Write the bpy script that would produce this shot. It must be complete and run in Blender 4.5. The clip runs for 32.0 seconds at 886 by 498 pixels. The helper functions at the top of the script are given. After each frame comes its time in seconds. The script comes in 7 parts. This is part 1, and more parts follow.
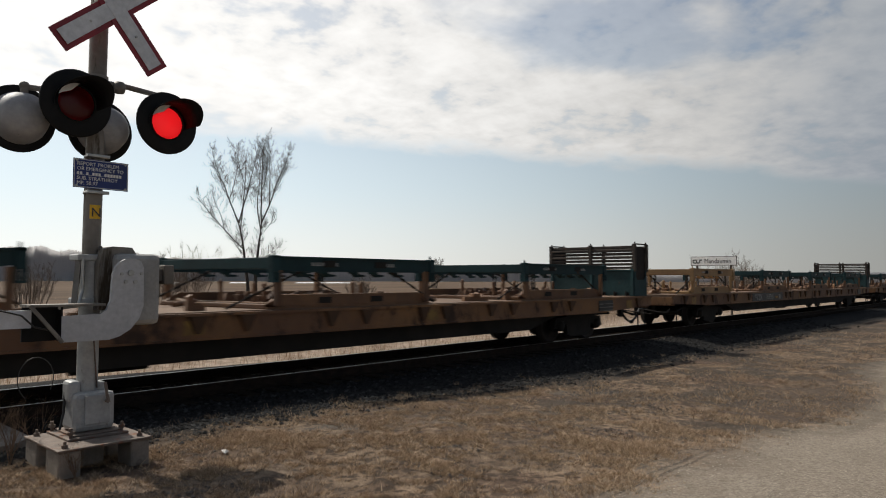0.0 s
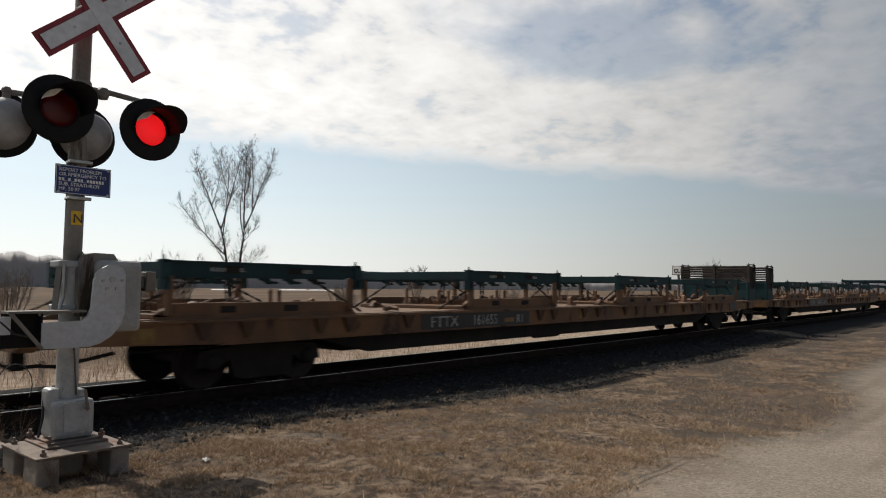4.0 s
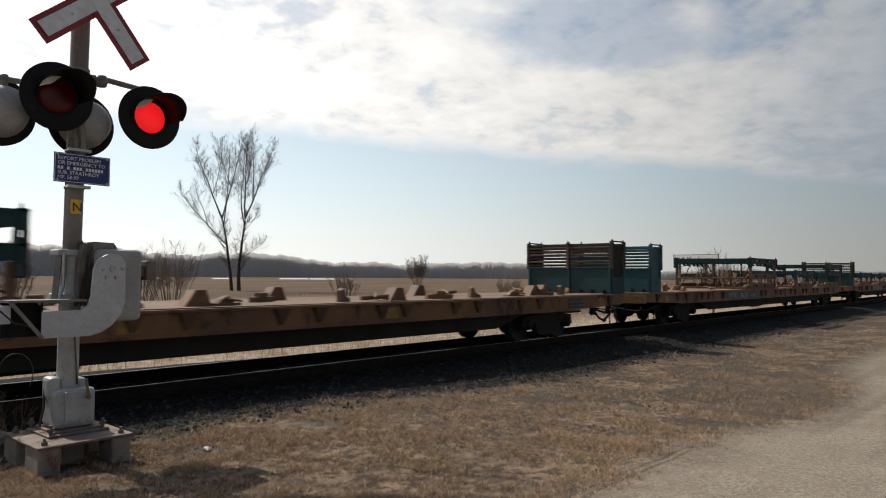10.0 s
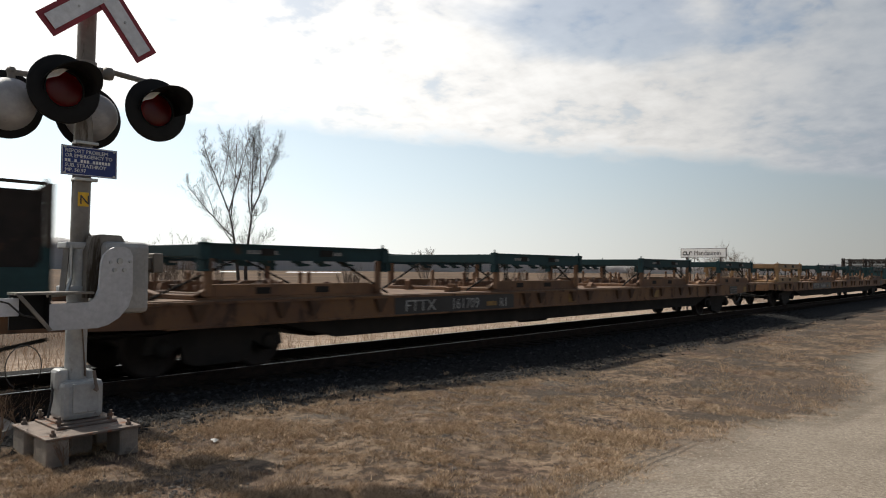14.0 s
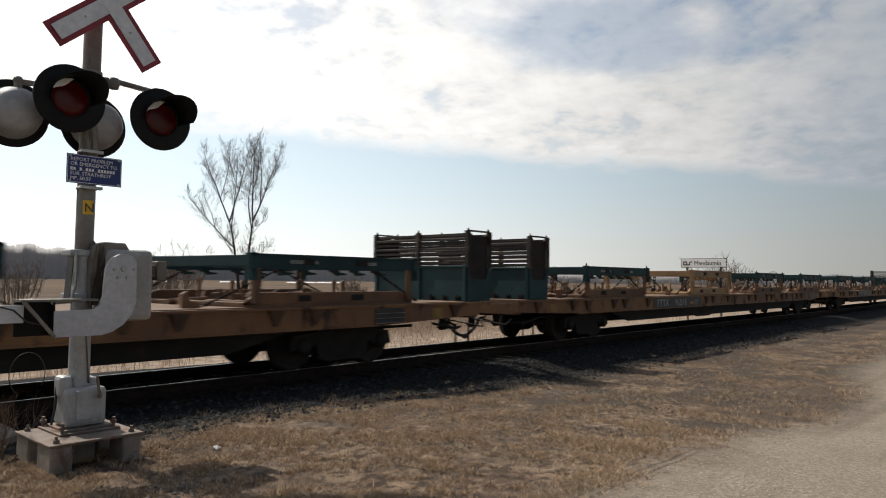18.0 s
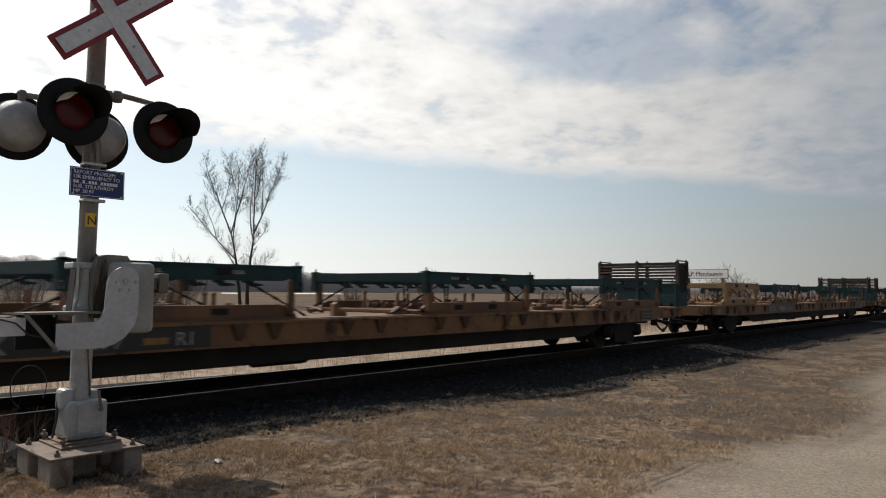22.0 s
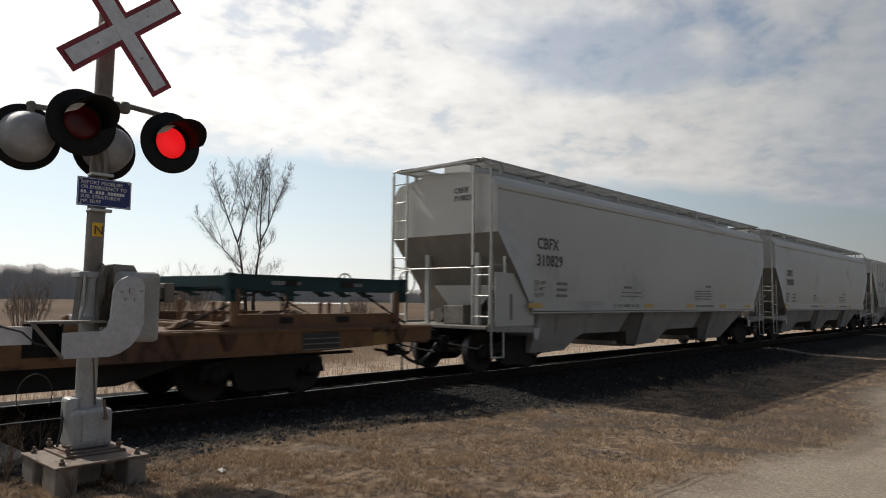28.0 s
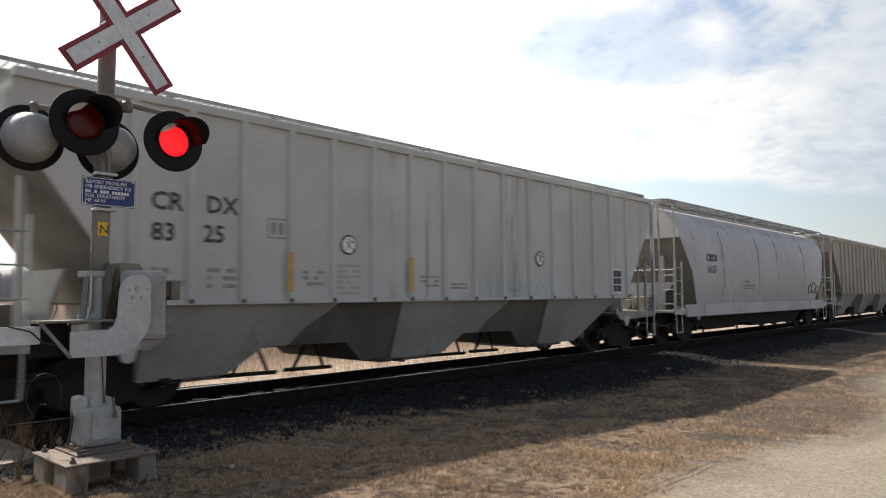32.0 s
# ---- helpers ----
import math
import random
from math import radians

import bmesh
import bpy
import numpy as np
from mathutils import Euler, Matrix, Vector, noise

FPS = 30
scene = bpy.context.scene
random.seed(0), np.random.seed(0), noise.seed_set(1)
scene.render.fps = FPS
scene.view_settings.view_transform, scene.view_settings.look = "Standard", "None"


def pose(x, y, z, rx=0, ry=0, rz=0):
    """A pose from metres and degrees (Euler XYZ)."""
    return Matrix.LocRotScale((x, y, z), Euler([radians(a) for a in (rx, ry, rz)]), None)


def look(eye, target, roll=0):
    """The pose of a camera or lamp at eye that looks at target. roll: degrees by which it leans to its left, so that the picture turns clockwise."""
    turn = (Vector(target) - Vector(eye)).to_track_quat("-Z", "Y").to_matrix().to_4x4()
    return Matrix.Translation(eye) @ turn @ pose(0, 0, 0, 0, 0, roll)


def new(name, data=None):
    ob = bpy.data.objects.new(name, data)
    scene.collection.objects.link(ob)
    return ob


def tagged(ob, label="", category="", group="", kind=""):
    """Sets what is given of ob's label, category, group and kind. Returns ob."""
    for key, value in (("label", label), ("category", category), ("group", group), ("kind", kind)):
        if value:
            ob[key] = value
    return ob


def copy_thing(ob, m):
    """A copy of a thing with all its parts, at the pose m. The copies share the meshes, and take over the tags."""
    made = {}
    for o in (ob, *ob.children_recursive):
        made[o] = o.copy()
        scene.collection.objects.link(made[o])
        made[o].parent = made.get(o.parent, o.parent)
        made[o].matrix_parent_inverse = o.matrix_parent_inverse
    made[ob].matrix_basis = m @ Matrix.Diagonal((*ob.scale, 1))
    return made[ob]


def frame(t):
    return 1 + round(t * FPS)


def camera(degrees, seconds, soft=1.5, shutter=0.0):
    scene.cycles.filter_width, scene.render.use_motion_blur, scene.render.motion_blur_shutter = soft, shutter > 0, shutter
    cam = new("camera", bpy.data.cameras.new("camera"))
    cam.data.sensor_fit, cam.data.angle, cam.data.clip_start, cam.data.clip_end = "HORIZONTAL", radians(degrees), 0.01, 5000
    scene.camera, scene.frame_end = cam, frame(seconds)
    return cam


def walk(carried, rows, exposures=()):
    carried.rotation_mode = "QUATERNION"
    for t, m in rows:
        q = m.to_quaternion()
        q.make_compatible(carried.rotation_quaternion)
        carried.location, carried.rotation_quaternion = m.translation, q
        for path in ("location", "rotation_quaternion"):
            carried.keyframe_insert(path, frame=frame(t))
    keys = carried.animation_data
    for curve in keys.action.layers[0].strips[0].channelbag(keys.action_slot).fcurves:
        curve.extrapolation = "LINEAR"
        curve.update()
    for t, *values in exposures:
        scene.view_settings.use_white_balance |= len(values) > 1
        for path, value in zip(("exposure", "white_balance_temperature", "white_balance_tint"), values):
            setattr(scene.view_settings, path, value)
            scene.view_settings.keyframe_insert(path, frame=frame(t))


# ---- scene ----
# ------------------------------------------------------------------ camera
# Metres. The railway runs along x at y = YC, rail tops at z = 0; the train rolls towards -x.
YC = 10.4
SPEED = 11.52
SUN_AZ, SUN_EL = radians(97), radians(45.4)
SUN_DIR = Vector((math.cos(SUN_AZ) * math.cos(SUN_EL), math.sin(SUN_AZ) * math.cos(SUN_EL), math.sin(SUN_EL)))


def aim(heading, pitch, roll, *eye):
    h, p = radians(heading), radians(pitch)
    way = Vector((math.cos(h) * math.cos(p), math.sin(h) * math.cos(p), math.sin(p)))
    return look(eye, Vector(eye) + way, roll)


cam = camera(65, 32.0, soft=1.05, shutter=0.2)
# seconds, heading, pitch and roll in degrees, and the eye of the hand-held camera
PATH = (
    (0, 42.24, 2.43, 0.12, 0.026, 0.015, 1.614), (0.5, 42.14, 2.62, 0.05, 0.041, 0.021, 1.615), (1, 42.18, 2.79, -0.13, 0.031, 0.011, 1.615),
    (1.5, 42.33, 2.93, -0.08, 0.024, 0.004, 1.618), (2, 42.32, 3.17, 0.27, 0.024, 0.005, 1.616), (2.5, 41.80, 3.13, 0.47, 0.020, -0.008, 1.620),
    (3, 40.92, 3.17, 0.67, 0.001, -0.016, 1.622), (3.5, 40.88, 3.11, 0.48, -0.003, -0.013, 1.618), (5.5, 40.78, 2.96, 0.22, 0.001, -0.015, 1.622),
    (6, 40.77, 2.77, -0.03, 0.011, -0.012, 1.623), (6.5, 40.78, 2.69, -0.03, 0.011, -0.012, 1.615), (7, 41.00, 2.42, 0.31, 0.019, 0.003, 1.621),
    (7.5, 40.96, 2.37, 0.50, 0.029, 0.014, 1.615), (8, 40.68, 2.34, 0.53, 0.022, 0.014, 1.620), (8.5, 40.61, 2.40, 0.43, 0.020, 0.008, 1.623),
    (9, 40.65, 2.37, 0.27, 0.022, 0.007, 1.617), (9.5, 40.73, 2.31, 0.33, 0.026, 0.011, 1.620), (10, 40.97, 2.16, 0.38, 0.021, 0.011, 1.618),
    (10.5, 41.07, 2.09, 0.35, 0.023, 0.011, 1.618), (11, 40.96, 1.93, 0.56, 0.023, 0.008, 1.618), (11.5, 40.97, 1.78, 0.60, 0.016, 0.011, 1.618),
    (12, 41.15, 1.59, 0.60, 0.019, 0.018, 1.610), (12.5, 41.35, 1.50, 0.58, 0.026, 0.023, 1.616), (13, 41.38, 1.60, 0.53, 0.023, 0.024, 1.612),
    (13.5, 41.52, 1.58, 0.31, 0.026, 0.026, 1.612), (14, 41.50, 1.63, 0.47, 0.031, 0.019, 1.613), (14.5, 41.47, 1.58, 0.61, 0.035, 0.031, 1.620),
    (16.5, 39.96, 1.14, 0.54, 0.013, 0.011, 1.612), (17, 40.26, 1.93, 0.59, -0.005, 0.011, 1.597), (17.5, 41.00, 2.28, 0.52, -0.012, 0.014, 1.595),
    (18, 41.52, 2.48, 0.50, -0.013, -0.000, 1.588), (18.5, 41.93, 2.40, 0.40, 0.002, -0.001, 1.588), (19, 41.99, 2.26, 0.17, -0.006, -0.000, 1.587),
    (19.5, 42.17, 2.53, 0.57, -0.007, 0.003, 1.597), (20, 42.28, 2.74, 0.75, -0.005, 0.003, 1.598), (20.5, 42.31, 2.88, 0.84, -0.009, -0.002, 1.592),
    (21, 42.38, 2.99, 0.55, -0.001, 0.009, 1.597), (21.5, 41.96, 3.23, 0.36, -0.005, 0.006, 1.596), (22, 41.63, 3.39, 0.45, -0.019, 0.004, 1.599),
    (22.5, 41.63, 3.36, 0.32, -0.014, -0.004, 1.595), (23, 41.65, 3.31, 0.45, -0.010, -0.002, 1.602), (23.5, 41.90, 3.42, 0.29, -0.009, -0.001, 1.598),
    (24, 42.17, 3.51, 0.87, -0.015, -0.009, 1.595), (24.5, 42.23, 3.35, 1.07, -0.011, -0.001, 1.591), (25, 42.34, 3.40, 0.92, -0.006, -0.003, 1.600),
    (25.5, 42.55, 3.67, 0.63, -0.011, -0.012, 1.591), (27.5, 42.04, 4.09, 0.88, -0.018, -0.010, 1.595), (28, 42.13, 4.20, 0.64, -0.021, -0.020, 1.603),
    (28.5, 42.28, 4.41, 0.15, -0.014, -0.025, 1.600), (29, 42.46, 4.28, -0.20, -0.018, -0.042, 1.600), (29.5, 42.49, 4.05, -0.22, -0.022, -0.033, 1.596),
    (30, 42.61, 3.86, -0.45, -0.000, -0.032, 1.595), (30.5, 42.33, 3.78, -0.42, -0.004, -0.017, 1.583), (31, 42.38, 3.31, -0.52, -0.011, -0.006, 1.590),
    (31.5, 42.54, 3.46, -0.84, 0.003, -0.006, 1.580), (32, 42.52, 3.80, -0.40, -0.021, -0.024, 1.581),
)
walk(cam, [(row[0], aim(*row[1:])) for row in PATH],
     exposures=[(0.0, -0.36), (6.0, -0.33), (10.6, -0.2), (13.0, -0.1), (17.0, -0.12), (19.0, -0.16), (23.0, -0.32), (27.8, -0.36),
                (28.5, 0.06), (29.0, 0.5), (30.0, 0.62), (31.3, 0.62), (32.0, 0.58)])

# ------------------------------------------------------------------ sky and sun
world = bpy.data.worlds.new("sky")
scene.world = world
world.use_nodes = True


class Net:
    """Short hand for node trees."""

    def __init__(self, tree):
        self.tree = tree
        tree.nodes.clear()

    def node(self, kind, out=0, **values):
        n = self.tree.nodes.new(kind)
        for key, value in values.items():
            self.put(n.inputs[int(key[3:])], value)
        return n.outputs[out] if n.outputs else n

    def put(self, socket, value):
        if isinstance(value, bpy.types.NodeSocket):
            self.tree.links.new(value, socket)
        else:
            socket.default_value = value

    def math(self, op, a, b=0.0):
        n = self.tree.nodes.new("ShaderNodeMath")
        n.operation = op
        self.put(n.inputs[0], a), self.put(n.inputs[1], b)
        return n.outputs[0]

    def vec(self, op, a, b=(0, 0, 0)):
        n = self.tree.nodes.new("ShaderNodeVectorMath")
        n.operation = op
        self.put(n.inputs[0], a), self.put(n.inputs[1], b)
        return n.outputs[1 if op in ("DOT_PRODUCT", "LENGTH") else 0]

    def mix(self, fac, a, b, mode="MIX"):
        n = self.tree.nodes.new("ShaderNodeMix")
        n.data_type, n.blend_type = "RGBA", mode
        self.put(n.inputs[0], fac), self.put(n.inputs[6], a), self.put(n.inputs[7], b)
        return n.outputs[2]

    def noise(self, vector, scale, detail=4.0, rough=0.55, distort=0.0):
        n = self.tree.nodes.new("ShaderNodeTexNoise")
        self.put(n.inputs["Vector"], vector), self.put(n.inputs["Scale"], scale)
        n.inputs["Detail"].default_value, n.inputs["Roughness"].default_value = detail, rough
        n.inputs["Distortion"].default_value = distort
        return n.outputs[0]

    def ramp(self, value, lo, hi, a=0.0, b=1.0):
        n = self.tree.nodes.new("ShaderNodeMapRange")
        n.clamp = True
        n.interpolation_type = "SMOOTHSTEP"
        for i, v in enumerate((value, lo, hi, a, b)):
            self.put(n.inputs[i], v)
        return n.outputs[0]


def rgb(r, g, b):
    return (r, g, b, 1.0)


def make_sky():
    k = Net(world.node_tree)
    way = k.node("ShaderNodeTexCoord", out=0)
    xyz = k.tree.nodes.new("ShaderNodeSeparateXYZ")
    k.put(xyz.inputs[0], way)
    up = k.math("MAXIMUM", xyz.outputs[2], 0.035)
    u, v = k.math("DIVIDE", xyz.outputs[0], up), k.math("DIVIDE", xyz.outputs[1], up)
    flat = k.node("ShaderNodeCombineXYZ", in_0=u, in_1=v, in_2=0.0)
    air = k.tree.nodes.new("ShaderNodeTexSky")
    air.sky_type, air.sun_disc = "NISHITA", False
    air.sun_elevation, air.sun_rotation = SUN_EL, radians(90) - SUN_AZ
    air.air_density, air.dust_density, air.ozone_density = 1.0, 2.2, 1.0
    air = air.outputs[0]
    blue = k.mix(1.0, air, rgb(0.070, 0.090, 0.108), "MULTIPLY")
    # thin haze that whitens the air towards the horizon
    front = k.ramp(k.vec("DOT_PRODUCT", way, (-0.2, 0.97, 0.1)), -0.25, 0.95, 0.38, 1.34)
    mist = k.mix(k.ramp(xyz.outputs[2], 0.0, 0.14), rgb(0.98, 0.985, 0.93), rgb(0.84, 0.955, 1.0))
    mist = k.mix(1.0, mist, k.node("ShaderNodeCombineXYZ", in_0=front, in_1=front, in_2=front), "MULTIPLY")
    blue = k.mix(k.ramp(xyz.outputs[2], 0.02, 0.48, 0.95, 0.05), blue, mist)
    # an altocumulus sheet: broad edge, torn by noise, with ripples inside
    far_up = k.math("ADD", k.math("MAXIMUM", xyz.outputs[2], 0.0), 0.2)
    lumps = k.node("ShaderNodeCombineXYZ", in_0=k.math("DIVIDE", xyz.outputs[0], far_up), in_1=k.math("DIVIDE", xyz.outputs[1], far_up), in_2=0.0)
    big = k.noise(flat, 0.42, 3.0, 0.5, 0.3)
    mid = k.noise(lumps, 2.6, 5.0, 0.56, 0.2)
    small = k.noise(lumps, 10.0, 4.0, 0.55, 0.15)
    edge = k.math("ADD", k.math("MULTIPLY", u, 0.413), k.math("MULTIPLY", v, 0.917))
    edge = k.math("ADD", edge, k.math("MULTIPLY", k.math("SUBTRACT", mid, 0.5), 1.7))
    edge = k.math("ADD", edge, k.math("MULTIPLY", k.math("SUBTRACT", small, 0.5), 0.5))
    sheet = k.ramp(edge, 4.4, 5.2, 1.0, 0.0)
    hole = k.vec("LENGTH", k.vec("MULTIPLY", k.vec("SUBTRACT", flat, (2.5, 1.3, 0)), (1.0, 1.5, 0)))
    hole = k.math("ADD", hole, k.math("MULTIPLY", k.math("SUBTRACT", mid, 0.5), 2.2))
    sheet = k.math("MULTIPLY", sheet, k.ramp(hole, 0.3, 1.0, 0.42, 1.0))
    body = k.math("ADD", k.math("MULTIPLY", mid, 0.6), k.math("ADD", k.math("MULTIPLY", small, 0.5), k.math("MULTIPLY", big, 0.25)))
    cover = k.math("MULTIPLY", sheet, k.ramp(body, 0.50, 0.63, 0.5, 1.0))
    sun = k.math("MAXIMUM", k.vec("DOT_PRODUCT", way, tuple(SUN_DIR)), 0.0)
    glow = k.math("POWER", sun, 6.0)
    lit = k.math("ADD", k.ramp(k.vec("DOT_PRODUCT", way, (0.0, 0.99, 0.1)), -0.08, 0.92, 0.34, 1.24), k.math("MULTIPLY", glow, 0.5))
    shade = k.math("MULTIPLY", k.ramp(body, 0.5, 0.85, 0.88, 1.1), k.ramp(xyz.outputs[2], 0.45, 0.9, 1.0, 0.5))
    cover = k.math("MULTIPLY", cover, k.ramp(xyz.outputs[2], 0.45, 0.85, 1.0, 0.3))
    lit = k.math("MULTIPLY", lit, shade)
    cloud = k.mix(k.ramp(lit, 0.25, 0.8), rgb(0.82, 0.95, 1.12), rgb(1.0, 0.985, 0.96))
    cloud = k.mix(1.0, cloud, k.node("ShaderNodeCombineXYZ", in_0=lit, in_1=lit, in_2=lit), "MULTIPLY")
    sky = k.mix(cover, blue, cloud)
    veil = k.math("MULTIPLY", glow, 0.55)
    sky = k.mix(veil, sky, rgb(1.35, 1.34, 1.3))
    k.node("ShaderNodeOutputWorld", in_0=k.node("ShaderNodeBackground", in_0=sky, in_1=1.0))


make_sky()
sun_lamp = new("sun", bpy.data.lights.new("sun", "SUN"))
sun_lamp.data.energy, sun_lamp.data.angle, sun_lamp.data.color = 5.0, radians(0.6), (1.0, 0.94, 0.84)
sun_lamp.matrix_world = look(SUN_DIR * 60, (0, 0, 0))

# ------------------------------------------------------------------ materials


def surface(name, c1, c2, scale=2.0, rough=0.7, metal=0.0, bump=0.15, fine=18.0, spots=None, spot_scale=4.0, spot_cut=0.58,
            streak=1.0, spread=0.35, tint=0.0, shine=0.5):
    """A two-scale material: c1 to c2 over large noise, fine grain and bump, and spots of a third colour (rust, dirt).
    streak below 1 draws the spots out downwards; tint lets each object differ in tone."""
    m = bpy.data.materials.new(name)
    m.use_nodes = True
    k = Net(m.node_tree)
    at = k.node("ShaderNodeTexCoord", out=3)
    rand = k.node("ShaderNodeObjectInfo", out=5)
    at = k.vec("ADD", at, k.node("ShaderNodeCombineXYZ", in_0=k.math("MULTIPLY", rand, 37.0), in_1=k.math("MULTIPLY", rand, 11.0), in_2=0.0))
    large = k.noise(at, scale, 5.0, 0.6, 0.2)
    grain = k.noise(at, fine, 4.0, 0.65)
    colour = k.mix(k.ramp(large, 0.5 - spread / 2, 0.5 + spread / 2), rgb(*c1), rgb(*c2))
    level = k.math("ADD", k.math("MULTIPLY", grain, 0.6), 0.7)
    if tint:
        level = k.math("ADD", level, k.math("MULTIPLY", k.math("SUBTRACT", rand, 0.5), tint))
    colour = k.mix(1.0, colour, k.node("ShaderNodeCombineXYZ", in_0=level, in_1=level, in_2=level), "MULTIPLY")
    roughness = k.ramp(grain, 0.3, 0.7, rough - 0.08, min(1.0, rough + 0.08))
    if spots:
        drawn = k.vec("MULTIPLY", at, (1.0, 1.0, streak))
        patch = k.noise(drawn, spot_scale, 6.0, 0.7, 0.3)
        where = k.ramp(patch, spot_cut, spot_cut + 0.12)
        colour = k.mix(where, colour, rgb(*spots))
        roughness = k.mix(where, roughness, rgb(0.9, 0.9, 0.9))
    b = k.tree.nodes.new("ShaderNodeBsdfPrincipled")
    k.put(b.inputs["Base Color"], colour), k.put(b.inputs["Roughness"], roughness)
    b.inputs["Metallic"].default_value = metal
    b.inputs["Specular IOR Level"].default_value = shine
    if bump:
        n = k.tree.nodes.new("ShaderNodeBump")
        n.inputs["Strength"].default_value, n.inputs["Distance"].default_value = bump, 0.02
        k.put(n.inputs["Height"], grain)
        k.put(b.inputs["Normal"], n.outputs[0])
    k.node("ShaderNodeOutputMaterial", in_0=b.outputs[0])
    return m


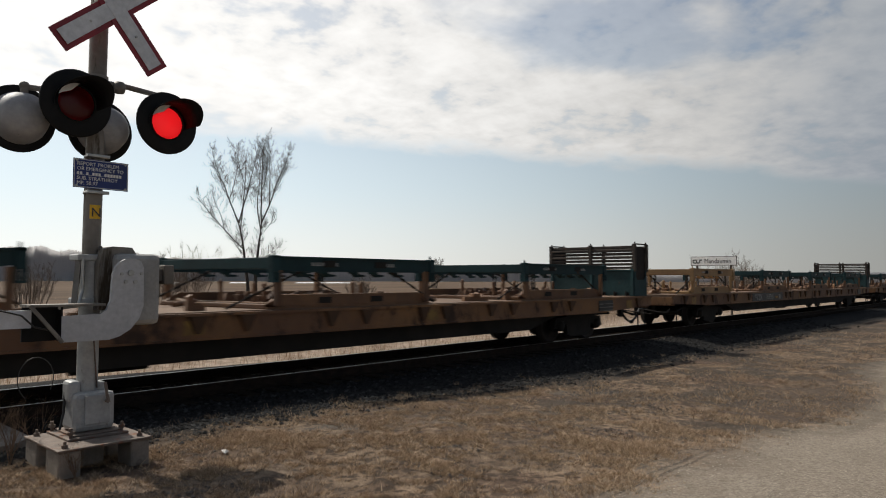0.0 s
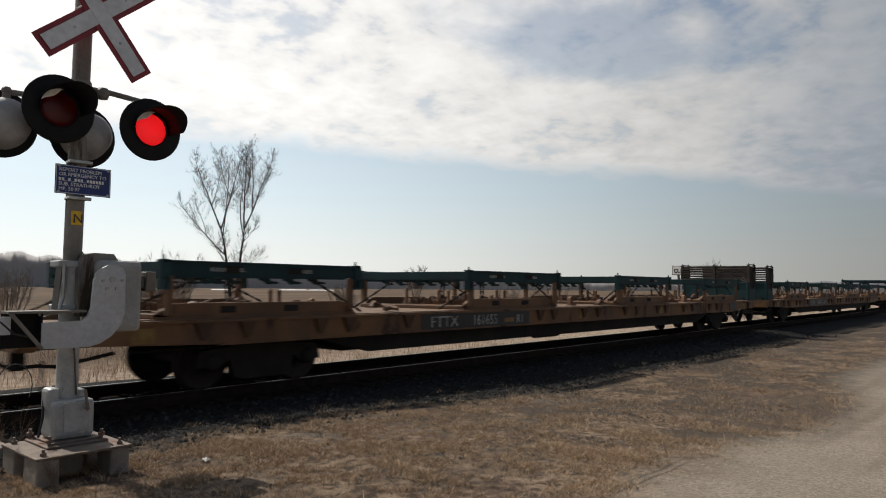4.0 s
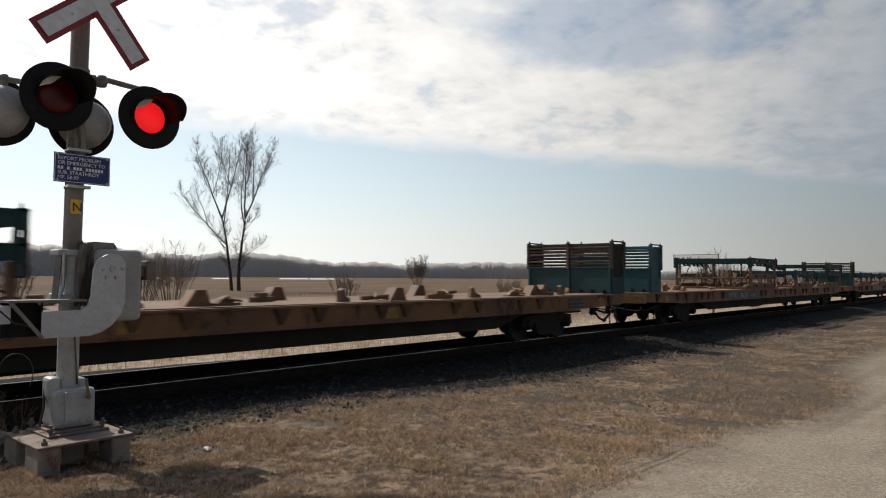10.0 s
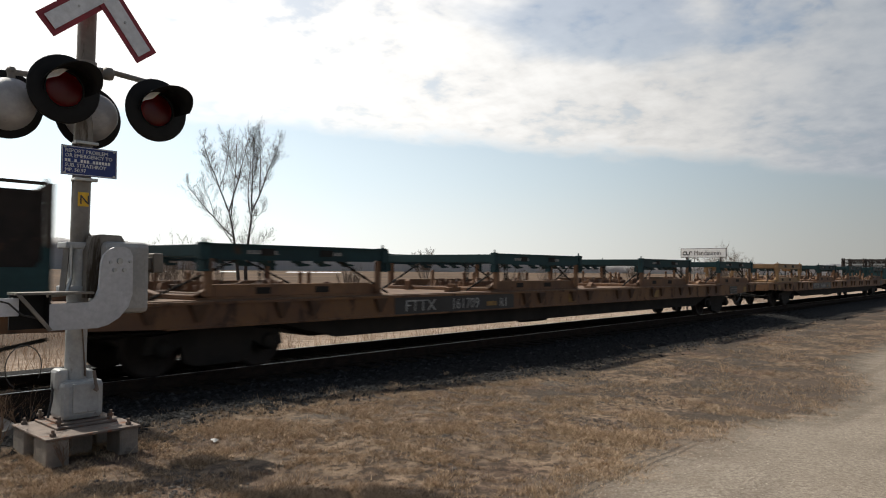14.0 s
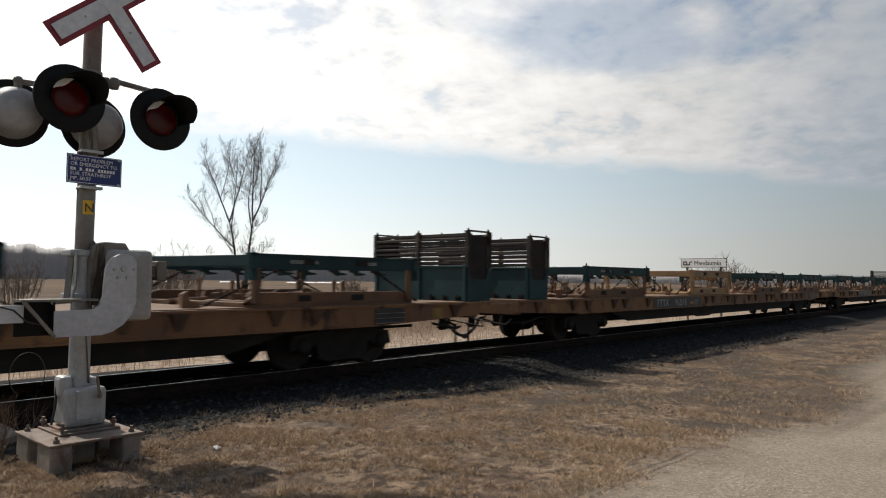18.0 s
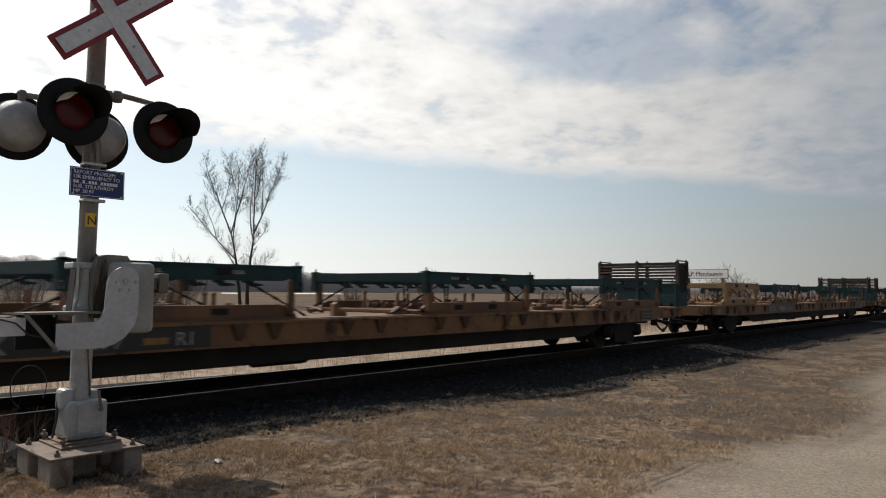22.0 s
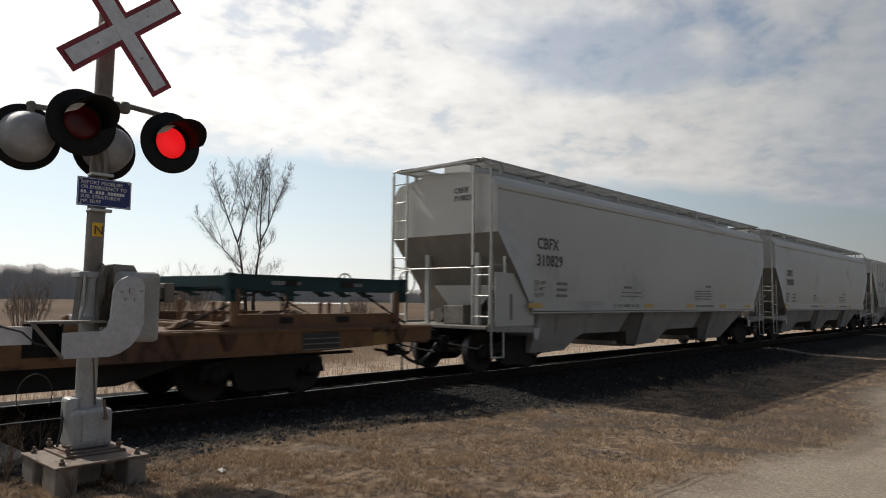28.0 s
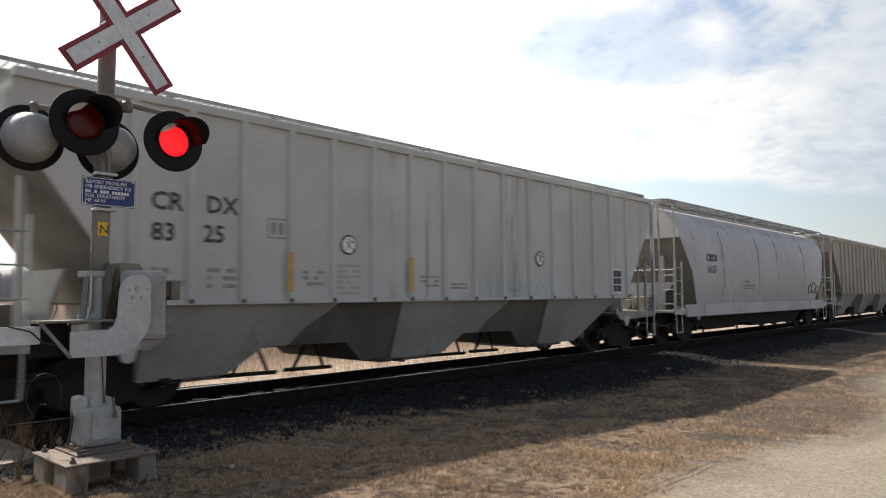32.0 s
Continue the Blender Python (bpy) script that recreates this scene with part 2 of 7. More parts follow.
M = dict(
    sill=surface("weathered yellow paint", (0.205, 0.096, 0.032), (0.12, 0.056, 0.027), 0.8, 0.65, 0, 0.1, 14, (0.05, 0.028, 0.018), 2.0, 0.52, 0.5, tint=0.35),
    stake=surface("rusty stake pocket darkened for shade", (0.095, 0.048, 0.022), (0.06, 0.032, 0.018), 2.0, 0.8, 0, 0.1, 14, tint=0.4),
    deck=surface("dusty deck boards", (0.18, 0.112, 0.068), (0.12, 0.072, 0.046), 0.7, 0.85, 0, 0.3, 9, (0.12, 0.07, 0.04), 1.6, 0.55),
    black=surface("sooty steel", (0.016, 0.0145, 0.013), (0.027, 0.0235, 0.02), 1.5, 0.8, 0.0, 0.2, 12, (0.042, 0.026, 0.017), 3, 0.62, shine=0.2),
    panel=surface("black stencil panel", (0.012, 0.012, 0.012), (0.02, 0.02, 0.02), 2, 0.5, 0, 0.05),
    white=surface("white stencil paint", (0.38, 0.38, 0.36), (0.2, 0.2, 0.19), 5, 0.6, 0, 0.0),
    wheel=surface("rusty wheel steel", (0.02, 0.015, 0.012), (0.034, 0.024, 0.019), 3, 0.75, 0.2, 0.2, 20),
    tread=surface("worn tread steel", (0.2, 0.19, 0.18), (0.13, 0.12, 0.115), 3, 0.4, 0.9, 0.05),
    teal=surface("teal painted steel", (0.026, 0.058, 0.062), (0.024, 0.044, 0.047), 1.1, 0.6, 0, 0.1, 16, (0.07, 0.045, 0.03), 3.0, 0.62, 0.6, tint=0.25, shine=0.1),
    teal_pale=surface("faded teal paint", (0.036, 0.09, 0.102), (0.026, 0.068, 0.078), 1.1, 0.5, 0, 0.1, 16, (0.08, 0.05, 0.03), 3.0, 0.64, 0.6, tint=0.2, shine=0.12),
    tan_frame=surface("tan frame paint", (0.33, 0.205, 0.09), (0.24, 0.14, 0.062), 1.2, 0.65, 0, 0.1, 15, (0.13, 0.07, 0.035), 2.6, 0.62, 0.7, tint=0.2),
    tan=surface("rusty tan steel", (0.18, 0.09, 0.04), (0.10, 0.05, 0.026), 1.2, 0.7, 0, 0.15, 15, (0.13, 0.07, 0.035), 2.6, 0.56, 0.7, tint=0.25),
    slat=surface("grey brown slats", (0.058, 0.047, 0.039), (0.03, 0.026, 0.023), 1.8, 0.8, 0, 0.2, 15, (0.10, 0.065, 0.045), 3, 0.56, tint=0.6, shine=0.2),
    rust=surface("rusty brown slats", (0.075, 0.047, 0.036), (0.036, 0.027, 0.022), 1.8, 0.8, 0, 0.2, 15, (0.12, 0.06, 0.045), 3, 0.58, tint=0.6, shine=0.2),
    hopper=surface("grey hopper paint", (0.455, 0.45, 0.425), (0.41, 0.405, 0.375), 0.25, 0.42, 0, 0.0, 70, (0.375, 0.37, 0.345), 0.35, 0.56, 0.8),
    hopper_low=surface("road grimed hopper paint", (0.31, 0.295, 0.272), (0.23, 0.215, 0.195), 0.8, 0.7, 0, 0.08, 10, (0.15, 0.135, 0.118), 1.2, 0.56, 0.4),
    ribbed=surface("dirty white grey hopper paint", (0.53, 0.525, 0.505), (0.44, 0.435, 0.41), 0.5, 0.6, 0, 0.02, 30, (0.31, 0.295, 0.265), 1.7, 0.56, 0.07),
    pale=surface("pale lilac grey paint", (0.50, 0.48, 0.49), (0.40, 0.38, 0.385), 0.5, 0.55, 0, 0.03, 14, (0.21, 0.18, 0.165), 1.5, 0.58, 0.07),
    buff=surface("buff weathered paint", (0.36, 0.325, 0.27), (0.28, 0.25, 0.21), 0.7, 0.65, 0, 0.06, 12, (0.2, 0.16, 0.12), 2, 0.55, 0.12),
    galv=surface("galvanised steel", (0.46, 0.46, 0.44), (0.36, 0.36, 0.34), 4, 0.45, 0.7, 0.05, 25),
    roofwalk=surface("roof walk steel", (0.36, 0.36, 0.35), (0.28, 0.28, 0.27), 4, 0.5, 0.3, 0.05, 25),
    dark_mark=surface("dark lettering paint", (0.03, 0.03, 0.03), (0.06, 0.06, 0.06), 5, 0.6, 0, 0.0),
    tape=surface("dull reflector patch", (0.26, 0.15, 0.03), (0.17, 0.09, 0.025), 6, 0.6, 0, 0.0),
    orange=surface("yellow reflector tape", (0.60, 0.37, 0.07), (0.46, 0.30, 0.08), 6, 0.4, 0, 0.0),
    pole=surface("weathered aluminium pole", (0.23, 0.21, 0.185), (0.14, 0.125, 0.105), 3, 0.6, 0.3, 0.1, 25, (0.06, 0.045, 0.03), 5, 0.55, 0.2),
    bracket=surface("new grey paint", (0.47, 0.475, 0.485), (0.40, 0.405, 0.415), 2.5, 0.5, 0.0, 0.04, 25, (0.3, 0.28, 0.25), 6, 0.66, 0.3),
    housing=surface("weathered box paint", (0.34, 0.335, 0.32), (0.26, 0.255, 0.24), 2.5, 0.6, 0.0, 0.08, 25, (0.16, 0.14, 0.115), 5, 0.58, 0.12),
    cast=surface("grey painted casting", (0.40, 0.405, 0.40), (0.31, 0.315, 0.31), 3.5, 0.5, 0.1, 0.08, 25, (0.16, 0.13, 0.1), 7, 0.62, 0.4),
    lamp_black=surface("black lamp paint", (0.008, 0.008, 0.0085), (0.013, 0.013, 0.013), 3, 0.6, 0, 0.05, 30, shine=0.15),
    lamp_back=surface("grey lamp shell", (0.33, 0.33, 0.335), (0.25, 0.25, 0.255), 4, 0.6, 0.0, 0.1, 18, (0.1, 0.1, 0.1), 9, 0.62),
    sign_white=surface("white sign sheet", (0.60, 0.61, 0.63), (0.52, 0.53, 0.55), 3, 0.5, 0, 0.03),
    sign_red=surface("red reflective border", (0.24, 0.02, 0.03), (0.18, 0.015, 0.025), 3, 0.5, 0, 0.03),
    sign_blue=surface("blue sign sheet", (0.012, 0.03, 0.16), (0.012, 0.025, 0.12), 4, 0.4, 0, 0.02),
    tag_yellow=surface("yellow tag", (0.75, 0.45, 0.02), (0.65, 0.38, 0.02), 6, 0.5, 0, 0.02),
    concrete=surface("old concrete", (0.26, 0.225, 0.19), (0.17, 0.145, 0.12), 3, 0.9, 0, 0.5, 22, (0.12, 0.10, 0.08), 5, 0.56),
    plate=surface("rusty base plate", (0.20, 0.155, 0.125), (0.13, 0.1, 0.08), 5, 0.75, 0.2, 0.3, 30, (0.2, 0.09, 0.05), 6, 0.55),
    rail=surface("rail side rust", (0.018, 0.014, 0.012), (0.03, 0.021, 0.016), 6, 0.85, 0.0, 0.2, 30, shine=0.1),
    rail_top=surface("polished rail head", (0.36, 0.355, 0.35), (0.26, 0.255, 0.25), 3, 0.32, 1.0, 0.0),
    tie=surface("creosoted timber", (0.02, 0.016, 0.013), (0.035, 0.027, 0.02), 3, 0.95, 0, 0.5, 20, shine=0.1),
    bark=surface("grey brown bark", (0.06, 0.048, 0.039), (0.038, 0.031, 0.025), 4, 0.9, 0, 0.3, 20),
    shrub=surface("pale brown twigs", (0.20, 0.155, 0.12), (0.13, 0.10, 0.08), 4, 0.9, 0, 0.1, 20),
    weed=surface("dead brown weed", (0.20, 0.13, 0.08), (0.13, 0.08, 0.05), 3, 0.9, 0, 0.0),
    snow=surface("old snow", (0.78, 0.79, 0.8), (0.7, 0.71, 0.73), 0.05, 0.8, 0, 0.0, 0.5),
    post=surface("weathered sign post", (0.1, 0.08, 0.07), (0.07, 0.06, 0.05), 3, 0.8, 0, 0.1),
    rubber=surface("rubber hose", (0.02, 0.02, 0.02), (0.03, 0.028, 0.025), 6, 0.6, 0, 0.1),
)


def lens_material():
    m = bpy.data.materials.new("red lens glass")
    m.use_nodes = True
    k = Net(m.node_tree)
    through_ = k.node("ShaderNodeBsdfTranslucent", in_0=rgb(0.95, 0.11, 0.13))
    front = k.node("ShaderNodeBsdfDiffuse", in_0=rgb(0.045, 0.006, 0.008))
    gloss = k.node("ShaderNodeBsdfGlossy", in_0=rgb(0.9, 0.9, 0.9), in_1=0.3)
    mix = k.node("ShaderNodeMixShader", in_0=0.4, in_1=through_, in_2=front)
    mix = k.node("ShaderNodeMixShader", in_0=0.03, in_1=mix, in_2=gloss)
    k.node("ShaderNodeOutputMaterial", in_0=mix)
    return m


def glow_material():
    m = bpy.data.materials.new("lit red lamp")
    m.use_nodes = True
    k = Net(m.node_tree)
    e = k.node("ShaderNodeEmission", in_0=rgb(1.0, 0.12, 0.13), in_1=6.0)
    k.node("ShaderNodeOutputMaterial", in_0=e)
    return m


M["lens"], M["glow"] = lens_material(), glow_material()

# ------------------------------------------------------------------ building helpers


class Mesh:
    """Gathers faces and makes one mesh object of them."""

    def __init__(self):
        self.v, self.f, self.smooth = [], [], []

    def add(self, verts, faces, smooth=False):
        n = len(self.v)
        self.v += [tuple(p) for p in verts]
        self.f += [tuple(i + n for i in face) for face in faces]
        self.smooth += [smooth] * len(faces)
        return self

    def box(self, x0, x1, y0, y1, z0, z1, bevel=0.0):
        if bevel <= 0:
            p = [(x, y, z) for z in (z0, z1) for y in (y0, y1) for x in (x0, x1)]
            return self.add(p, [(0, 2, 3, 1), (4, 5, 7, 6), (0, 1, 5, 4), (2, 6, 7, 3), (0, 4, 6, 2), (1, 3, 7, 5)])
        b = min(bevel, (x1 - x0) / 3, (y1 - y0) / 3, (z1 - z0) / 3)
        bm = bmesh.new()
        bmesh.ops.create_cube(bm, size=1.0)
        for w in bm.verts:
            w.co = Vector(((x0 + x1) / 2 + w.co.x * (x1 - x0), (y0 + y1) / 2 + w.co.y * (y1 - y0), (z0 + z1) / 2 + w.co.z * (z1 - z0)))
        bmesh.ops.bevel(bm, geom=bm.edges[:], offset=b, segments=2, affect="EDGES", profile=0.5)
        self.take(bm)
        return self

    def take(self, bm, smooth=False):
        bm.verts.ensure_lookup_table()
        bm.verts.index_update()
        self.add([w.co[:] for w in bm.verts], [[w.index for w in f.verts] for f in bm.faces], smooth)
        bm.free()

    def rod(self, a, b, r, n=8, r2=None, caps=True):
        """A round bar from a to b."""
        a, b = Vector(a), Vector(b)
        r2 = r if r2 is None else r2
        q = (b - a).to_track_quat("Z", "Y")
        ring = [q @ Vector((math.cos(i * math.tau / n), math.sin(i * math.tau / n), 0)) for i in range(n)]
        p = [a + d * r for d in ring] + [b + d * r2 for d in ring]
        self.add(p, [(i, (i + 1) % n, n + (i + 1) % n, n + i) for i in range(n)], True)
        if caps:
            self.add(p[:n], [tuple(range(n))[::-1]])
            self.add(p[n:], [tuple(range(n))])
        return self

    def path(self, points, r, n=6):
        """A bent round bar through the points."""
        pts = [Vector(p) for p in points]
        for a, b in zip(pts, pts[1:]):
            self.rod(a, b, r, n)
        return self

    def bar(self, a, b, w, h):
        """A square bar from a to b, w wide and h high."""
        a, b = Vector(a), Vector(b)
        q = (b - a).to_track_quat("Y", "Z")
        o = [q @ Vector((x * w / 2, 0, z * h / 2)) for x, z in ((-1, -1), (1, -1), (1, 1), (-1, 1))]
        self.add([a + d for d in o] + [b + d for d in o], [(0, 1, 5, 4), (1, 2, 6, 5), (2, 3, 7, 6), (3, 0, 4, 7), (3, 2, 1, 0), (4, 5, 6, 7)])
        return self

    def slab(self, outline, d0, d1, axis="y"):
        """An outline of (a, z) pairs, given depth from d0 to d1 along axis y (a is x) or x (a is y)."""
        n = len(outline)
        put = (lambda a, z, d: (a, d, z)) if axis == "y" else (lambda a, z, d: (d, a, z))
        p = [put(a, z, d0) for a, z in outline] + [put(a, z, d1) for a, z in outline]
        self.add(p, [tuple(range(n)), tuple(range(2 * n - 1, n - 1, -1))] + [(i, n + i, n + (i + 1) % n, (i + 1) % n) for i in range(n)])
        return self

    def turned(self, profile, n=24, centre=(0, 0, 0), axis="y", smooth=True):
        """A profile of (radius, distance) pairs turned about an axis through centre."""
        c = Vector(centre)
        put = {"y": lambda r, d, s, k: Vector((r * k, d, r * s)), "x": lambda r, d, s, k: Vector((d, r * k, r * s)), "z": lambda r, d, s, k: Vector((r * k, r * s, d))}[axis]
        p = [c + put(r, d, math.sin(i * math.tau / n), math.cos(i * math.tau / n)) for r, d in profile for i in range(n)]
        m = len(profile)
        self.add(p, [(j * n + i, j * n + (i + 1) % n, (j + 1) * n + (i + 1) % n, (j + 1) * n + i) for j in range(m - 1) for i in range(n)], smooth)
        return self

    def data(self, name, material):
        me = bpy.data.meshes.new(name)
        me.from_pydata(self.v, [], self.f)
        me.polygons.foreach_set("use_smooth", self.smooth)
        me.materials.append(material)
        bm = bmesh.new()
        bm.from_mesh(me)
        bmesh.ops.recalc_face_normals(bm, faces=bm.faces[:])
        bm.to_mesh(me)
        bm.free()
        me.update()
        return me


def part(name, mesh, material, parent=None, label="", at=None):
    """Links a Mesh (or ready mesh data) as one object under a thing or a part."""
    data = mesh.data(name, material) if isinstance(mesh, Mesh) else mesh
    ob = new(name, data)
    if parent:
        ob.parent = parent
    if at is not None:
        ob.matrix_basis = at
    return tagged(ob, label)


def thing(name, label, category, group="", at=None, kind=""):
    ob = new(name)
    ob.empty_display_size = 0.2
    if at is not None:
        ob.matrix_basis = at
    return tagged(ob, label, category, group, kind)


def letters(name, text, size, material, parent, m, label="", squeeze=1.0, bold=0.0):
    """Painted writing as flat mesh; m is the pose of the text's lower left corner, reading along x, up y."""
    cu = bpy.data.curves.new(name, "FONT")
    cu.body, cu.size, cu.extrude, cu.resolution_u, cu.offset = text, size, 0.002, 2, bold
    ob = bpy.data.objects.new(name, cu)
    me = bpy.data.meshes.new_from_object(ob)
    me.transform(Matrix.Diagonal((squeeze, 1, 1, 1)))
    me.materials.clear()
    me.materials.append(material)
    bpy.data.objects.remove(ob)
    bpy.data.curves.remove(cu)
    return part(name, me, material, parent, label, m)


# writing on the near side of the train (normal towards -y) and on faces that look to -x
NEAR = Euler((radians(90), 0, 0)).to_matrix().to_4x4()
FRONT = Euler((radians(90), 0, radians(-90))).to_matrix().to_4x4()


def smooth(a, b, v):
    w = min(1.0, max(0.0, (v - a) / (b - a)))
    return w * w * (3 - 2 * w)


# ------------------------------------------------------------------ ground


def ground_z(x, y):
    base = -0.05 - 0.30 * smooth(4.0, 13.0, x)
    d = y - YC
    z = base + 0.03 * noise.noise((x * 0.5, y * 0.5, 0)) + 0.012 * noise.noise((x * 2.1, y * 2.1, 3))
    if d < 0:
        bed = smooth(3.3, 1.7, -d)
    else:
        z = z + (-0.75 - base) * smooth(2.0, 5.0, d) + 0.25 * smooth(6.0, 12.0, d)
        bed = smooth(3.6, 1.7, d)
    z = z * (1 - bed) - 0.15 * bed
    return z


def ground_material():
    m = bpy.data.materials.new("dry grass, gravel and ballast")
    m.use_nodes = True
    k = Net(m.node_tree)
    at = k.node("ShaderNodeTexCoord", out=3)
    xyz = k.tree.nodes.new("ShaderNodeSeparateXYZ")
    k.put(xyz.inputs[0], at)
    x, y = xyz.outputs[0], xyz.outputs[1]
    n1, n2, n3 = k.noise(at, 0.5, 5.0, 0.6), k.noise(at, 3.0, 5.0, 0.65), k.noise(at, 26.0, 4.0, 0.7)
    n4 = k.noise(at, 90.0, 2.0, 0.6)
    straw = k.mix(k.ramp(n2, 0.35, 0.65), rgb(0.15, 0.103, 0.07), rgb(0.30, 0.215, 0.146))
    straw = k.mix(k.ramp(n1, 0.42, 0.62), straw, rgb(0.125, 0.083, 0.06))
    straw = k.mix(k.ramp(n3, 0.5, 0.68, 0.0, 0.9), straw, rgb(0.04, 0.029, 0.02))
    clumps = k.noise(at, 9.0, 4.0, 0.6)
    straw = k.mix(k.ramp(clumps, 0.49, 0.60, 0.0, 0.88), straw, rgb(0.05, 0.036, 0.027))
    straw = k.mix(k.ramp(clumps, 0.36, 0.46, 0.3, 0.0), straw, rgb(0.44, 0.33, 0.23))
    stone = k.mix(k.ramp(n3, 0.35, 0.65), rgb(0.22, 0.182, 0.142), rgb(0.365, 0.309, 0.246))
    stone = k.mix(k.ramp(n4, 0.5, 0.75, 0.0, 0.6), stone, rgb(0.085, 0.074, 0.063))
    stone = k.mix(k.ramp(n1, 0.45, 0.7, 0.0, 0.5), stone, rgb(0.19, 0.155, 0.12))
    lane = k.noise(k.vec("MULTIPLY", at, (0.10, 1.5, 1.0)), 1.0, 3.0, 0.6)
    stone = k.mix(k.ramp(lane, 0.48, 0.62, 0.0, 0.45), stone, rgb(0.15, 0.12, 0.093))
    # grey stone made near-black: the train's shade is painted into it
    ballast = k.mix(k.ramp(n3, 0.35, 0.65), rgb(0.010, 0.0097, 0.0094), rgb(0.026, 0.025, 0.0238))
    wob = k.math("MULTIPLY", k.math("SUBTRACT", n2, 0.5), 1.3)
    wob = k.math("ADD", wob, k.math("MULTIPLY", k.math("SUBTRACT", n3, 0.5), 0.5))
    # gravel yard on the camera's side, its edge nearly along the railway
    yard_edge = k.math("ADD", k.ramp(x, 8.0, 10.5, 2.85, 2.5), k.ramp(x, 13.0, 18.0, 0.0, 1.0))
    yard = k.ramp(k.math("SUBTRACT", k.math("ADD", y, wob), yard_edge), -0.8, 0.5, 1.0, 0.0)
    soil = k.ramp(k.noise(k.vec("ADD", at, (7.0, 3.0, 0.0)), 0.9, 7.0, 0.72), 0.43, 0.54, 0.0, 0.9)
    soil = k.math("MULTIPLY", soil, k.ramp(x, 4.0, 10.0, 0.3, 1.1))
    straw = k.mix(soil, straw, k.mix(k.ramp(n3, 0.35, 0.65), rgb(0.042, 0.033, 0.026), rgb(0.105, 0.083, 0.065)))
    colour = k.mix(yard, straw, stone)
    # two wheel ruts along the yard's edge, and a damp dark patch beside it
    across = k.math("SUBTRACT", y, k.math("MULTIPLY", x, 0.02))
    for line in (2.69, 2.60):
        off = k.math("ABSOLUTE", k.math("SUBTRACT", k.math("ADD", across, k.math("MULTIPLY", wob, 0.03)), line))
        rut = k.math("MULTIPLY", k.ramp(off, 0.008, 0.032, 0.7, 0.0), k.ramp(x, 6.4, 7.6, 1.0, 0.0))
        colour = k.mix(rut, colour, rgb(0.075, 0.06, 0.047))
    damp = k.vec("LENGTH", k.vec("MULTIPLY", k.vec("SUBTRACT", at, (12.4, 3.35, 0.0)), (0.33, 0.95, 0.0)))
    damp = k.math("ADD", damp, k.math("MULTIPLY", wob, 0.55))
    colour = k.mix(k.ramp(damp, 0.55, 1.05, 0.78, 0.0), colour, k.mix(k.ramp(n3, 0.4, 0.65), rgb(0.066, 0.049, 0.037), rgb(0.13, 0.10, 0.078)))
    # patches of loose stone in the grass
    loose = k.math("MULTIPLY", k.ramp(k.noise(at, 0.9, 4.0, 0.6), 0.55, 0.66, 0.0, 0.8), k.ramp(y, 4.4, 6.2))
    colour = k.mix(loose, colour, k.mix(k.ramp(n3, 0.4, 0.6), rgb(0.06, 0.05, 0.042), rgb(0.15, 0.128, 0.108)))
    # the bed reaches wide to take in the loads' shade as well
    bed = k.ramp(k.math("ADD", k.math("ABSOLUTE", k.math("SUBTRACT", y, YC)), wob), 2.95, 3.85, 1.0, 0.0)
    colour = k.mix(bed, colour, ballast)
    far = k.ramp(y, YC + 2.4, YC + 3.4)
    field = k.mix(k.ramp(k.noise(k.vec("MULTIPLY", at, (0.02, 0.09, 1.0)), 1.0, 5.0, 0.65), 0.4, 0.62), rgb(0.13, 0.088, 0.058), rgb(0.085, 0.058, 0.04))
    verge = k.mix(k.ramp(n2, 0.38, 0.62), rgb(0.50, 0.40, 0.315), rgb(0.30, 0.23, 0.172))
    verge = k.mix(k.ramp(n3, 0.52, 0.66, 0.0, 0.6), verge, rgb(0.16, 0.118, 0.085))
    field = k.mix(k.ramp(k.math("ADD", y, k.math("MULTIPLY", wob, 1.5)), YC + 6.0, YC + 11.0, 0.9, 0.0), field, verge)
    colour = k.mix(far, colour, field)
    b = k.tree.nodes.new("ShaderNodeBsdfPrincipled")
    k.put(b.inputs["Base Color"], colour)
    b.inputs["Roughness"].default_value = 0.95
    b.inputs["Specular IOR Level"].default_value = 0.1
    n = k.tree.nodes.new("ShaderNodeBump")
    n.inputs["Strength"].default_value, n.inputs["Distance"].default_value = 0.7, 0.035
    k.put(n.inputs["Height"], k.math("ADD", n3, k.math("MULTIPLY", n4, 0.4)))
    k.put(b.inputs["Normal"], n.outputs[0])
    k.node("ShaderNodeOutputMaterial", in_0=b.outputs[0])
    return m


M["ground"] = ground_material()


def steps(marks):
    """Coordinates from runs of (start, end, step)."""
    out = []
    for a, b, s in marks:
        n = max(1, round((b - a) / s))
        out += [a + (b - a) * i / n for i in range(n)]
    return out + [marks[-1][1]]


def build_ground():
    xs = steps([(-3000, -200, 400), (-200, -20, 30), (-20, 0, 1.0), (0, 24, 0.16), (24, 60, 0.6), (60, 200, 10), (200, 3600, 400)])
    ys = steps([(-3000, -200, 400), (-200, -10, 30), (-10, 1.5, 0.6), (1.5, 14.5, 0.16), (14.5, 25, 0.7), (25, 200, 12), (200, 4000, 400)])
    g = Mesh()
    nx = len(xs)
    g.add([(x, y, ground_z(x, y)) for y in ys for x in xs],
          [(j * nx + i, j * nx + i + 1, (j + 1) * nx + i + 1, (j + 1) * nx + i) for j in range(len(ys) - 1) for i in range(nx - 1)], True)
    part("ground", g, M["ground"])
    tagged(bpy.data.objects["ground"], "flat ground of dry winter grass, gravel yard and ballast darkened for shade", "ground", kind="structure")


build_ground()


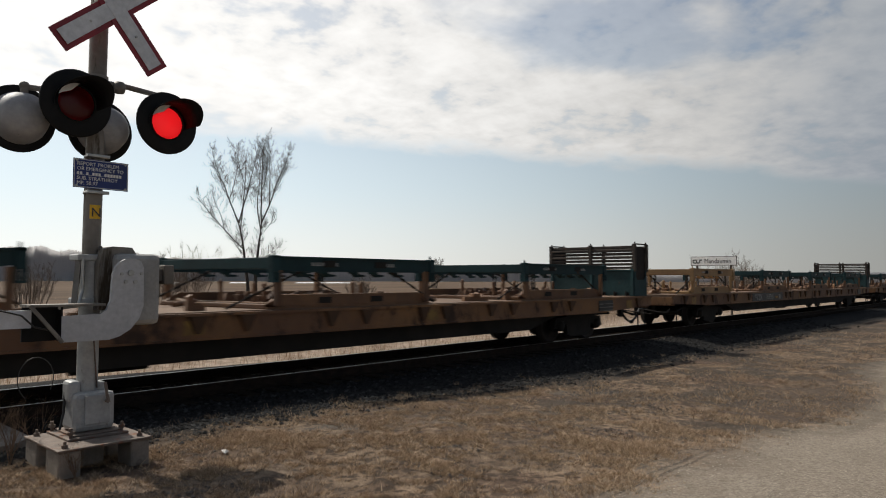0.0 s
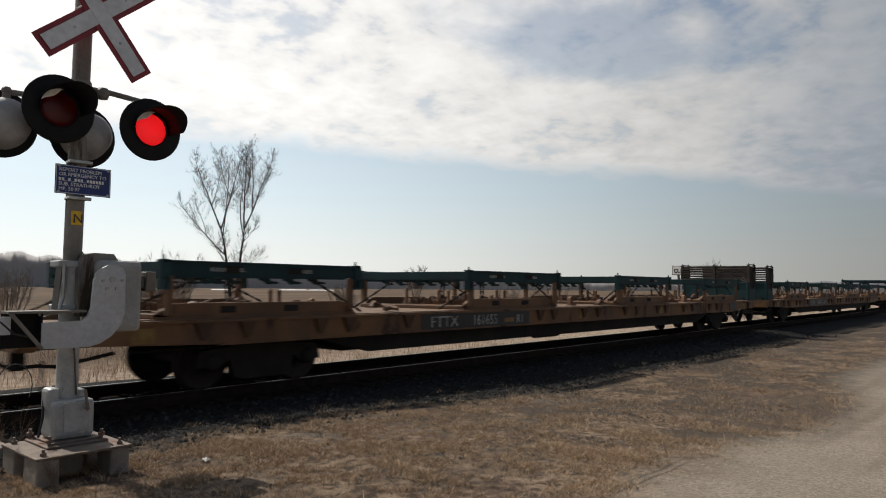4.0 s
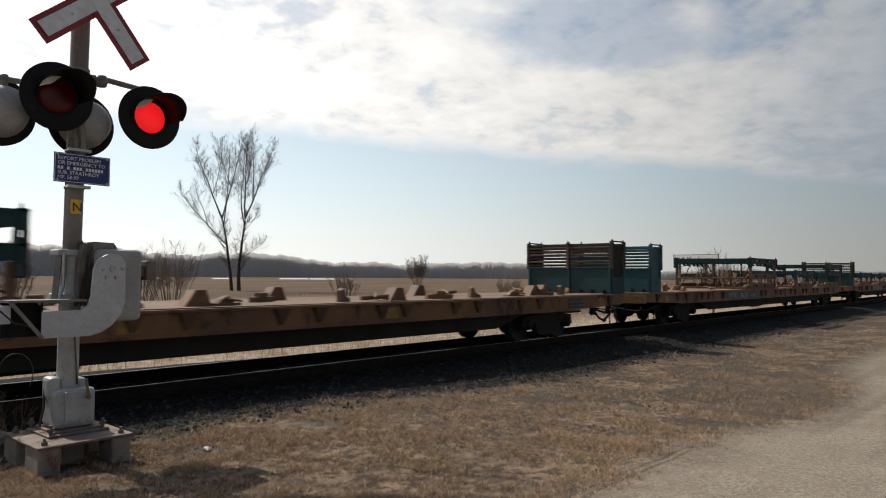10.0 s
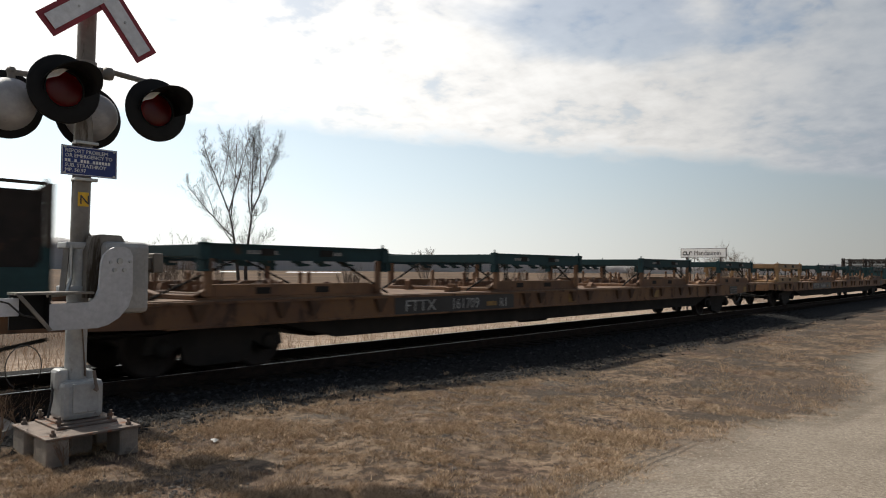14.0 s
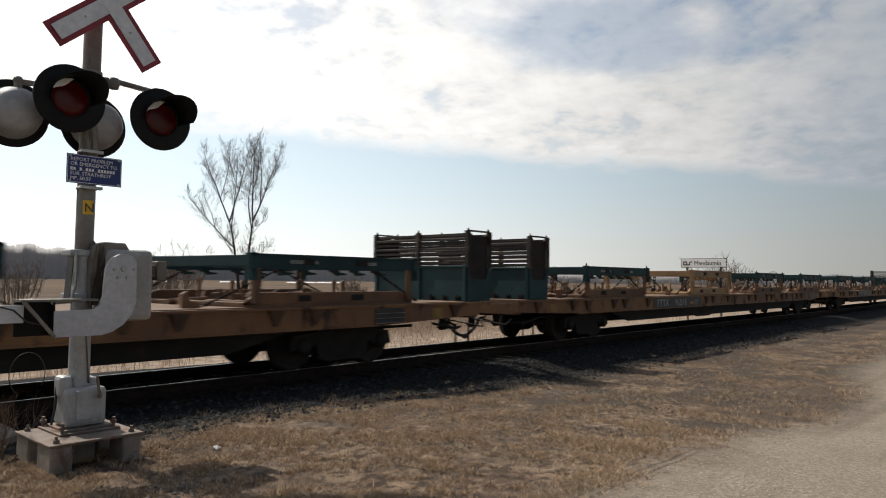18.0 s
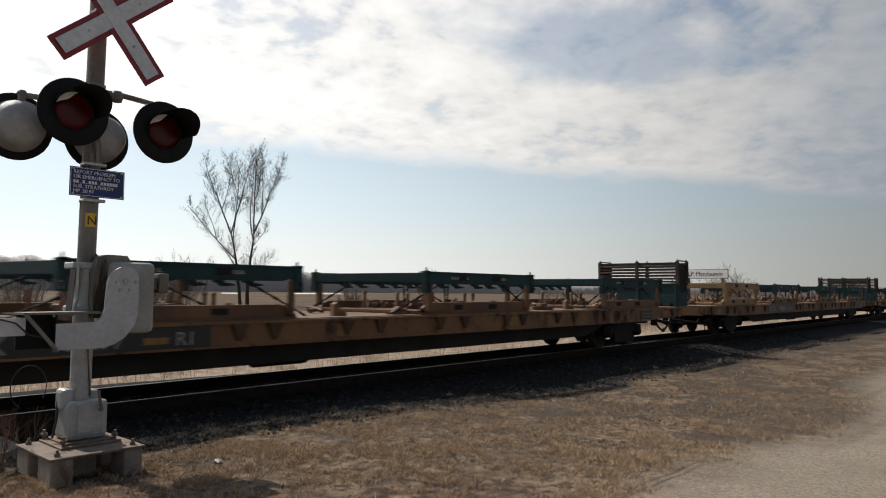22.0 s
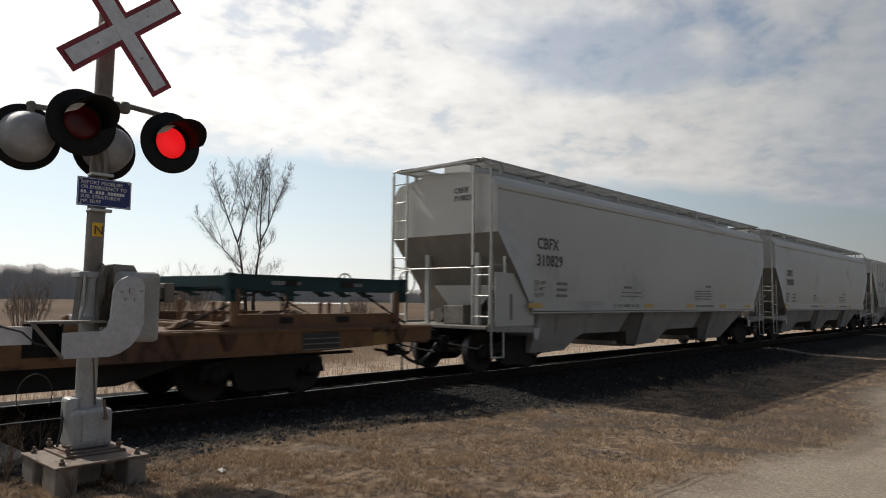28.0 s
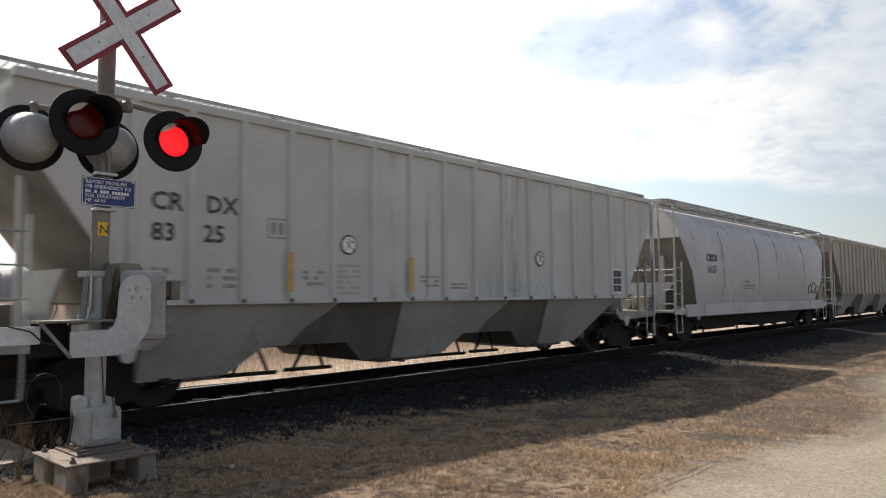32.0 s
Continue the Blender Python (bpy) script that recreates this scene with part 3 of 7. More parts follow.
def build_track():
    track = thing("railway_track", "single railway track with shiny rail heads on shade-darkened ballast", "railway track", kind="structure", at=pose(0, 0, 0.045))
    prof = [(-0.075, -0.17), (0.075, -0.17), (0.075, -0.155), (0.012, -0.13), (0.012, -0.045), (0.036, -0.035), (0.036, -0.010), (0.022, -0.002), (-0.022, -0.002), (-0.036, -0.010), (-0.036, -0.035), (-0.012, -0.045), (-0.012, -0.13), (-0.075, -0.155)]
    for side in (-1, 1):
        y = YC + side * 0.755
        r = Mesh()
        r.slab([(y + a, z) for a, z in prof], -30, 420, "x")
        rail = part("rail", r, M["rail"], track, "rust brown steel rail")
        top = Mesh().box(-30, 420, y - 0.017, y + 0.017, -0.002, 0.002)
        part("rail_head", top, M["rail_top"], rail, "polished running surface")
    tie = Mesh().box(-0.115, 0.115, -1.3, 1.3, -0.28, -0.168, 0.012).data("tie", M["tie"])
    rng = random.Random(3)
    for i in range(130):
        part("tie", tie, M["tie"], track, at=pose(-4 + i * 0.52, YC + rng.uniform(-0.05, 0.05), rng.uniform(-0.008, 0.006), 0, 0, rng.uniform(-1.5, 1.5)))


build_track()


def crossing_pad():
    """A concrete pad at the roadside, its near corner rounded off."""
    pad = Mesh()
    outline = [(-9.0, 7.75)] + [(2.13 + 0.4 * math.sin(q), 8.15 - 0.4 * math.cos(q)) for q in [i * math.pi / 12 for i in range(7)]] + [(2.53, 9.15), (-9.0, 9.15)]
    n = len(outline)
    pad.add([(x, y, -0.2) for x, y in outline] + [(x, y, -0.02) for x, y in outline], [tuple(range(n))[::-1], tuple(range(n, 2 * n))] + [(i, (i + 1) % n, n + (i + 1) % n, n + i) for i in range(n)])
    tagged(part("pavement", pad, M["concrete"]), "worn grey concrete pad beside the track", "pavement", kind="structure")


crossing_pad()

# ------------------------------------------------------------------ rolling stock
MOVERS = []  # things that ride with the train, with their place along it at 0 s
FIRST, PITCH = -7.85, 28.43  # front coupling of the first flat car, length over couplings
DECK = 1.14
RAIL = 0.045


def rides(ob, place, y=0.0, z=0.0):
    ob.matrix_basis = pose(place, YC + y, z)
    MOVERS.append((ob, place, y, z))
    return ob


def side_frame_outline(base):
    h = base / 2
    return [(-h - 0.26, 0.36), (-h - 0.2, 0.6), (-h + 0.25, 0.64), (-0.42, 0.76), (0.42, 0.76), (h - 0.25, 0.64), (h + 0.2, 0.6), (h + 0.26, 0.36), (h - 0.14, 0.36), (h - 0.28, 0.46), (0.52, 0.2), (0.34, 0.14), (-0.34, 0.14), (-0.52, 0.2), (-h + 0.28, 0.46), (-h + 0.14, 0.36)]


def truck_meshes(base, radius):
    bolster = Mesh().box(-0.2, 0.2, -1.05, 1.05, 0.42, 0.72, 0.03)
    for s in (-1, 1):
        for a in (-0.12, 0.12):
            bolster.rod((a, s * 0.98, 0.22), (a, s * 0.98, 0.44), 0.07, 10)
        bolster.box(-base / 2, base / 2, s * 0.42 - 0.03, s * 0.42 + 0.03, 0.3, 0.38)
    frame_ = Mesh().slab(side_frame_outline(base), -0.07, 0.07)
    for a in (-base / 2, base / 2):
        frame_.turned([(0.0, -0.15), (0.09, -0.15), (0.13, -0.11), (0.14, 0.07)], 14, (a, 0, radius), "y")
    wheel = Mesh()
    wheel.rod((0, -0.98, 0), (0, 0.98, 0), 0.075, 10)
    for s in (-1, 1):
        c = (0, s * 0.755, 0)
        wheel.turned([(0.08, s * 0.09), (0.13, s * 0.09), (0.16, s * 0.03), (radius - 0.09, s * 0.01), (radius - 0.06, s * 0.06), (radius - 0.005, s * 0.065),
                      (radius, -s * 0.045), (radius + 0.025, -s * 0.06), (radius + 0.02, -s * 0.075), (radius - 0.07, -s * 0.075), (radius - 0.1, -s * 0.02), (0.16, -s * 0.03), (0.08, -s * 0.06)], 26, c, "y")
        for i in range(3):
            q = i * math.tau / 3
            wheel.rod((math.cos(q) * 0.04, s * 0.985, math.sin(q) * 0.04), (math.cos(q) * 0.04, s * 1.0, math.sin(q) * 0.04), 0.015, 6)
    rolled = wheel.data("wheelset", M["wheel"])
    rolled.materials.append(M["tread"])
    for face in rolled.polygons:
        if base > 1.75 and math.hypot(face.center.x, face.center.z) > radius - 0.03:
            face.material_index = 1
    return bolster.data("truck", M["black"]), frame_.data("side_frame", M["black"]), rolled


TRUCK = {"flat": (1.73, 0.42), "hopper": (1.78, 0.457)}
TRUCK_MESH = {kind: truck_meshes(*size) for kind, size in TRUCK.items()}


def add_truck(car, x, kind):
    base, radius = TRUCK[kind]
    bolster, side, wheel = TRUCK_MESH[kind]
    truck = part("truck", bolster, None, car, "sooty cast steel truck", pose(x, 0, RAIL))
    for s in (-1, 1):
        part("side_frame", side, None, truck, at=pose(0, s * 1.03, 0))
    for a in (-base / 2, base / 2):
        part("wheelset", wheel, None, truck, "rusty steel wheel pair", pose(a, 0, radius))


def add_coupler(car, x, way):
    c = Mesh()
    c.box(min(x, x - way * 0.7), max(x, x - way * 0.7), -0.07, 0.07, 0.8, 0.96, 0.02)
    c.box(min(x - way * 0.1, x + way * 0.12), max(x - way * 0.1, x + way * 0.12), -0.14, 0.14, 0.74, 1.0, 0.03)
    c.box(min(x + way * 0.02, x + way * 0.16), max(x + way * 0.02, x + way * 0.16), 0.02, 0.15, 0.76, 0.98, 0.02)
    part("coupler", c, M["black"], car, "sooty knuckle coupler")
    h = Mesh()
    if way > 0:
        pts = [(x - 0.62 + 1.15 * q, -0.45, 0.70 - 0.36 * math.sin(math.pi * q) ** 0.8) for q in [i / 14 for i in range(15)]]
        h.path(pts, 0.034, 7)
        h.rod((x - 0.05, -0.45, 0.32), (x + 0.06, -0.45, 0.32), 0.05, 8)
    else:
        h.path([(x + 0.75, -0.45, 0.72), (x + 0.55, -0.45, 0.70), (x + 0.45, -0.45, 0.66)], 0.034, 7)
    part("air_pipe", Mesh().path([(x - way * 1.9, -1.2, 0.72), (x - way * 1.2, -1.22, 0.60), (x - way * 1.0, -1.15, 0.62), (x - way * 0.8, -0.9, 0.58), (x - way * 0.62, -0.5, 0.68)], 0.026, 6), M["black"], car, "bent black air pipe")
    part("brake_hose", h, M["rubber"], car, "drooping black rubber brake hose")
    r = Mesh().path([(x - way * 0.55, -1.35, 0.72), (x - way * 0.42, -1.3, 0.6), (x - way * 0.4, -0.3, 0.7), (x - way * 0.2, -0.1, 0.86)], 0.016, 5)
    part("uncoupling_rod", r, M["black"], car)
    for q, deep, low in ((0.95, -0.62, 0.52), (0.45, -0.3, 0.5)):
        hang = Mesh().box(x - way * q - 0.09, x - way * q + 0.09, deep - 0.03, deep + 0.03, low, 0.84, 0.01)
        hang.rod((x - way * q - 0.16, deep, low + 0.06), (x - way * q + 0.16, deep, low + 0.04), 0.022, 6)
        part("coupler_hanger", hang, M["black"], car)


def flat_car():
    car = thing("flat_car", "long weathered yellow flat car with a dusty deck", "flat car", "flat cars of the train")
    x0, x1 = 0.40, PITCH - 1.13
    d = Mesh().box(x0, x1, -1.36, 1.36, DECK - 0.07, DECK)
    part("deck", d, M["deck"], car, "dusty brown deck")
    sill = Mesh().slab([(x0, 1.1), (x0, 0.86), (x0 + 2.6, 0.765), (x1 - 2.6, 0.765), (x1, 0.86), (x1, 1.1)], -0.03, 0.03)
    sill.box(x0, x1, -0.07, 0.07, 1.085, 1.125)
    sill.box(x0 + 2.6, x1 - 2.6, -0.06, 0.06, 0.75, 0.78)
    side = sill.data("side_sill", M["sill"])
    wedge = Mesh()
    wedge.add([(-0.15, 0, 1.085), (0.17, 0, 1.085), (0.05, 0, 0.84), (-0.03, 0, 0.84), (-0.12, -0.07, 1.085), (0.14, -0.07, 1.085), (0.04, -0.03, 0.84), (-0.02, -0.03, 0.84)],
              [(0, 1, 2, 3), (4, 7, 6, 5), (0, 4, 5, 1), (1, 5, 6, 2), (2, 6, 7, 3), (3, 7, 4, 0)])
    # pockets are darker than the sill, with their shade in the colour
    stake = wedge.data("stake_pocket", M["stake"])
    tape = Mesh().box(-0.16, 0.16, -0.003, 0.003, -0.1, 0.1).data("reflector", M["tape"])
    for s in (-1, 1):
        part("side_sill", side, None, car, at=pose(0, s * 1.38, 0))
        turn = 0 if s < 0 else 180
        for i in range(24):
            x = 1.3 + i * (x1 - x0 - 1.9) / 23
            if s < 0 and (7.1 < x < 10.9 or 24.1 < x < 25.4):
                continue
            part("stake_pocket", stake, None, car, at=pose(x + (0.28 if i % 2 else -0.1) + 0.1 * math.sin(i * 7.3), s * 1.415, 0, 0, 0, turn))
        for x in (1.9, 13.4, 18.2, 26.0):
            part("reflector", tape, None, car, "yellow reflector patch", pose(x, s * 1.416, 0.93))
    c = Mesh().slab([(0.9, 1.06), (0.9, 0.74), (5.0, 0.74), (6.2, 0.40), (21.5, 0.40), (22.7, 0.74), (27.0, 0.74), (27.0, 1.06)], -0.4, 0.4)
    part("centre_sill", c, M["black"], car, "deep black centre sill")
    skirt = Mesh().slab([(4.9, 0.75), (6.1, 0.45), (21.6, 0.45), (22.8, 0.75)], -1.22, -1.18)
    part("side_skirt", skirt, M["black"], car)
    part("side_skirt", Mesh().slab([(4.9, 0.75), (6.1, 0.45), (21.6, 0.45), (22.8, 0.75)], 1.18, 1.22), M["black"], car)
    pip = Mesh()
    for y in (-0.9, 0.75):
        pip.rod((2.0, y, 0.68), (25.8, y, 0.68), 0.03, 6)
    pip.rod((12.0, -0.85, 0.52), (13.0, -0.85, 0.52), 0.16, 12)
    part("brake_gear", pip, M["black"], car)
    for x, w in ((x0, -1), (x1, 1)):
        e = Mesh().box(min(x, x - w * 0.25), max(x, x - w * 0.25), -1.35, 1.35, 0.80, 1.07, 0.02)
        part("end_sill", e, M["sill"], car)
        add_coupler(car, x + w * 0.68, w)
        stp = Mesh()
        a = x - w * 0.5
        stp.path([(a - 0.2, -1.36, 0.7), (a - 0.2, -1.36, 0.32), (a + 0.2, -1.36, 0.32), (a + 0.2, -1.36, 0.7)], 0.018, 6)
        part("stirrup_step", stp, M["black"], car)
    # tie-down shoes and dunnage left along the deck
    rng = random.Random(77)
    shoes = [Mesh().slab([(-0.2, 0), (-0.12, 0.1), (0.02, 0.15), (0.12, 0.07), (0.2, 0)], -0.05, 0.05).rod((-0.05, -0.08, 0.1), (0.3, -0.05, 0.06), 0.02, 6).box(-0.24, 0.24, -0.1, 0.1, 0, 0.04).data("tie_down_shoe", M["tan"]),
             Mesh().box(-0.3, 0.3, -0.06, 0.06, 0, 0.09, 0.01).box(-0.1, 0.08, -0.09, 0.09, 0.09, 0.16, 0.01).data("tie_down_shoe", M["tan"]),
             Mesh().slab([(-0.11, 0), (-0.1, 0.2), (-0.03, 0.24), (0.03, 0.1), (0.16, 0.06), (0.18, 0)], -0.05, 0.05).data("tie_down_shoe", M["tan"]),
             Mesh().rod((-0.35, -0.05, 0.05), (0.35, 0.06, 0.08), 0.045, 6).rod((-0.1, -0.2, 0.05), (0.05, 0.2, 0.11), 0.04, 6).data("dunnage", M["tan"])]
    for i in range(30):
        a = i % 4
        part("dunnage" if a == 3 else "tie_down_shoe", shoes[a], None, car, at=pose(1.0 + i * 0.9 + rng.uniform(-0.4, 0.4), rng.choice((-1.05, -0.95, -0.3, 0.5, 1.0)) + rng.uniform(-0.1, 0.1), DECK, 0, 0, rng.uniform(-25, 25)))
    for x in (24.72,):
        g = Mesh().box(x - 0.36, x + 0.36, -1.425, -1.405, 0.79, 1.06)
        grille = part("side_ladder", g, M["panel"], car, "black recess with pale rungs")
        for z in (0.80, 0.885, 0.97):
            part("rung", Mesh().rod((x - 0.36, -1.44, z), (x + 0.36, -1.44, z), 0.011, 6), M["pole"], grille)
    board = Mesh().box(7.3, 10.95, -1.42, -1.412, 0.77, 1.08)
    part("lettering_panel", board, M["panel"], car, "black painted panel for the car's marks")
    add_truck(car, 3.98, "flat")
    add_truck(car, 23.92, "flat")
    return car


def steel_frame(layers, colour, base_colour="tan", raise_by=0.0):
    """A shipping frame: one or two layers of deep beams on four tan posts over a base with fork pockets."""
    n, near, far = 3.6, -1.38, 1.56
    sides = ((-1, near), (1, far))
    say = {1: "single layer", 2: "two stacked layers"}[layers]
    hue = "teal" if colour == "teal" else "tan yellow"
    ob = thing("shipping_frame", f"{hue} steel shipping frame, {say}, chained to a flat car", "steel frame", "shipping frames on the train")
    z = 0.59 + raise_by
    for layer in range(layers):
        for s, y in sides:
            b = Mesh().slab([(0, z + 0.02), (0, z + 0.2), (n, z + 0.2), (n, z + 0.05), (n - 0.35, z), (0.25, z)], -0.035, 0.035)
            b.box(0, n, -0.065, 0.065, z + 0.195, z + 0.222)
            b.box(0.25, n - 0.35, -0.06, 0.06, z - 0.012, z + 0.008)
            beam = part("side_beam", b, M[colour], ob, at=pose(0, y, 0))
            if s < 0:
                for a, q in ((0.75, 0.55), (2.15, 0.42)):
                    bars = Mesh().box(a, a + q, -0.041, -0.037, z + 0.08, z + 0.09)
                    for i in range(6):
                        bars.box(a + i * q / 6, a + (i + 0.6) * q / 6, -0.044, -0.039, z + 0.085, z + 0.135)
                    part("stencil", bars, M["print"], beam, "pale stencilled marks")
            # black boxes on the beam paint the shade inside the fork pockets
            for a, q in ((0.98, 1.22), (2.1, 2.36)):
                part("fork_pocket", Mesh().box(a, q, -0.052 if s < 0 else 0.036, -0.036 if s < 0 else 0.052, z + 0.06, z + 0.165), M["black"], beam, "fork pocket, its inner shade drawn as a black box")
        for x in (0.06, 1.3, 2.4, n - 0.06):
            e = Mesh().box(x - 0.04, x + 0.04, near + 0.04, far - 0.04, z + 0.03, z + 0.2, 0.01)
            part("cross_beam", e, M[colour], ob)
        for x in (0.85, 1.3, 1.95, 2.4, 2.9):
            for y in (-1.1, 1.5):
                k = Mesh().slab([(x - 0.13, z + 0.02), (x + 0.02, z + 0.02), (x + 0.05, z - 0.045), (x + 0.19, z - 0.06), (x + 0.21, z - 0.085), (x + 0.02, z - 0.1), (x - 0.05, z - 0.05), (x - 0.12, z - 0.035)], y - 0.04, y + 0.04)
                part("hook", k, M[colour], ob, "cast hook under the beams")
        for x in (0.07, n - 0.07):
            for s, y in sides:
                p = Mesh().box(x - 0.065, x + 0.065, y - 0.065, y + 0.065, z - 0.02, z + 0.235, 0.012)
                p.box(x - 0.065, x - 0.035, y - 0.065, y + 0.065, z - 0.15, z - 0.02).box(x + 0.035, x + 0.065, y - 0.065, y + 0.065, z - 0.15, z - 0.02)
                p.box(x - 0.065, x + 0.065, y - 0.065, y + 0.065, z - 0.18, z - 0.15)
                p.rod((x, y, z + 0.235), (x, y, z + 0.3), 0.022, 8, 0.012)
                part("corner_casting", p, M[colour], ob, "hollow corner casting with a peg on top")
        z += 0.40
    for x, q in ((0.16, 0.05), (n - 0.16, 0.04)):
        for s, y in sides:
            part("post", Mesh().box(x - q, x + q, y - s * 0.02 - q, y - s * 0.02 + q, 0.05, 0.6 + raise_by, 0.008), M[base_colour], ob)
    lifts = [0.0, 0.40] if raise_by else [0.0]
    rng = random.Random(layers * 7 + len(colour))
    for lift in lifts:
        for s, y in sides:
            rail = Mesh().box(0.3, n - 0.28, -0.045, 0.045, lift + 0.03, lift + 0.22, 0.012)
            rail.slab([(0.0, lift), (0.0, lift + 0.05), (0.24, lift + 0.2), (0.34, lift + 0.2), (0.34, lift)], -0.03, 0.03)
            rail.slab([(n, lift), (n, lift + 0.05), (n - 0.2, lift + 0.2), (n - 0.3, lift + 0.2), (n - 0.3, lift)], -0.03, 0.03)
            rail.box(0.0, n, -0.07, 0.07, lift + 0.002, lift + 0.035)
            side = part("base_rail", rail, M[base_colour], ob, "worn base rail with angled feet", pose(0, y - s * 0.13, 0))
            # no openings are cut: the pockets' shade is a black box each
            for a, q in ((1.0, 1.26), (2.12, 2.4)):
                part("fork_pocket", Mesh().box(a, q, -0.052 if s < 0 else 0.046, -0.046 if s < 0 else 0.052, lift + 0.07, lift + 0.17), M["black"], side, "fork pocket, its inner shade drawn as a black box")
        for x in (0.08, 0.62, 1.7, 2.75, n - 0.08):
            part("base_cross", Mesh().box(x - 0.09, x + 0.09, near + 0.1, far - 0.1, lift + 0.005, lift + 0.075, 0.012), M[base_colour], ob)
        for x, spread in ((0.62, 0.13), (2.75, 0.11)):
            for y in (-0.32 - spread, -0.32 + spread, 0.7):
                high = lift + rng.uniform(0.33, 0.42)
                p = Mesh().rod((x, y, lift + 0.07), (x, y, high), 0.032, 8)
                p.turned([(0.0, 0.05), (0.022, 0.03), (0.042, 0.0), (0.042, -0.03)], 8, (x, y, high), "z")
                part("stanchion", p, M[base_colour], ob, "short round stanchion")
        for i in range(22):
            x, y = rng.uniform(0.75, n - 0.5), rng.choice((-1.05, -0.85, -0.3, 0.2, 0.75, 1.0)) + rng.uniform(-0.1, 0.1)
            h, l_ = rng.uniform(0.1, 0.2), rng.uniform(0.09, 0.26)
            a, b = lift + 0.075, rng.uniform(0.04, 0.1)
            if i % 3 == 0:
                c = Mesh().slab([(x - l_, a), (x - l_ * 0.5, a + h), (x + l_ * 0.3, a + h * 0.75), (x + l_, a)], y - b, y + b)
            elif i % 3 == 1:
                c = Mesh().box(x - l_, x + l_, y - b, y + b, a, a + h * 0.6, 0.012).box(x - l_ * 0.4, x + l_ * 0.2, y - b * 0.8, y + b * 0.8, a + h * 0.6, a + h, 0.01)
            else:
                c = Mesh().rod((x - l_, y - b, a + 0.03), (x + l_, y + b, a + h), 0.035, 6).box(x - 0.07, x + 0.07, y - b, y + b, a, a + 0.09, 0.01)
            part("chock", c, M["chock"], ob, "rusty brown wheel chock or clamp")
    top = 0.6 + raise_by
    for s in (-1, 1):
        for a, b in ((0.75, -0.55), (n - 0.9, n + 0.35), (1.62, 1.66), (1.75, 1.72)):
            upright = abs(a - b) < 0.2
            c = Mesh()
            p0, p1 = Vector((a, s * (0.55 if upright else 1.2), top)), Vector((b, s * (0.55 if upright else 1.12), 0.1 if upright else 0.02))
            m_ = 9
            for i in range(m_):
                u, v = p0.lerp(p1, i / m_), p0.lerp(p1, (i + 0.75) / m_)
                c.rod(u, v, 0.016 if i % 2 else 0.024, 5)
            c.rod(p0, p1, 0.012, 5)
            part("chain", c, M["black"], ob, "dark tie-down chain")
    # the frames stand a little out of square, the far side ahead
    skew = Matrix(((1, -0.11, 0, -0.11 * 1.38), (0, 1, 0, 0), (0, 0, 1, 0), (0, 0, 0, 1)))
    for c in ob.children:
        m = c.matrix_basis
        c.data.transform(m.inverted() @ skew @ m)
        for g in c.children:
            q = m @ g.matrix_basis
            g.data.transform(q.inverted() @ skew @ q)
    return ob


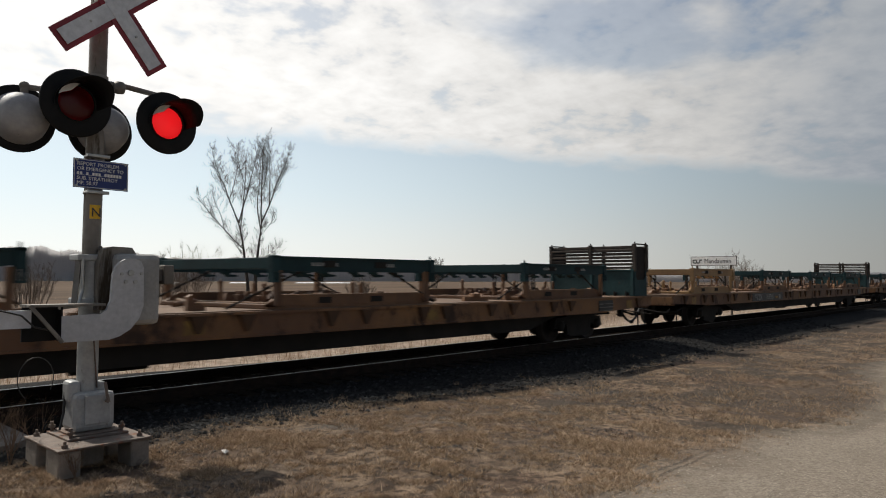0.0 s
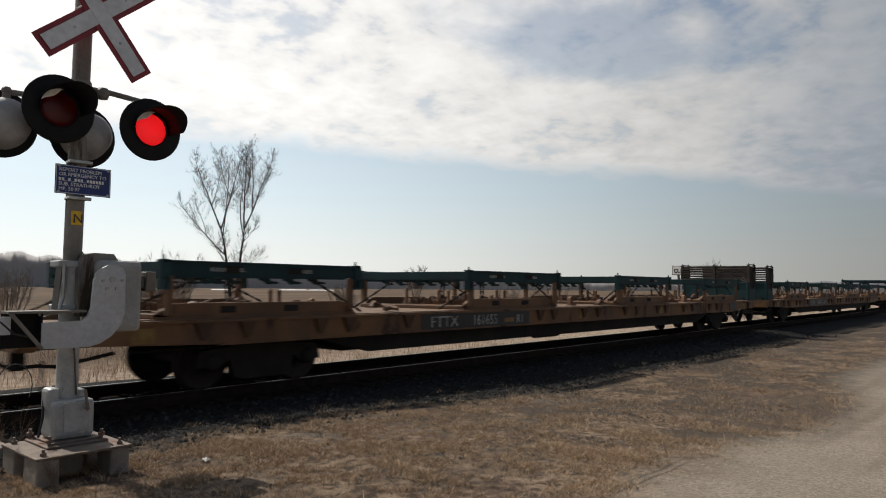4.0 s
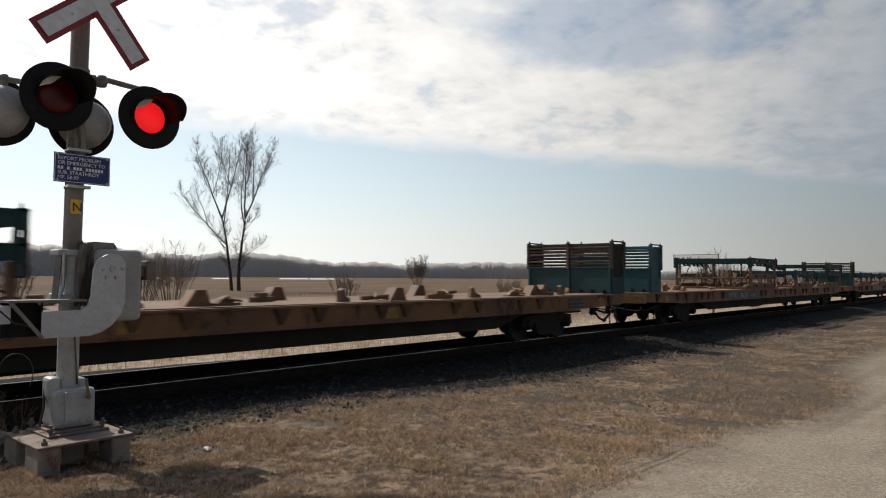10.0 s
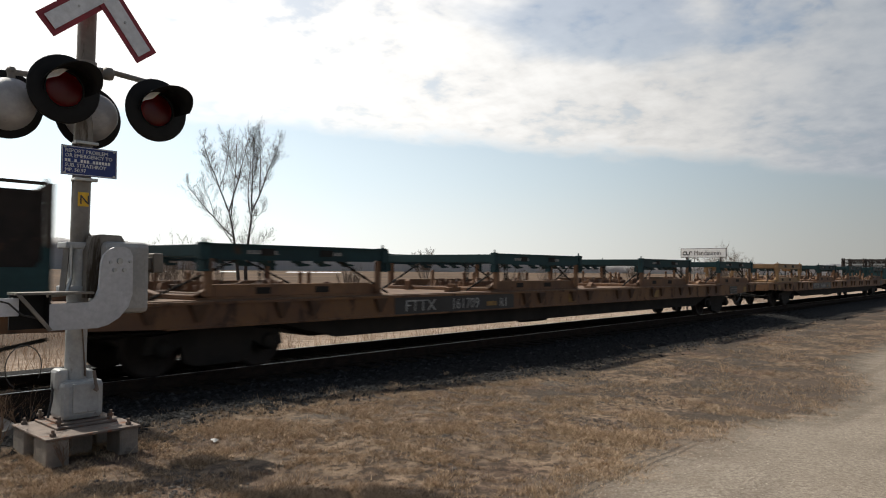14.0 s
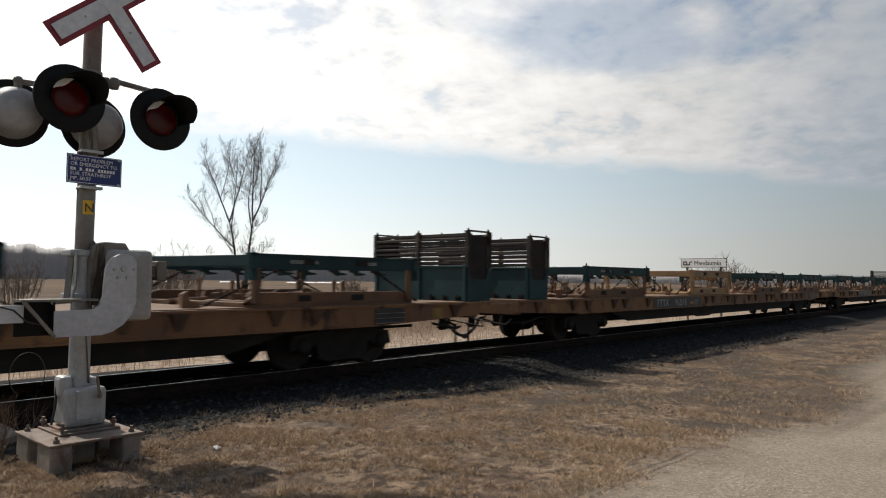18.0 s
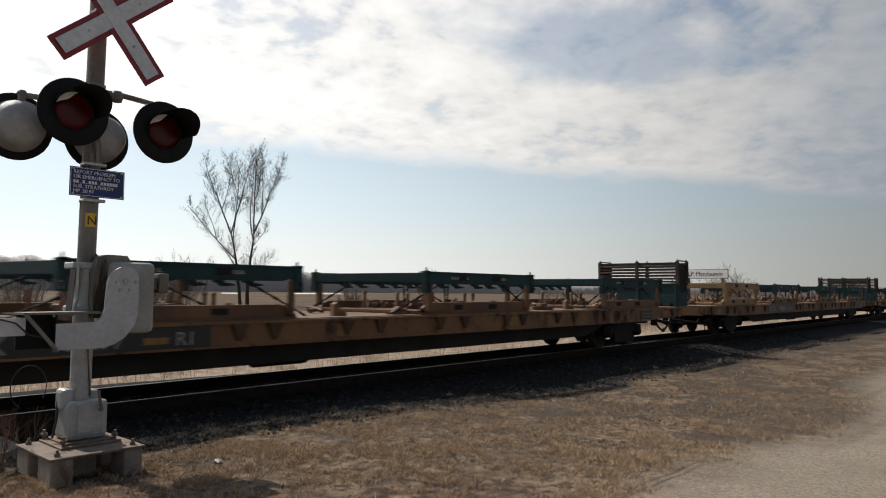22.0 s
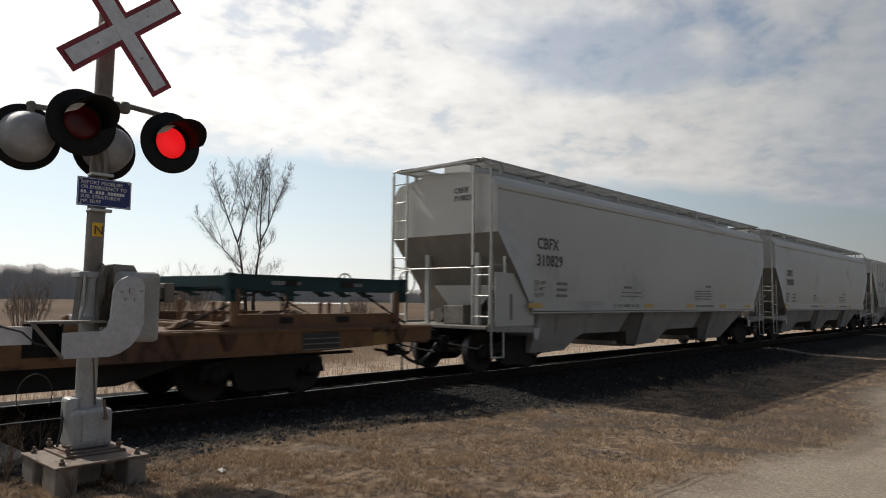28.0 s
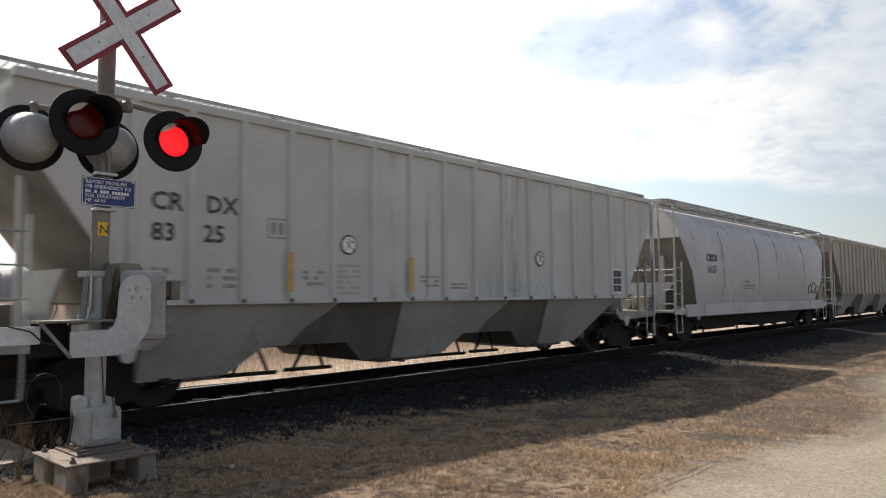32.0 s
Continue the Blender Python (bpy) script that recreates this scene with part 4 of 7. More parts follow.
def end_rack(slats, colour):
    """A bin of teal plate with slatted sides, standing across one end of a flat car."""
    t, w, h, top = 0.72, 1.36, 0.70, 1.45
    look_ = {"slat": "grey brown slats", "rust": "rusty brown slats", "teal_pale": "faded teal slats"}[slats]
    ob = thing("slatted_rack", f"teal steel rack with {look_} across a flat car's end", "rack", "slatted racks on the train")
    frame_paint = colour if slats == "teal_pale" else "slat"
    for x in (0.0, t):
        f = Mesh().box(x - 0.012, x + 0.012, -w, w, 0.0, h)
        panel_ = part("lower_panel", f, M[colour], ob, "teal lower panel")
        q = -1 if x == 0 else 1
        for y in (-w + 0.05, -0.03, w - 0.05):
            b = Mesh().box(x + min(0, q * 0.05), x + max(0, q * 0.05), y - 0.04, y + 0.04, 0.0, h + 0.05, 0.006)
            b.rod((x + q * 0.025, y, h + 0.05), (x + q * 0.025, y, h + 0.1), 0.022, 8, 0.01)
            part("panel_rib", b, M[colour], panel_)
        rail_ = Mesh().box(x - 0.045, x + 0.045, -w, w, h - 0.01, h + 0.035, 0.008)
        part("top_rail", rail_, M[colour], panel_)
        for i in range(6):
            y = -w + 0.22 + (i % 3) * 0.36 + (i // 3) * 1.4
            b = Mesh().rod((x + q * 0.03, y, 0.06), (x + q * 0.1, y, 0.06), 0.03, 8)
            b.rod((x + q * 0.085, y, 0.0), (x + q * 0.085, y, 0.13), 0.02, 6)
            b.box(x + min(q * 0.012, q * 0.03), x + max(q * 0.012, q * 0.03), y - 0.05, y + 0.05, 0.0, 0.1)
            part("clamp_bolt", b, M["black"], panel_)
        for i in range(6):
            z = h + 0.06 + i * 0.098
            deep = 0.03 + 0.012 * (i % 2)
            high = 0.058 if x == 0 else 0.045
            s = Mesh().slab([(-deep, 0.004), (deep, 0.004), (deep, high - 0.014), (deep - 0.014, high), (-deep + 0.014, high), (-deep, high - 0.014)], -w + 0.06, w - 0.06)
            part("slat", s, M[slats], ob, at=pose(x, 0, z))
    for s in (-1, 1):
        p = Mesh().slab([(0.0, 0.0), (t, 0.0), (t, h), (t - 0.07, h), (t - 0.07, h - 0.16), (t - 0.14, h - 0.25), (0.14, h - 0.25), (0.07, h - 0.16), (0.07, h), (0.0, h)], s * w - 0.012, s * w + 0.012)
        part("side_plate", p, M[colour], ob, "teal side plate with a scooped top")
        inner = Mesh().slab([(0.05, h - 0.18), (0.12, h - 0.26), (t - 0.12, h - 0.26), (t - 0.05, h - 0.18), (t - 0.05, top - 0.09), (0.05, top - 0.09)], s * (w - 0.03) - 0.012, s * (w - 0.03) + 0.012)
        part("side_board", inner, M["board_dark"] if slats != "teal_pale" else M[colour], ob, "dark side board" if slats != "teal_pale" else "faded teal side board")
        for x in (0.03, t - 0.03):
            q = x + (-0.03 if x < 0.3 else 0.03)
            b = Mesh().box(min(q - 0.04, x), max(q + 0.04, x), s * w - 0.05, s * w + 0.05, h - 0.02, top, 0.008)
            b.rod((x, s * w, top), (x, s * w, top + 0.06), 0.03, 8, 0.008)
            part("corner_post", b, M[frame_paint], ob)
        hoop = Mesh().box(0.06, t - 0.06, s * w - 0.02, s * w + 0.02, top - 0.02, top + 0.015)
        hoop.slab([(0.06, top - 0.1), (0.16, top - 0.1), (0.06, top - 0.02)], s * w - 0.02, s * w + 0.02)
        hoop.slab([(t - 0.06, top - 0.1), (t - 0.06, top - 0.02), (t - 0.16, top - 0.1)], s * w - 0.02, s * w + 0.02)
        part("side_hoop", hoop, M[frame_paint], ob)
    for x in (0.03, t - 0.03):
        q = -0.05 if x < 0.3 else 0.05
        b = Mesh().box(x + q - 0.045, x + q + 0.045, -0.05, 0.05, h - 0.02, top - 0.01, 0.008)
        b.rod((x + q, 0, top - 0.01), (x + q, 0, top + 0.05), 0.028, 8, 0.008)
        part("middle_post", b, M[frame_paint], ob)
        part("head_rail", Mesh().box(x - 0.03, x + 0.03, -w + 0.05, w - 0.05, top - 0.115, top - 0.05, 0.008), M[frame_paint], ob)
    return ob


def wheel_stand():
    ob = thing("hand_brake_stand", "galvanised hand brake wheel on a post at a flat car's end", "brake wheel", "hand brakes of the flat cars")
    s = Mesh().rod((0, 0, 0), (0, 0, 0.78), 0.025, 8)
    part("post", s, M["galv"], ob)
    w = Mesh()
    pts = [(0.0, 0.25 * math.cos(i * math.tau / 20), 0.75 + 0.25 * math.sin(i * math.tau / 20)) for i in range(21)]
    w.path([(0.06, y, z) for x, y, z in pts], 0.016, 6)
    for i in range(4):
        q = i * math.tau / 4
        w.rod((0.06, 0, 0.75), (0.06, 0.25 * math.cos(q), 0.75 + 0.25 * math.sin(q)), 0.012, 6)
    part("hand_wheel", w, M["pole"], ob)
    return ob


M["chock"] = surface("rust brown castings", (0.16, 0.085, 0.045), (0.085, 0.043, 0.025), 1.6, 0.8, 0, 0.2, 15, (0.24, 0.15, 0.085), 3.0, 0.6, tint=0.5)
M["board_dark"] = surface("dark stained board", (0.03, 0.024, 0.021), (0.018, 0.016, 0.015), 2.0, 0.8, 0, 0.1, 12, (0.055, 0.032, 0.024), 2.5, 0.58, shine=0.2)
M["print"] = surface("faded small print", (0.22, 0.21, 0.20), (0.3, 0.29, 0.27), 5, 0.6, 0, 0.0)

# what each flat car carries: (kind, metres behind its front coupling)
LOADS = [
    [("one", 0.6), ("one", 7.0), ("one", 13.9), ("one", 20.4), ("rack", 25.7)],
    [("tan", 1.1), ("one", 7.75), ("one", 14.4), ("one", 20.9), ("rack", 26.2)],
    [("one", 1.65), ("one", 8.25), ("one", 14.9), ("one", 21.4), ("rack", 26.37)],
    [("rack", 0.42), ("one", 3.35), ("one", 9.85), ("one", 16.5), ("one", 23.0)],
    [("two", 1.95), ("two", 8.7), ("rust", 26.82)],
    [("pale", 0.88), ("high", 10.08), ("one", 16.7), ("two", 22.9)],
    [("rack", 0.95), ("one", 3.6), ("one", 10.35), ("one", 17.3), ("one", 23.4)],
    [("tan", 1.85), ("one", 8.65), ("one", 15.2), ("one", 22.0), ("rack", 27.15)],
    [("rack", 0.95), ("one", 3.4), ("tan", 10.2), ("one", 16.75), ("one", 23.1)],
    [("one", 1.9), ("one", 8.55), ("one", 15.0), ("one", 21.8), ("rust", 26.7)],
    [("tan", 2.3), ("one", 8.1), ("one", 15.2), ("one", 21.9), ("rack", 26.95)],
    [("rack", 0.95), ("one", 4.0), ("one", 9.6), ("one", 16.5), ("one", 23.0)],
]
# how far each flat car stands off an even spacing
SLACK = (-0.72, -0.72, -0.45, -0.1, 0.1, 0.0, 0.12, 0.2, 0.0, -0.35, -0.25, 0.0)
MARKS = ["FTTX 161802 R1", "FTTX 161940 R1", "FTTX 161655 R1", "FTTX 161676 R1", "FTTX 161642 R1", "FTTX 961279 R1", "FTTX 161709 R1", "FTTX 961699 R1", "FTTX 962118 R1", "FTTX 161077 R1", "FTTX 974896 R1", "FTTX 161532 R1"]


def build_flat_cars():
    proto = {"one": steel_frame(1, "teal"), "two": steel_frame(2, "teal"), "tan": steel_frame(1, "tan_frame", "tan_frame"), "high": steel_frame(1, "teal", "tan", 0.45),
             "rack": end_rack("slat", "teal"), "rust": end_rack("rust", "teal"), "pale": end_rack("teal_pale", "teal_pale"), "car": flat_car(), "brake": wheel_stand()}
    used = set()

    def get(kind):
        if kind in used:
            return copy_thing(proto[kind], Matrix())
        used.add(kind)
        return proto[kind]

    for i, loads in enumerate(LOADS):
        place = FIRST + i * PITCH
        car = get("car") if i == 0 else copy_thing(proto["car"], Matrix())
        rides(car, place + SLACK[i])
        for kind, x in loads:
            rides(get(kind), place + x, 0, DECK)
        kind, x = loads[-1]
        if x > 25:
            rides(get("brake"), place + x + 0.86, -1.02, DECK)
        else:
            rides(get("brake"), place + SLACK[i] + PITCH - 1.3, 1.0, DECK)
    for i, (ob, place, y, z) in enumerate([m for m in MOVERS if m[0].name.startswith("flat_car")]):
        words = MARKS[i].split()
        for word, x, wide in zip(words[-3:] if len(words) == 3 else [""] + words, (7.55, 8.85, 10.42), (1.3, 0.98, 1.05)):
            if word:
                letters("mark", word, 0.30 if x < 10 else 0.26, M["white"], ob, pose(x, -1.424, 0.825) @ NEAR, "white stencilled letters", wide if len(word) != 4 else 1.18)
        if i == 4:
            for j, (a, b) in enumerate(((14.6, -0.9), (16.9, 0.4), (18.6, -1.05), (21.2, 0.8), (23.6, -0.8), (25.0, -0.2))):
                chock = tagged(new("wheel_chock", Mesh().slab([(-0.22, 0.0), (-0.05, 0.24), (0.12, 0.24), (0.22, 0.0)], -0.12, 0.12).data("wheel_chock", M["tan"])), "tan steel wedge resting on an empty flat car deck", "chock", "chocks on the empty deck")
                rides(chock, place + a, b, DECK)
        b = Mesh().box(9.98, 10.32, -1.426, -1.421, 0.85, 0.94)
        part("reflector", b, M["tape"], ob, "yellow reflector strip")


build_flat_cars()

# ------------------------------------------------------------------ covered hoppers at the train's tail
PROFILE = {
    "smooth": [(1.53, 1.38), (1.56, 1.60), (1.58, 2.20), (1.58, 3.30), (1.56, 3.90), (1.51, 4.12), (1.40, 4.26), (1.1, 4.33), (0.55, 4.42), (0.0, 4.45)],
    "ribbed": [(1.53, 1.50), (1.53, 4.16), (1.50, 4.22), (1.20, 4.28), (0.6, 4.35), (0.0, 4.38)],
    "round": [(1.42, 1.20), (1.56, 1.75), (1.60, 2.40), (1.55, 3.10), (1.38, 3.70), (1.12, 4.06), (0.75, 4.26), (0.0, 4.36)],
}


def side_at(kind, z):
    pts = PROFILE[kind]
    for (y0, z0), (y1, z1) in zip(pts, pts[1:]):
        if z <= z1:
            return y0 + (y1 - y0) * (max(z, z0) - z0) / (z1 - z0) if z1 > z0 else y1
    return 0.0


def hopper_body(kind, end, length, shoulder, run):
    """The body: a profile swept along x whose floor rises steeply over both ends."""
    low = PROFILE[kind][0][1]
    xs = [end, end + run * 0.5, end + run] + [end + run + (length - 2 * end - 2 * run) * i / 12 for i in range(1, 12)] + [length - end - run, length - end - run * 0.5, length - end]
    m = Mesh()
    rings = []
    for x in xs:
        d = min(x - end, length - end - x)
        zb = low + (shoulder - low) * max(0.0, 1 - d / run)
        half = [(side_at(kind, max(z, zb)), max(z, zb)) for y, z in PROFILE[kind][:-1]]
        ring = [(x, -y, z) for y, z in half] + [(x, 0.0, PROFILE[kind][-1][1])] + [(x, y, z) for y, z in half[::-1]]
        rings.append(ring)
    n = len(rings[0])
    m.add([p for r in rings for p in r], [(j * n + i, j * n + i + 1, (j + 1) * n + i + 1, (j + 1) * n + i) for j in range(len(rings) - 1) for i in range(n - 1)], kind != "ribbed")
    floor = []
    for pair in ((0, 1), (len(rings) - 3, len(rings) - 2)):
        sheet = Mesh()
        for a in pair:
            sheet.add([rings[a][0], rings[a][-1], rings[a + 1][-1], rings[a + 1][0]], [(0, 1, 2, 3)])
        floor.append(sheet)
    m.add(rings[0], [tuple(range(n))])
    m.add(rings[-1], [tuple(range(n))[::-1]])
    return m, floor


def leaning_slab(outline, half, high, lean):
    """An outline of (x, z) pairs given the car's breadth, leaning inwards below the height high."""
    m = Mesh()
    n = len(outline)
    for side in (-1, 1):
        m.v += [(x, side * (half - lean * (high - z)), z) for x, z in outline]
    m.f += [tuple(range(n)), tuple(range(2 * n - 1, n - 1, -1))] + [(i, n + i, n + (i + 1) % n, (i + 1) % n) for i in range(n)]
    m.smooth += [False] * (n + 2)
    return m


def ladder(car, x, y, z0, z1, width, material, along="x", n=7):
    """Two stiles and rungs; along x lies on the car's side, along y on its end."""
    d = Vector((width, 0, 0)) if along == "x" else Vector((0, width, 0))
    a = Vector((x, y, 0))
    first = None
    for q in (0, 1):
        p = a + d * q
        s = part("ladder_stile", Mesh().bar(p + Vector((0, 0, z0)), p + Vector((0, 0, z1)), 0.035, 0.05), material, car)
        first = first or s
    for i in range(n):
        z = z0 + (z1 - z0) * (i + 0.5) / n
        part("rung", Mesh().rod(a + Vector((0, 0, z)), a + d + Vector((0, 0, z)), 0.015, 6), material, first)


def hopper_car(kind, name_label, length, paint, low_paint, bays, marks, sub):
    car = thing("covered_hopper", name_label, "hopper car", "covered hoppers of the train")
    end = {"smooth": 0.72, "ribbed": 0.85, "round": 1.0}[kind]
    shoulder, run = {"smooth": (3.05, 1.35), "ribbed": (3.55, 1.5), "round": (3.3, 1.3)}[kind]
    shape, floor = hopper_body(kind, end, length, shoulder, run)
    part("body", shape, paint, car, sub)
    # the sheets' colour holds both grime and the shade under the car's end
    for sheet in floor:
        part("slope_sheet", sheet, M["slope"], car, "grimy end slope sheet, darkened further for its shade")
    low = PROFILE[kind][0][1]
    top = PROFILE[kind][-1][1]
    wide = side_at(kind, low + 0.05)
    # side sill and side plates at the ends
    for s in (-1, 1):
        if kind == "round":
            m = Mesh().box(1.3, length - 1.3, s * 1.5 - 0.04, s * 1.5 + 0.04, 0.86, 1.24, 0.015)
        else:
            m = Mesh().box(end + run, length - end - run, s * wide - 0.03, s * wide + 0.03, low - 0.12, low + 0.02, 0.01)
            if kind == "ribbed":
                m = Mesh().box(end + run - 0.3, length - end - run + 0.3, s * wide - 0.03, s * wide + 0.03, low - 0.03, low + 0.025, 0.008)
            if kind == "smooth":
                m = Mesh().box(end + run - 0.1, length - end - run + 0.1, s * 1.58 - 0.018, s * 1.58 + 0.018, low, low + 0.24, 0.008)
                m.box(end + run - 0.1, length - end - run + 0.1, s * 1.57 - 0.04, s * 1.57 + 0.04, low - 0.05, low - 0.015)
        part("side_sill", m, paint, car)
        for e in (0, 1):
            x0, x1 = (0.55, end + run + 0.5) if e == 0 else (length - end - run - 0.5, length - 0.55)
            o = [(x0, 1.12), (x0, 0.96), (x1 - 0.3, 0.9), (x1, 1.12)] if e == 0 else [(x1, 1.12), (x1, 0.96), (x0 + 0.3, 0.9), (x0, 1.12)]
            part("end_sill_plate", Mesh().slab(o, s * 1.46 - 0.025, s * 1.46 + 0.025), low_paint if kind != "round" else paint, car)
            eye = 2.25 if e == 0 else length - 2.25
            part("jacking_eye", Mesh().slab([(eye - 0.14, 1.0), (eye + 0.14, 1.0), (eye + 0.08, 0.78), (eye, 0.74), (eye - 0.08, 0.78)], s * 1.48 - 0.02, s * 1.48 + 0.02), paint, car)
    # hopper bays: a steep side wall with an arch behind the outlet, and a slope on the leading side, its shade painted
    # dark
    n = len(bays)
    for k, x in enumerate(bays):
        last = k == n - 1
        bottom = 0.42 if kind == "smooth" else 0.45
        high = low - 0.02
        if last:
            edge = x - (0.75 if kind == "smooth" else 1.0)
            outline = [(edge, high), (edge, bottom), (x + 0.55, bottom), (x + 2.2, high)]
        elif kind == "ribbed":
            outline = [(x - 1.0, high), (x - 1.0, bottom), (x + 0.3, bottom), (x + 0.44, bottom + 0.08), (x + 0.86, 0.82), (x + 1.3, 0.82), (x + 1.55, 1.08), (x + 2.2, high)]
        else:
            edge = x - 1.0 if k == 0 else x - 0.75
            outline = [(edge, high), (edge, bottom), (x + 0.42, bottom), (x + 0.6, 0.54), (x + 0.82, 0.71), (x + 1.1, 0.81), (x + 2.95, 0.81), (x + 3.35, high)]
        bay = part("hopper_bay", leaning_slab(outline, wide - 0.05, high, 0.3), low_paint, car, "grimy discharge hopper")
        if kind == "ribbed":
            back = [(x - 2.3, high), (x - 3.3, 1.0), (x - 3.35, 0.82), (x - 2.1, 0.80), (x - 1.7, bottom + 0.02), (x, bottom + 0.02), (x, high)]
        else:
            back = [(x - 1.7, high), (x - 2.1, 1.0), (x - 2.0, 0.82), (x - 1.5, 0.80), (x - 1.25, bottom + 0.02), (x, bottom + 0.02), (x, high)]
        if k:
            part("bay_slope", leaning_slab(back, wide - 0.09, high, 0.3), M["shaded_grime"], bay, "slope sheet of the bay, its shade painted dark")
        g = Mesh().box(x - 0.95, x + 0.5, -0.8, 0.8, 0.35, bottom - 0.004, 0.015)
        for y in (-0.86, 0.86):
            g.box(x - 1.5, x + 0.3, y - 0.03, y + 0.03, 0.43, 0.53, 0.01)
        g.box(x - 1.5, x - 1.43, -0.86, 0.86, 0.44, 0.52)
        g.rod((x - 0.6, -1.1, 0.38), (x - 0.6, 1.1, 0.38), 0.03, 8)
        part("outlet_gate", g, low_paint, bay)
        if kind == "ribbed":
            br = Mesh()
            for a in ((x + 1.05, x + 2.15) if not last else ()):
                br.path([(a - 0.5, -0.9, 0.36), (a - 0.25, -0.95, 0.86)], 0.028, 6)
                br.path([(a + 0.15, -0.9, 0.36), (a - 0.1, -0.95, 0.86)], 0.028, 6)
                br.path([(a - 0.65, -0.9, 0.4), (a + 0.3, -0.9, 0.38)], 0.035, 6)
            if br.v:
                part("gate_crank", br, M["black"], bay, "black crank frame of the gate")
    if kind == "smooth":
        for s in (-1, 1):
            bars = Mesh().box(10.9, 12.4, s * 1.6 - 0.002, s * 1.6 + 0.002, low + 0.085, low + 0.095)
            for j in range(12):
                bars.box(10.9 + j * 0.125, 10.98 + j * 0.125, s * 1.6 - 0.004, s * 1.6 + 0.004, low + 0.09, low + 0.16)
            part("sill_print", bars, M["print_dark"], car, "row of dark print on the sill")
        letters("sill_words", "DO NOT HAMMER ON CAR", 0.125, M["print_dark"], car, pose(5.6, -1.602, low + 0.085) @ NEAR, "dark stencilled words on the sill", 0.92)
    part("centre_sill", Mesh().box(0.7, length - 0.7, -0.25, 0.25, 0.72, 1.02, 0.02), M["black"], car)
    if kind == "round":
        m = Mesh().slab([(2.4, 0.9), (4.0, 0.36), (6.6, 0.36), (7.0, 0.5), (8.2, 0.5), (8.6, 0.34), (length - 4.0, 0.36), (length - 2.4, 0.9)], -1.0, 1.0)
        part("under_frame", m, M["black"], car)
    # ribs or seams on the sides
    if kind == "ribbed":
        for s in (-1, 1):
            rib = Mesh()
            rib.add([(-0.08, 0, low), (-0.045, -0.06, low), (0.045, -0.06, low), (0.08, 0, low), (-0.08, 0, 4.16), (-0.045, -0.06, 4.16), (0.045, -0.06, 4.16), (0.08, 0, 4.16)],
                    [(0, 1, 5, 4), (1, 2, 6, 5), (2, 3, 7, 6), (4, 5, 6, 7), (3, 2, 1, 0)])
            data = rib.data("side_rib", paint)
            for x in (2.24, 3.04, 3.84, 4.66, 5.48, 6.34, 7.24, 8.14, 9.04, 9.96, 10.88, 11.8, 12.7, 13.6, 14.46, 15.3):
                part("side_rib", data, None, car, at=pose(x, s * 1.53, 0, 0, 0, 0 if s < 0 else 180))
                part("rib_foot", Mesh().box(x - 0.025, x + 0.025, s * 1.59 - 0.012, s * 1.59 + 0.012, low - 0.01, low + 0.05), M["black"], car)
        for s in (-1, 1):
            part("top_chord", Mesh().box(end, length - end, s * 1.55 - 0.04, s * 1.55 + 0.04, 4.12, 4.24, 0.015), paint, car)
    elif kind == "round":
        rng = random.Random(5)
        for x in (4.2, 7.7, 9.9, 13.4):
            # a dirty run down the weld: a ragged strip, broad under the roof
            wide_at = [(0.035 + 0.05 * (i / 14) ** 2) * rng.uniform(0.5, 1.3) for i in range(15)]
            seam, rows = Mesh(), []
            for i, w in enumerate(wide_at):
                z = 1.5 + i * 0.18
                u = x + 0.05 * math.sin(i * 0.7)
                rows += [(u - w, -side_at(kind, z) - 0.004, z), (u + w * rng.uniform(0.6, 1.4), -side_at(kind, z) - 0.004, z)]
            seam.add(rows, [(2 * i, 2 * i + 1, 2 * i + 3, 2 * i + 2) for i in range(14)])
            part("dirt_run", seam, M["run"], car, "dark dirt run along a weld seam")
    else:
        for s in (-1, 1):
            part("top_chord", Mesh().box(end, length - end, s * 1.53 - 0.055, s * 1.53 + 0.055, 3.95, 4.10, 0.04), paint, car)
    # roof hatch trough and walks
    high = top + (0.34 if kind == "smooth" else 0.14)
    part("hatch_trough", Mesh().box(end + 0.5, length - end - 0.5, -0.42, 0.42, top - 0.06, high, 0.03), paint, car)
    for i in range(6):
        x = end + 0.8 + i * (length - 2 * end - 1.6) / 6
        part("hatch_cover", Mesh().box(x + 0.05, x + (length - 2 * end - 1.6) / 6 - 0.05, -0.5, 0.5, high - 0.03, high + 0.03, 0.015), M["roofwalk"], car)
    walk_z = top + {"smooth": 0.17, "ribbed": 0.06, "round": 0.1}[kind]
    for s in (-1, 1):
        y = s * (1.0 if kind != "ribbed" else 0.88)
        rails = Mesh()
        for q in (-0.3, 0.3):
            rails.box(0.5, length - 0.5, y + q - 0.012, y + q + 0.012, walk_z - 0.05, walk_z)
        for i in range(int((length - 1) / 0.105)):
            x = 0.5 + i * 0.105
            rails.box(x, x + 0.04, y - 0.3, y + 0.3, walk_z - 0.03, walk_z)
        deck = part("roof_walk", rails, M["roofwalk"], car, "open grating roof walk")
        e = s
        for i in range(10):
            x = 1.2 + i * (length - 2.4) / 9
            part("walk_bracket", Mesh().bar((x, y + e * 0.3, walk_z), (x, y + e * 0.3, walk_z - 0.27), 0.10, 0.03).bar((x, y - e * 0.28, walk_z - 0.05), (x, y + e * 0.28, walk_z - 0.06), 0.04, 0.05), M["roofwalk"], deck)
